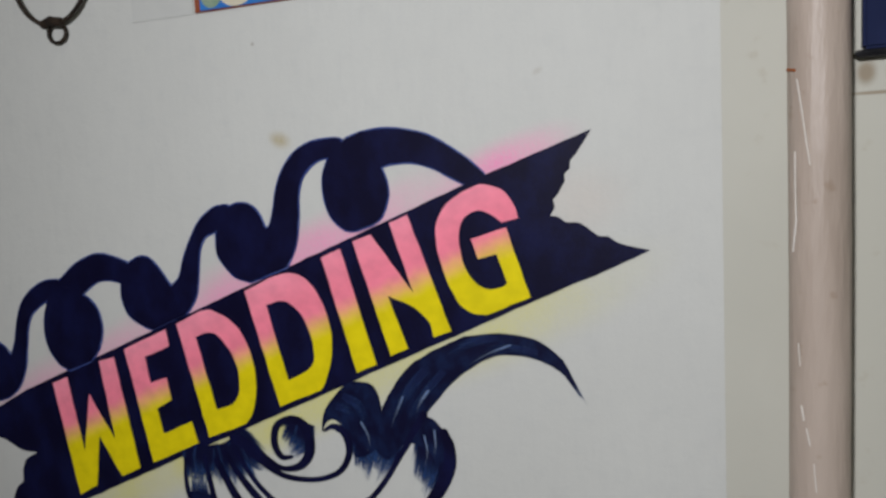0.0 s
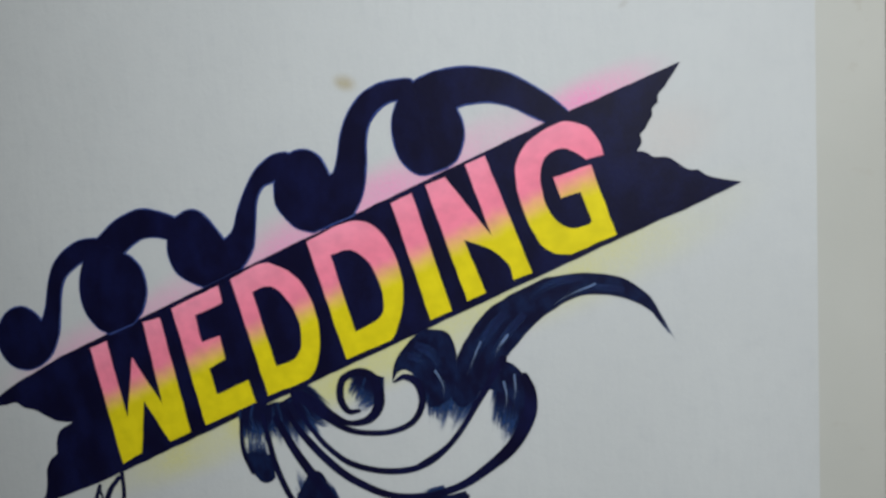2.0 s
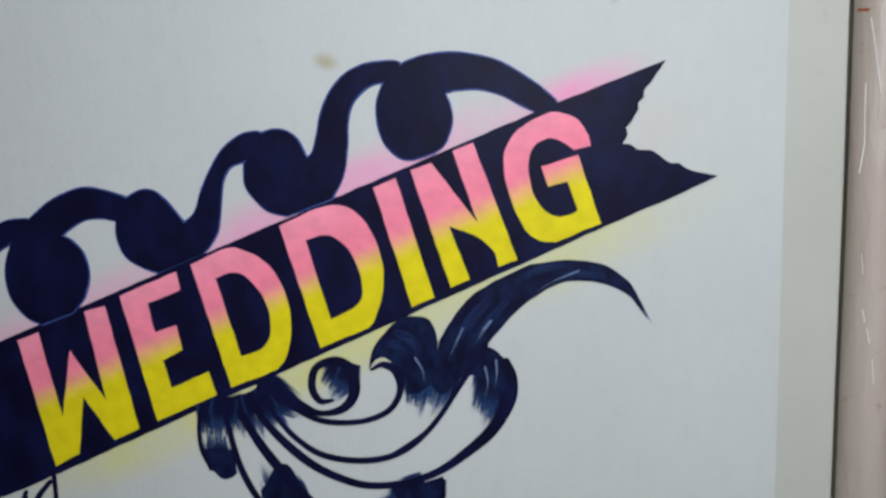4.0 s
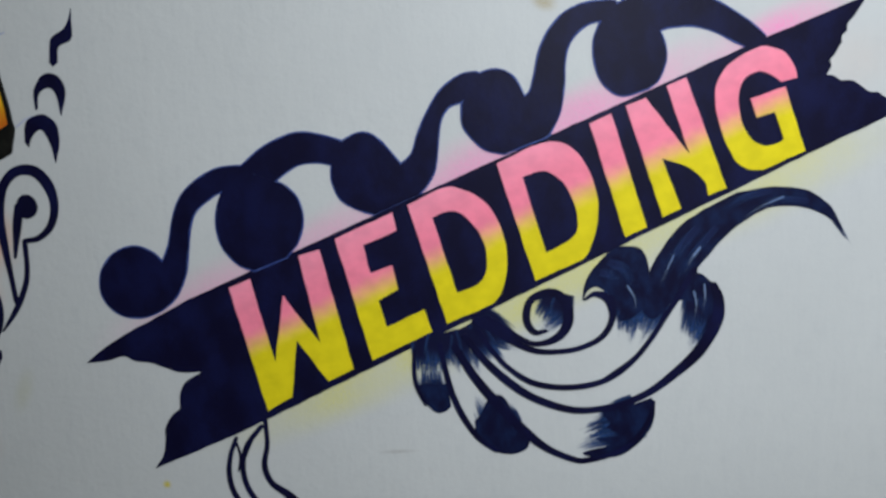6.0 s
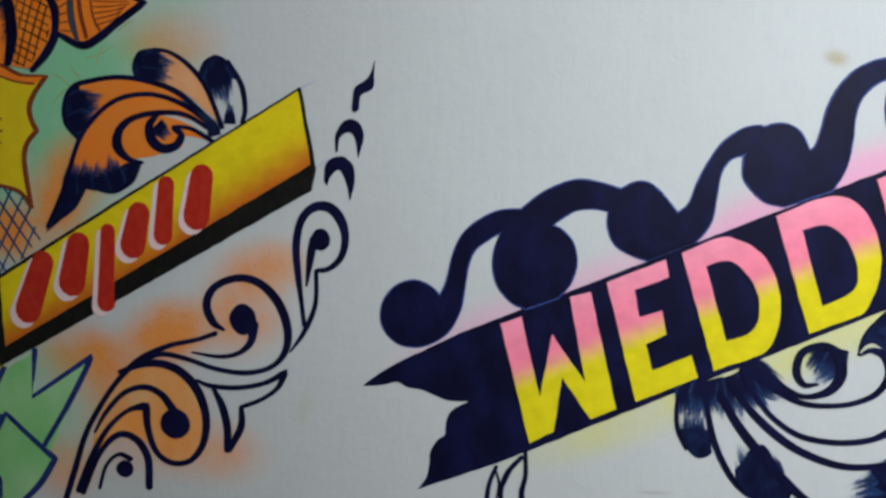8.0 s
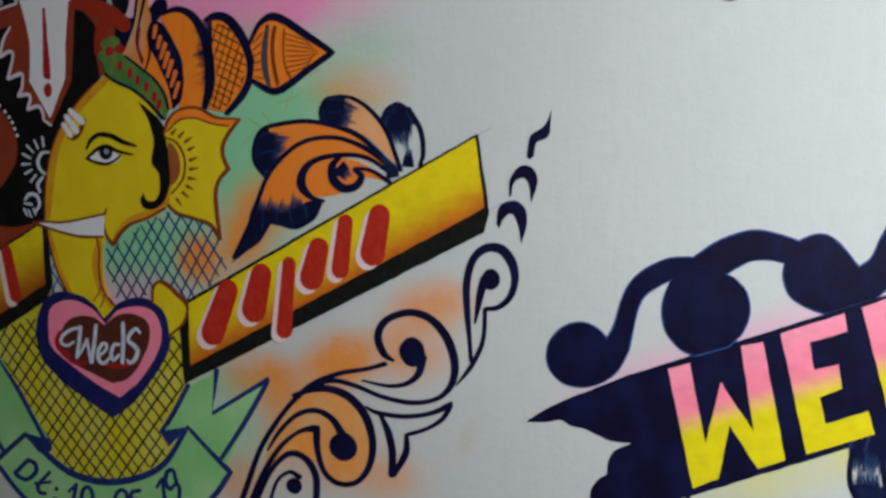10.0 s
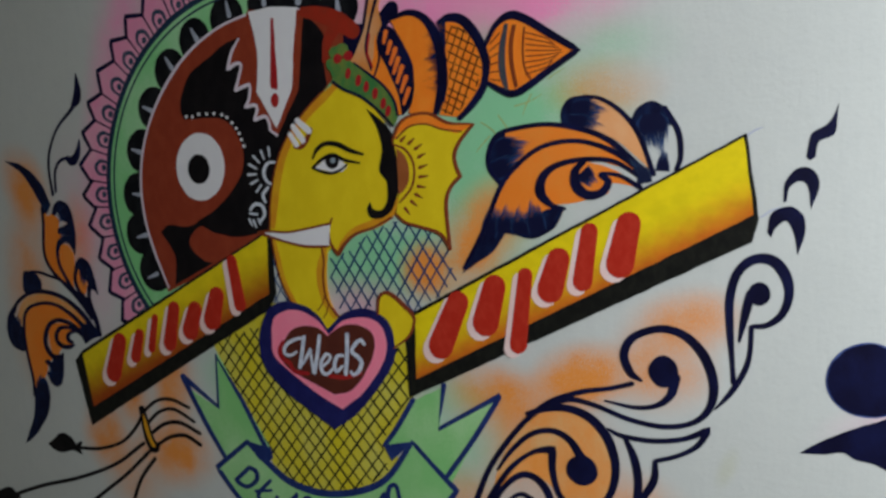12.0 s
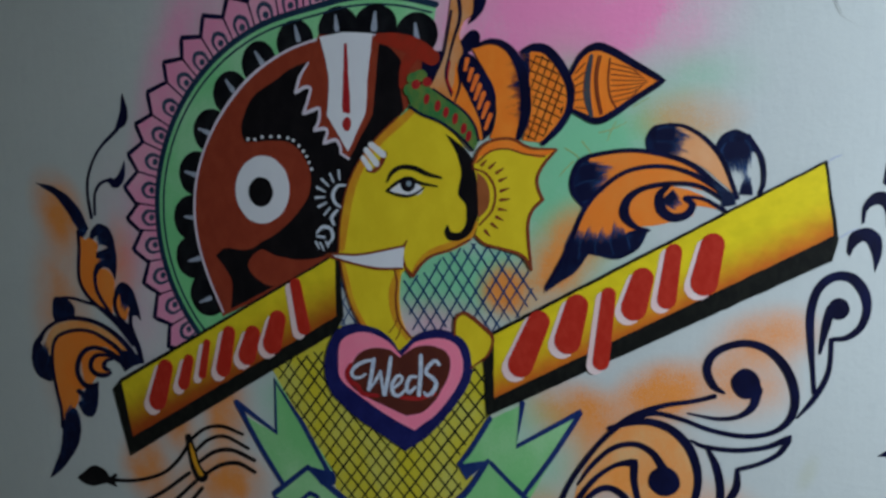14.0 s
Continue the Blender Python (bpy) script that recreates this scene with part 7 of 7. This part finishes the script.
fill("petal", flourish_orange, 2, [(-1.6096, 1.4477), (-1.6052, 1.4678), (-1.5946, 1.4773), (-1.5903, 1.4610), (-1.5773, 1.4473), (-1.5810, 1.4355), (-1.5877, 1.4212), (-1.6011, 1.4303)])
fill("leaf", navy_worn, 4, [(-1.6120, 1.4536, True), (-1.6102, 1.4771), (-1.6018, 1.4936), (-1.5886, 1.5008), (-1.5724, 1.4940), (-1.5611, 1.4779), (-1.5544, 1.4548), (-1.5484, 1.4235, True), (-1.5575, 1.4314), (-1.5672, 1.4323), (-1.5747, 1.4251, True), (-1.5782, 1.4355), (-1.5732, 1.4462), (-1.5810, 1.4542), (-1.5930, 1.4622), (-1.5975, 1.4773), (-1.6040, 1.4655)])
stroke("brush_fade", brush_out, 5, [(-1.5834, 1.4775, 0.0224), (-1.5848, 1.4588, 0.0225), (-1.5908, 1.4352, 0.0113)])
stroke("outline", navy, 5, [(-1.6097, 1.4654, 0.0085), (-1.6096, 1.4477, 0.0085), (-1.6025, 1.4302, 0.0085), (-1.5908, 1.4164, 0.0099), (-1.5751, 1.4016, 0.0112), (-1.5595, 1.3669, 0.0112), (-1.5519, 1.3378, 0.0098)])
stroke("outline", navy, 5, [(-1.5731, 1.4287, 0.0084), (-1.5742, 1.4134, 0.0084), (-1.5676, 1.3901, 0.0098), (-1.5581, 1.3670, 0.0098), (-1.5519, 1.3378, 0.0098)])
stroke("brush_fade", brush_out, 4, [(-1.5959, 1.4234, 0.0141), (-1.5836, 1.4002, 0.0141), (-1.5689, 1.3725, 0.0084)])
fill("leaf", navy_worn, 4, [(-1.7657, 1.4661), (-1.7491, 1.4676), (-1.7316, 1.4631), (-1.7166, 1.4477), (-1.7149, 1.4334), (-1.7231, 1.4235), (-1.7474, 1.4180), (-1.7656, 1.4151), (-1.7732, 1.4319), (-1.7716, 1.4502)])
stroke("outline", navy, 5, [(-1.7432, 1.4665, 0.0060), (-1.7166, 1.4657, 0.0059), (-1.6878, 1.4591, 0.0058), (-1.6565, 1.4514, 0.0065), (-1.6249, 1.4344, 0.0071), (-1.5982, 1.4127, 0.0085), (-1.5722, 1.3841, 0.0112)])
fill("petal", scroll_tint, 1.8, [(-1.7968, 1.3713), (-1.7792, 1.3989), (-1.7478, 1.4132), (-1.7059, 1.4180), (-1.6628, 1.4096), (-1.6212, 1.3895), (-1.5750, 1.3463, True), (-1.6022, 1.3594), (-1.6361, 1.3819), (-1.6710, 1.3974), (-1.7073, 1.4011), (-1.7496, 1.3925), (-1.7722, 1.3747), (-1.7826, 1.3424), (-1.7981, 1.3565)])
stroke("outline", navy, 5, [(-1.8117, 1.3757, 0.0123), (-1.8012, 1.3908, 0.0077), (-1.7815, 1.4061, 0.0076), (-1.7534, 1.4179, 0.0075), (-1.7201, 1.4236, 0.0089), (-1.6836, 1.4210, 0.0088), (-1.6482, 1.4112, 0.0087), (-1.6139, 1.3921, 0.0100), (-1.5873, 1.3694, 0.0113), (-1.5617, 1.3374, 0.0126)])
fill("leaf", navy_worn, 4, [(-1.8148, 1.3756, True), (-1.8072, 1.3574), (-1.7961, 1.3455), (-1.7830, 1.3387, True), (-1.7814, 1.3215), (-1.7859, 1.2880), (-1.8044, 1.2870), (-1.8221, 1.2948), (-1.8344, 1.3129), (-1.8355, 1.3352), (-1.8270, 1.3604)])
stroke("brush_fade", brush_out, 4, [(-1.8100, 1.3264, 0.0339), (-1.8019, 1.3490, 0.0276), (-1.7903, 1.3765, 0.0122)])
stroke("outline", navy, 5, [(-1.8342, 1.3316, 0.0078), (-1.8270, 1.3604, 0.0093), (-1.8130, 1.3782, 0.0092)])
fill("drop", flourish_orange, 2, [(-1.7794, 1.3278), (-1.7748, 1.3623), (-1.7532, 1.3851), (-1.7078, 1.3950), (-1.6643, 1.3905), (-1.6296, 1.3738), (-1.5938, 1.3395, True), (-1.6170, 1.3528), (-1.6447, 1.3649), (-1.6739, 1.3613), (-1.7013, 1.3494), (-1.7137, 1.3246), (-1.7127, 1.3003), (-1.7024, 1.2826), (-1.7064, 1.2702), (-1.7213, 1.2693), (-1.7198, 1.2510), (-1.7306, 1.2295), (-1.7503, 1.2097), (-1.7652, 1.1950, True), (-1.7692, 1.2357), (-1.7776, 1.2785)])
stroke("outline", navy, 5, [(-1.7675, 1.1861, 0.0076), (-1.7673, 1.2234, 0.0076), (-1.7747, 1.2602, 0.0076), (-1.7806, 1.2969, 0.0076), (-1.7824, 1.3276, 0.0076), (-1.7779, 1.3622, 0.0076), (-1.7640, 1.3823, 0.0076), (-1.7406, 1.3928, 0.0075), (-1.7075, 1.3987, 0.0074), (-1.6712, 1.3950, 0.0073), (-1.6363, 1.3795, 0.0086), (-1.6092, 1.3615, 0.0100), (-1.5856, 1.3363, 0.0113)])
fill("drop_tip", navy_worn, 4, [(-1.7648, 1.1988, True), (-1.7565, 1.2080), (-1.7463, 1.2211), (-1.7336, 1.2293), (-1.7229, 1.2140), (-1.7190, 1.1896), (-1.7261, 1.1581), (-1.7403, 1.1322), (-1.7705, 1.0983), (-1.7985, 1.0756), (-1.8114, 1.0693, True), (-1.7931, 1.1026), (-1.7764, 1.1355), (-1.7691, 1.1673)])
stroke("brush_fade", brush_out, 4, [(-1.7394, 1.1968, 0.0423), (-1.7392, 1.2166, 0.0392), (-1.7356, 1.2415, 0.0211)])
fill("curl_fill", flourish_orange, 2, [(-1.7058, 1.3310), (-1.6970, 1.3471), (-1.6743, 1.3565), (-1.6454, 1.3553), (-1.6305, 1.3439), (-1.6462, 1.3277), (-1.6442, 1.3158), (-1.6333, 1.3079), (-1.6687, 1.3001), (-1.6846, 1.2835), (-1.7016, 1.2924)])
stroke("outline", navy, 6, [(-1.5832, 1.3305, 0.0127), (-1.6174, 1.3469, 0.0100), (-1.6452, 1.3589, 0.0087), (-1.6738, 1.3625, 0.0088), (-1.6997, 1.3507, 0.0103), (-1.7150, 1.3270, 0.0104), (-1.7169, 1.3038, 0.0104), (-1.7052, 1.2849, 0.0104), (-1.6880, 1.2785, 0.0118), (-1.6685, 1.2844, 0.0073)])
stroke("outline", navy, 6, [(-1.6041, 1.3355, 0.0085), (-1.6248, 1.3442, 0.0072), (-1.6460, 1.3481, 0.0072), (-1.6680, 1.3447, 0.0088), (-1.6809, 1.3297, 0.0103), (-1.6792, 1.3141, 0.0103), (-1.6639, 1.3052, 0.0102), (-1.6451, 1.3049, 0.0101), (-1.6317, 1.3104, 0.0058)])
stroke("outline", navy, 6, [(-1.6266, 1.3393, 0.0057), (-1.6397, 1.3363, 0.0072), (-1.6477, 1.3264, 0.0087), (-1.6440, 1.3182, 0.0087), (-1.6341, 1.3162, 0.0058)])
fill("leaf", navy_worn, 4, [(-1.6952, 1.2805), (-1.6803, 1.2825), (-1.6665, 1.2905, True), (-1.6665, 1.2724), (-1.6702, 1.2455), (-1.6778, 1.2231), (-1.6904, 1.2125), (-1.7050, 1.2152), (-1.7144, 1.2268), (-1.7206, 1.2424), (-1.7056, 1.2433, True), (-1.7107, 1.2540), (-1.7245, 1.2667), (-1.7151, 1.2721), (-1.7037, 1.2666)])
stroke("brush_fade", brush_out, 4, [(-1.6896, 1.2589, 0.0266), (-1.7050, 1.2507, 0.0268), (-1.7231, 1.2472, 0.0150)])
fill("base", navy_worn, 6, [(-1.6049, 1.3616, True), (-1.5840, 1.3577), (-1.5608, 1.3492), (-1.5507, 1.3355, True), (-1.5722, 1.3275), (-1.5956, 1.3157, True), (-1.6055, 1.3355)])
stroke("thin_stalk", navy, 4, [(-1.6555, 1.6337, 0.0063), (-1.6611, 1.6872, 0.0051), (-1.6535, 1.7274, 0.0050), (-1.6257, 1.7722, 0.0050), (-1.5782, 1.8097, 0.0074)])
fill("bud", navy, 4, [(-1.5603, 1.8813, True), (-1.5506, 1.8473), (-1.5568, 1.8198), (-1.5839, 1.8066, True), (-1.5687, 1.8428)])
stroke("thin_stalk", navy, 4, [(-1.6463, 1.6406, 0.0050), (-1.6431, 1.681, 0.0050), (-1.627, 1.7036, 0.0063), (-1.5998, 1.7108, 0.0075)])
fill("bud", navy, 4, [(-1.5651, 1.7471, True), (-1.5659, 1.7189), (-1.58, 1.6966), (-1.5969, 1.6948), (-1.6097, 1.7089, True), (-1.584, 1.7172)])

thing("tied_threads", -1.445, 1.133, "black threads tied with a brown knot, small pot shape", "painted threads", "wedding mural")
fill("pot", black, 4, [(-1.7387, 1.0765, True), (-1.718, 1.0908), (-1.6943, 1.1066), (-1.6655, 1.0993), (-1.652, 1.0845, True), (-1.6367, 1.0945, True), (-1.6327, 1.0899), (-1.6408, 1.0793), (-1.6346, 1.0652, True), (-1.6489, 1.0687), (-1.6604, 1.0713, True), (-1.698, 1.0616), (-1.7201, 1.0657)])
stroke("thread", black, 4, [(-1.6408, 1.0793, 0.0074), (-1.58, 1.085, 0.0073), (-1.5154, 1.1066, 0.0072), (-1.4747, 1.14, 0.0071), (-1.4495, 1.1739, 0.0071)])
stroke("thread", black, 4, [(-1.4449, 1.1824, 0.0071), (-1.4073, 1.2085, 0.0070), (-1.3676, 1.2148, 0.0069), (-1.3233, 1.202, 0.0057)])
stroke("thread", black, 4, [(-1.4371, 1.1572, 0.0070), (-1.4021, 1.1857, 0.0070), (-1.3623, 1.1945, 0.0069), (-1.3121, 1.1743, 0.0057)])
stroke("thread", black, 4, [(-1.4319, 1.1342, 0.0070), (-1.3905, 1.161, 0.0081), (-1.3484, 1.1679, 0.0080), (-1.2994, 1.1513, 0.0068)])
stroke("thread", black, 4, [(-1.4119, 1.1148, 0.0070), (-1.3763, 1.1355, 0.0081), (-1.337, 1.1424, 0.0080), (-1.2995, 1.1273, 0.0068)])
stroke("thread", black, 4, [(-1.4523, 1.1123, 0.0076), (-1.5379, 1.0553, 0.0079), (-1.6523, 1.0088, 0.0082), (-1.7724, 0.9729, 0.0086), (-1.8915, 0.9277, 0.0089)])
stroke("thread", black, 4, [(-1.4383, 1.0957, 0.0076), (-1.5074, 1.0369, 0.0078), (-1.5694, 0.9925, 0.0079), (-1.6431, 0.9396, 0.0081)])
stroke("thread", black, 4, [(-1.4241, 1.0829, 0.0075), (-1.4683, 1.03, 0.0076), (-1.499, 0.9626, 0.0077)])
fill("pot", black, 4, [(-1.963, 0.9097, True), (-1.919, 0.9402), (-1.8821, 0.954), (-1.8605, 0.9435), (-1.8403, 0.952, True), (-1.8503, 0.934), (-1.8367, 0.9224, True), (-1.8741, 0.9138), (-1.9054, 0.8977)])
fill("knot", black, 7, [(-1.4555, 1.1884), (-1.4498, 1.1935), (-1.4445, 1.1916), (-1.4366, 1.1687), (-1.4291, 1.1400), (-1.4196, 1.1209), (-1.4092, 1.1171), (-1.4129, 1.1004), (-1.4252, 1.0957), (-1.4367, 1.1040), (-1.4460, 1.1268), (-1.4522, 1.1557)])
fill("knot_face", ochre_fade, 8, [(-1.4455, 1.1763), (-1.4383, 1.1627), (-1.4307, 1.1364), (-1.4224, 1.1195), (-1.4175, 1.1117), (-1.4257, 1.1086), (-1.4343, 1.1219), (-1.4434, 1.1470)], under="knot")

thing("wall_stain", -0.249, 1.900, "faint grey arc of grime on the white wall", "stain")
stroke("grime_arc", wall_grime, 1, [(-0.2844, 1.9604, 0.0075), (-0.2795, 1.9314, 0.0075), (-0.268, 1.91, 0.0074), (-0.2455, 1.8949, 0.0074), (-0.2139, 1.8856, 0.0065), (-0.1908, 1.8852, 0.0048)])
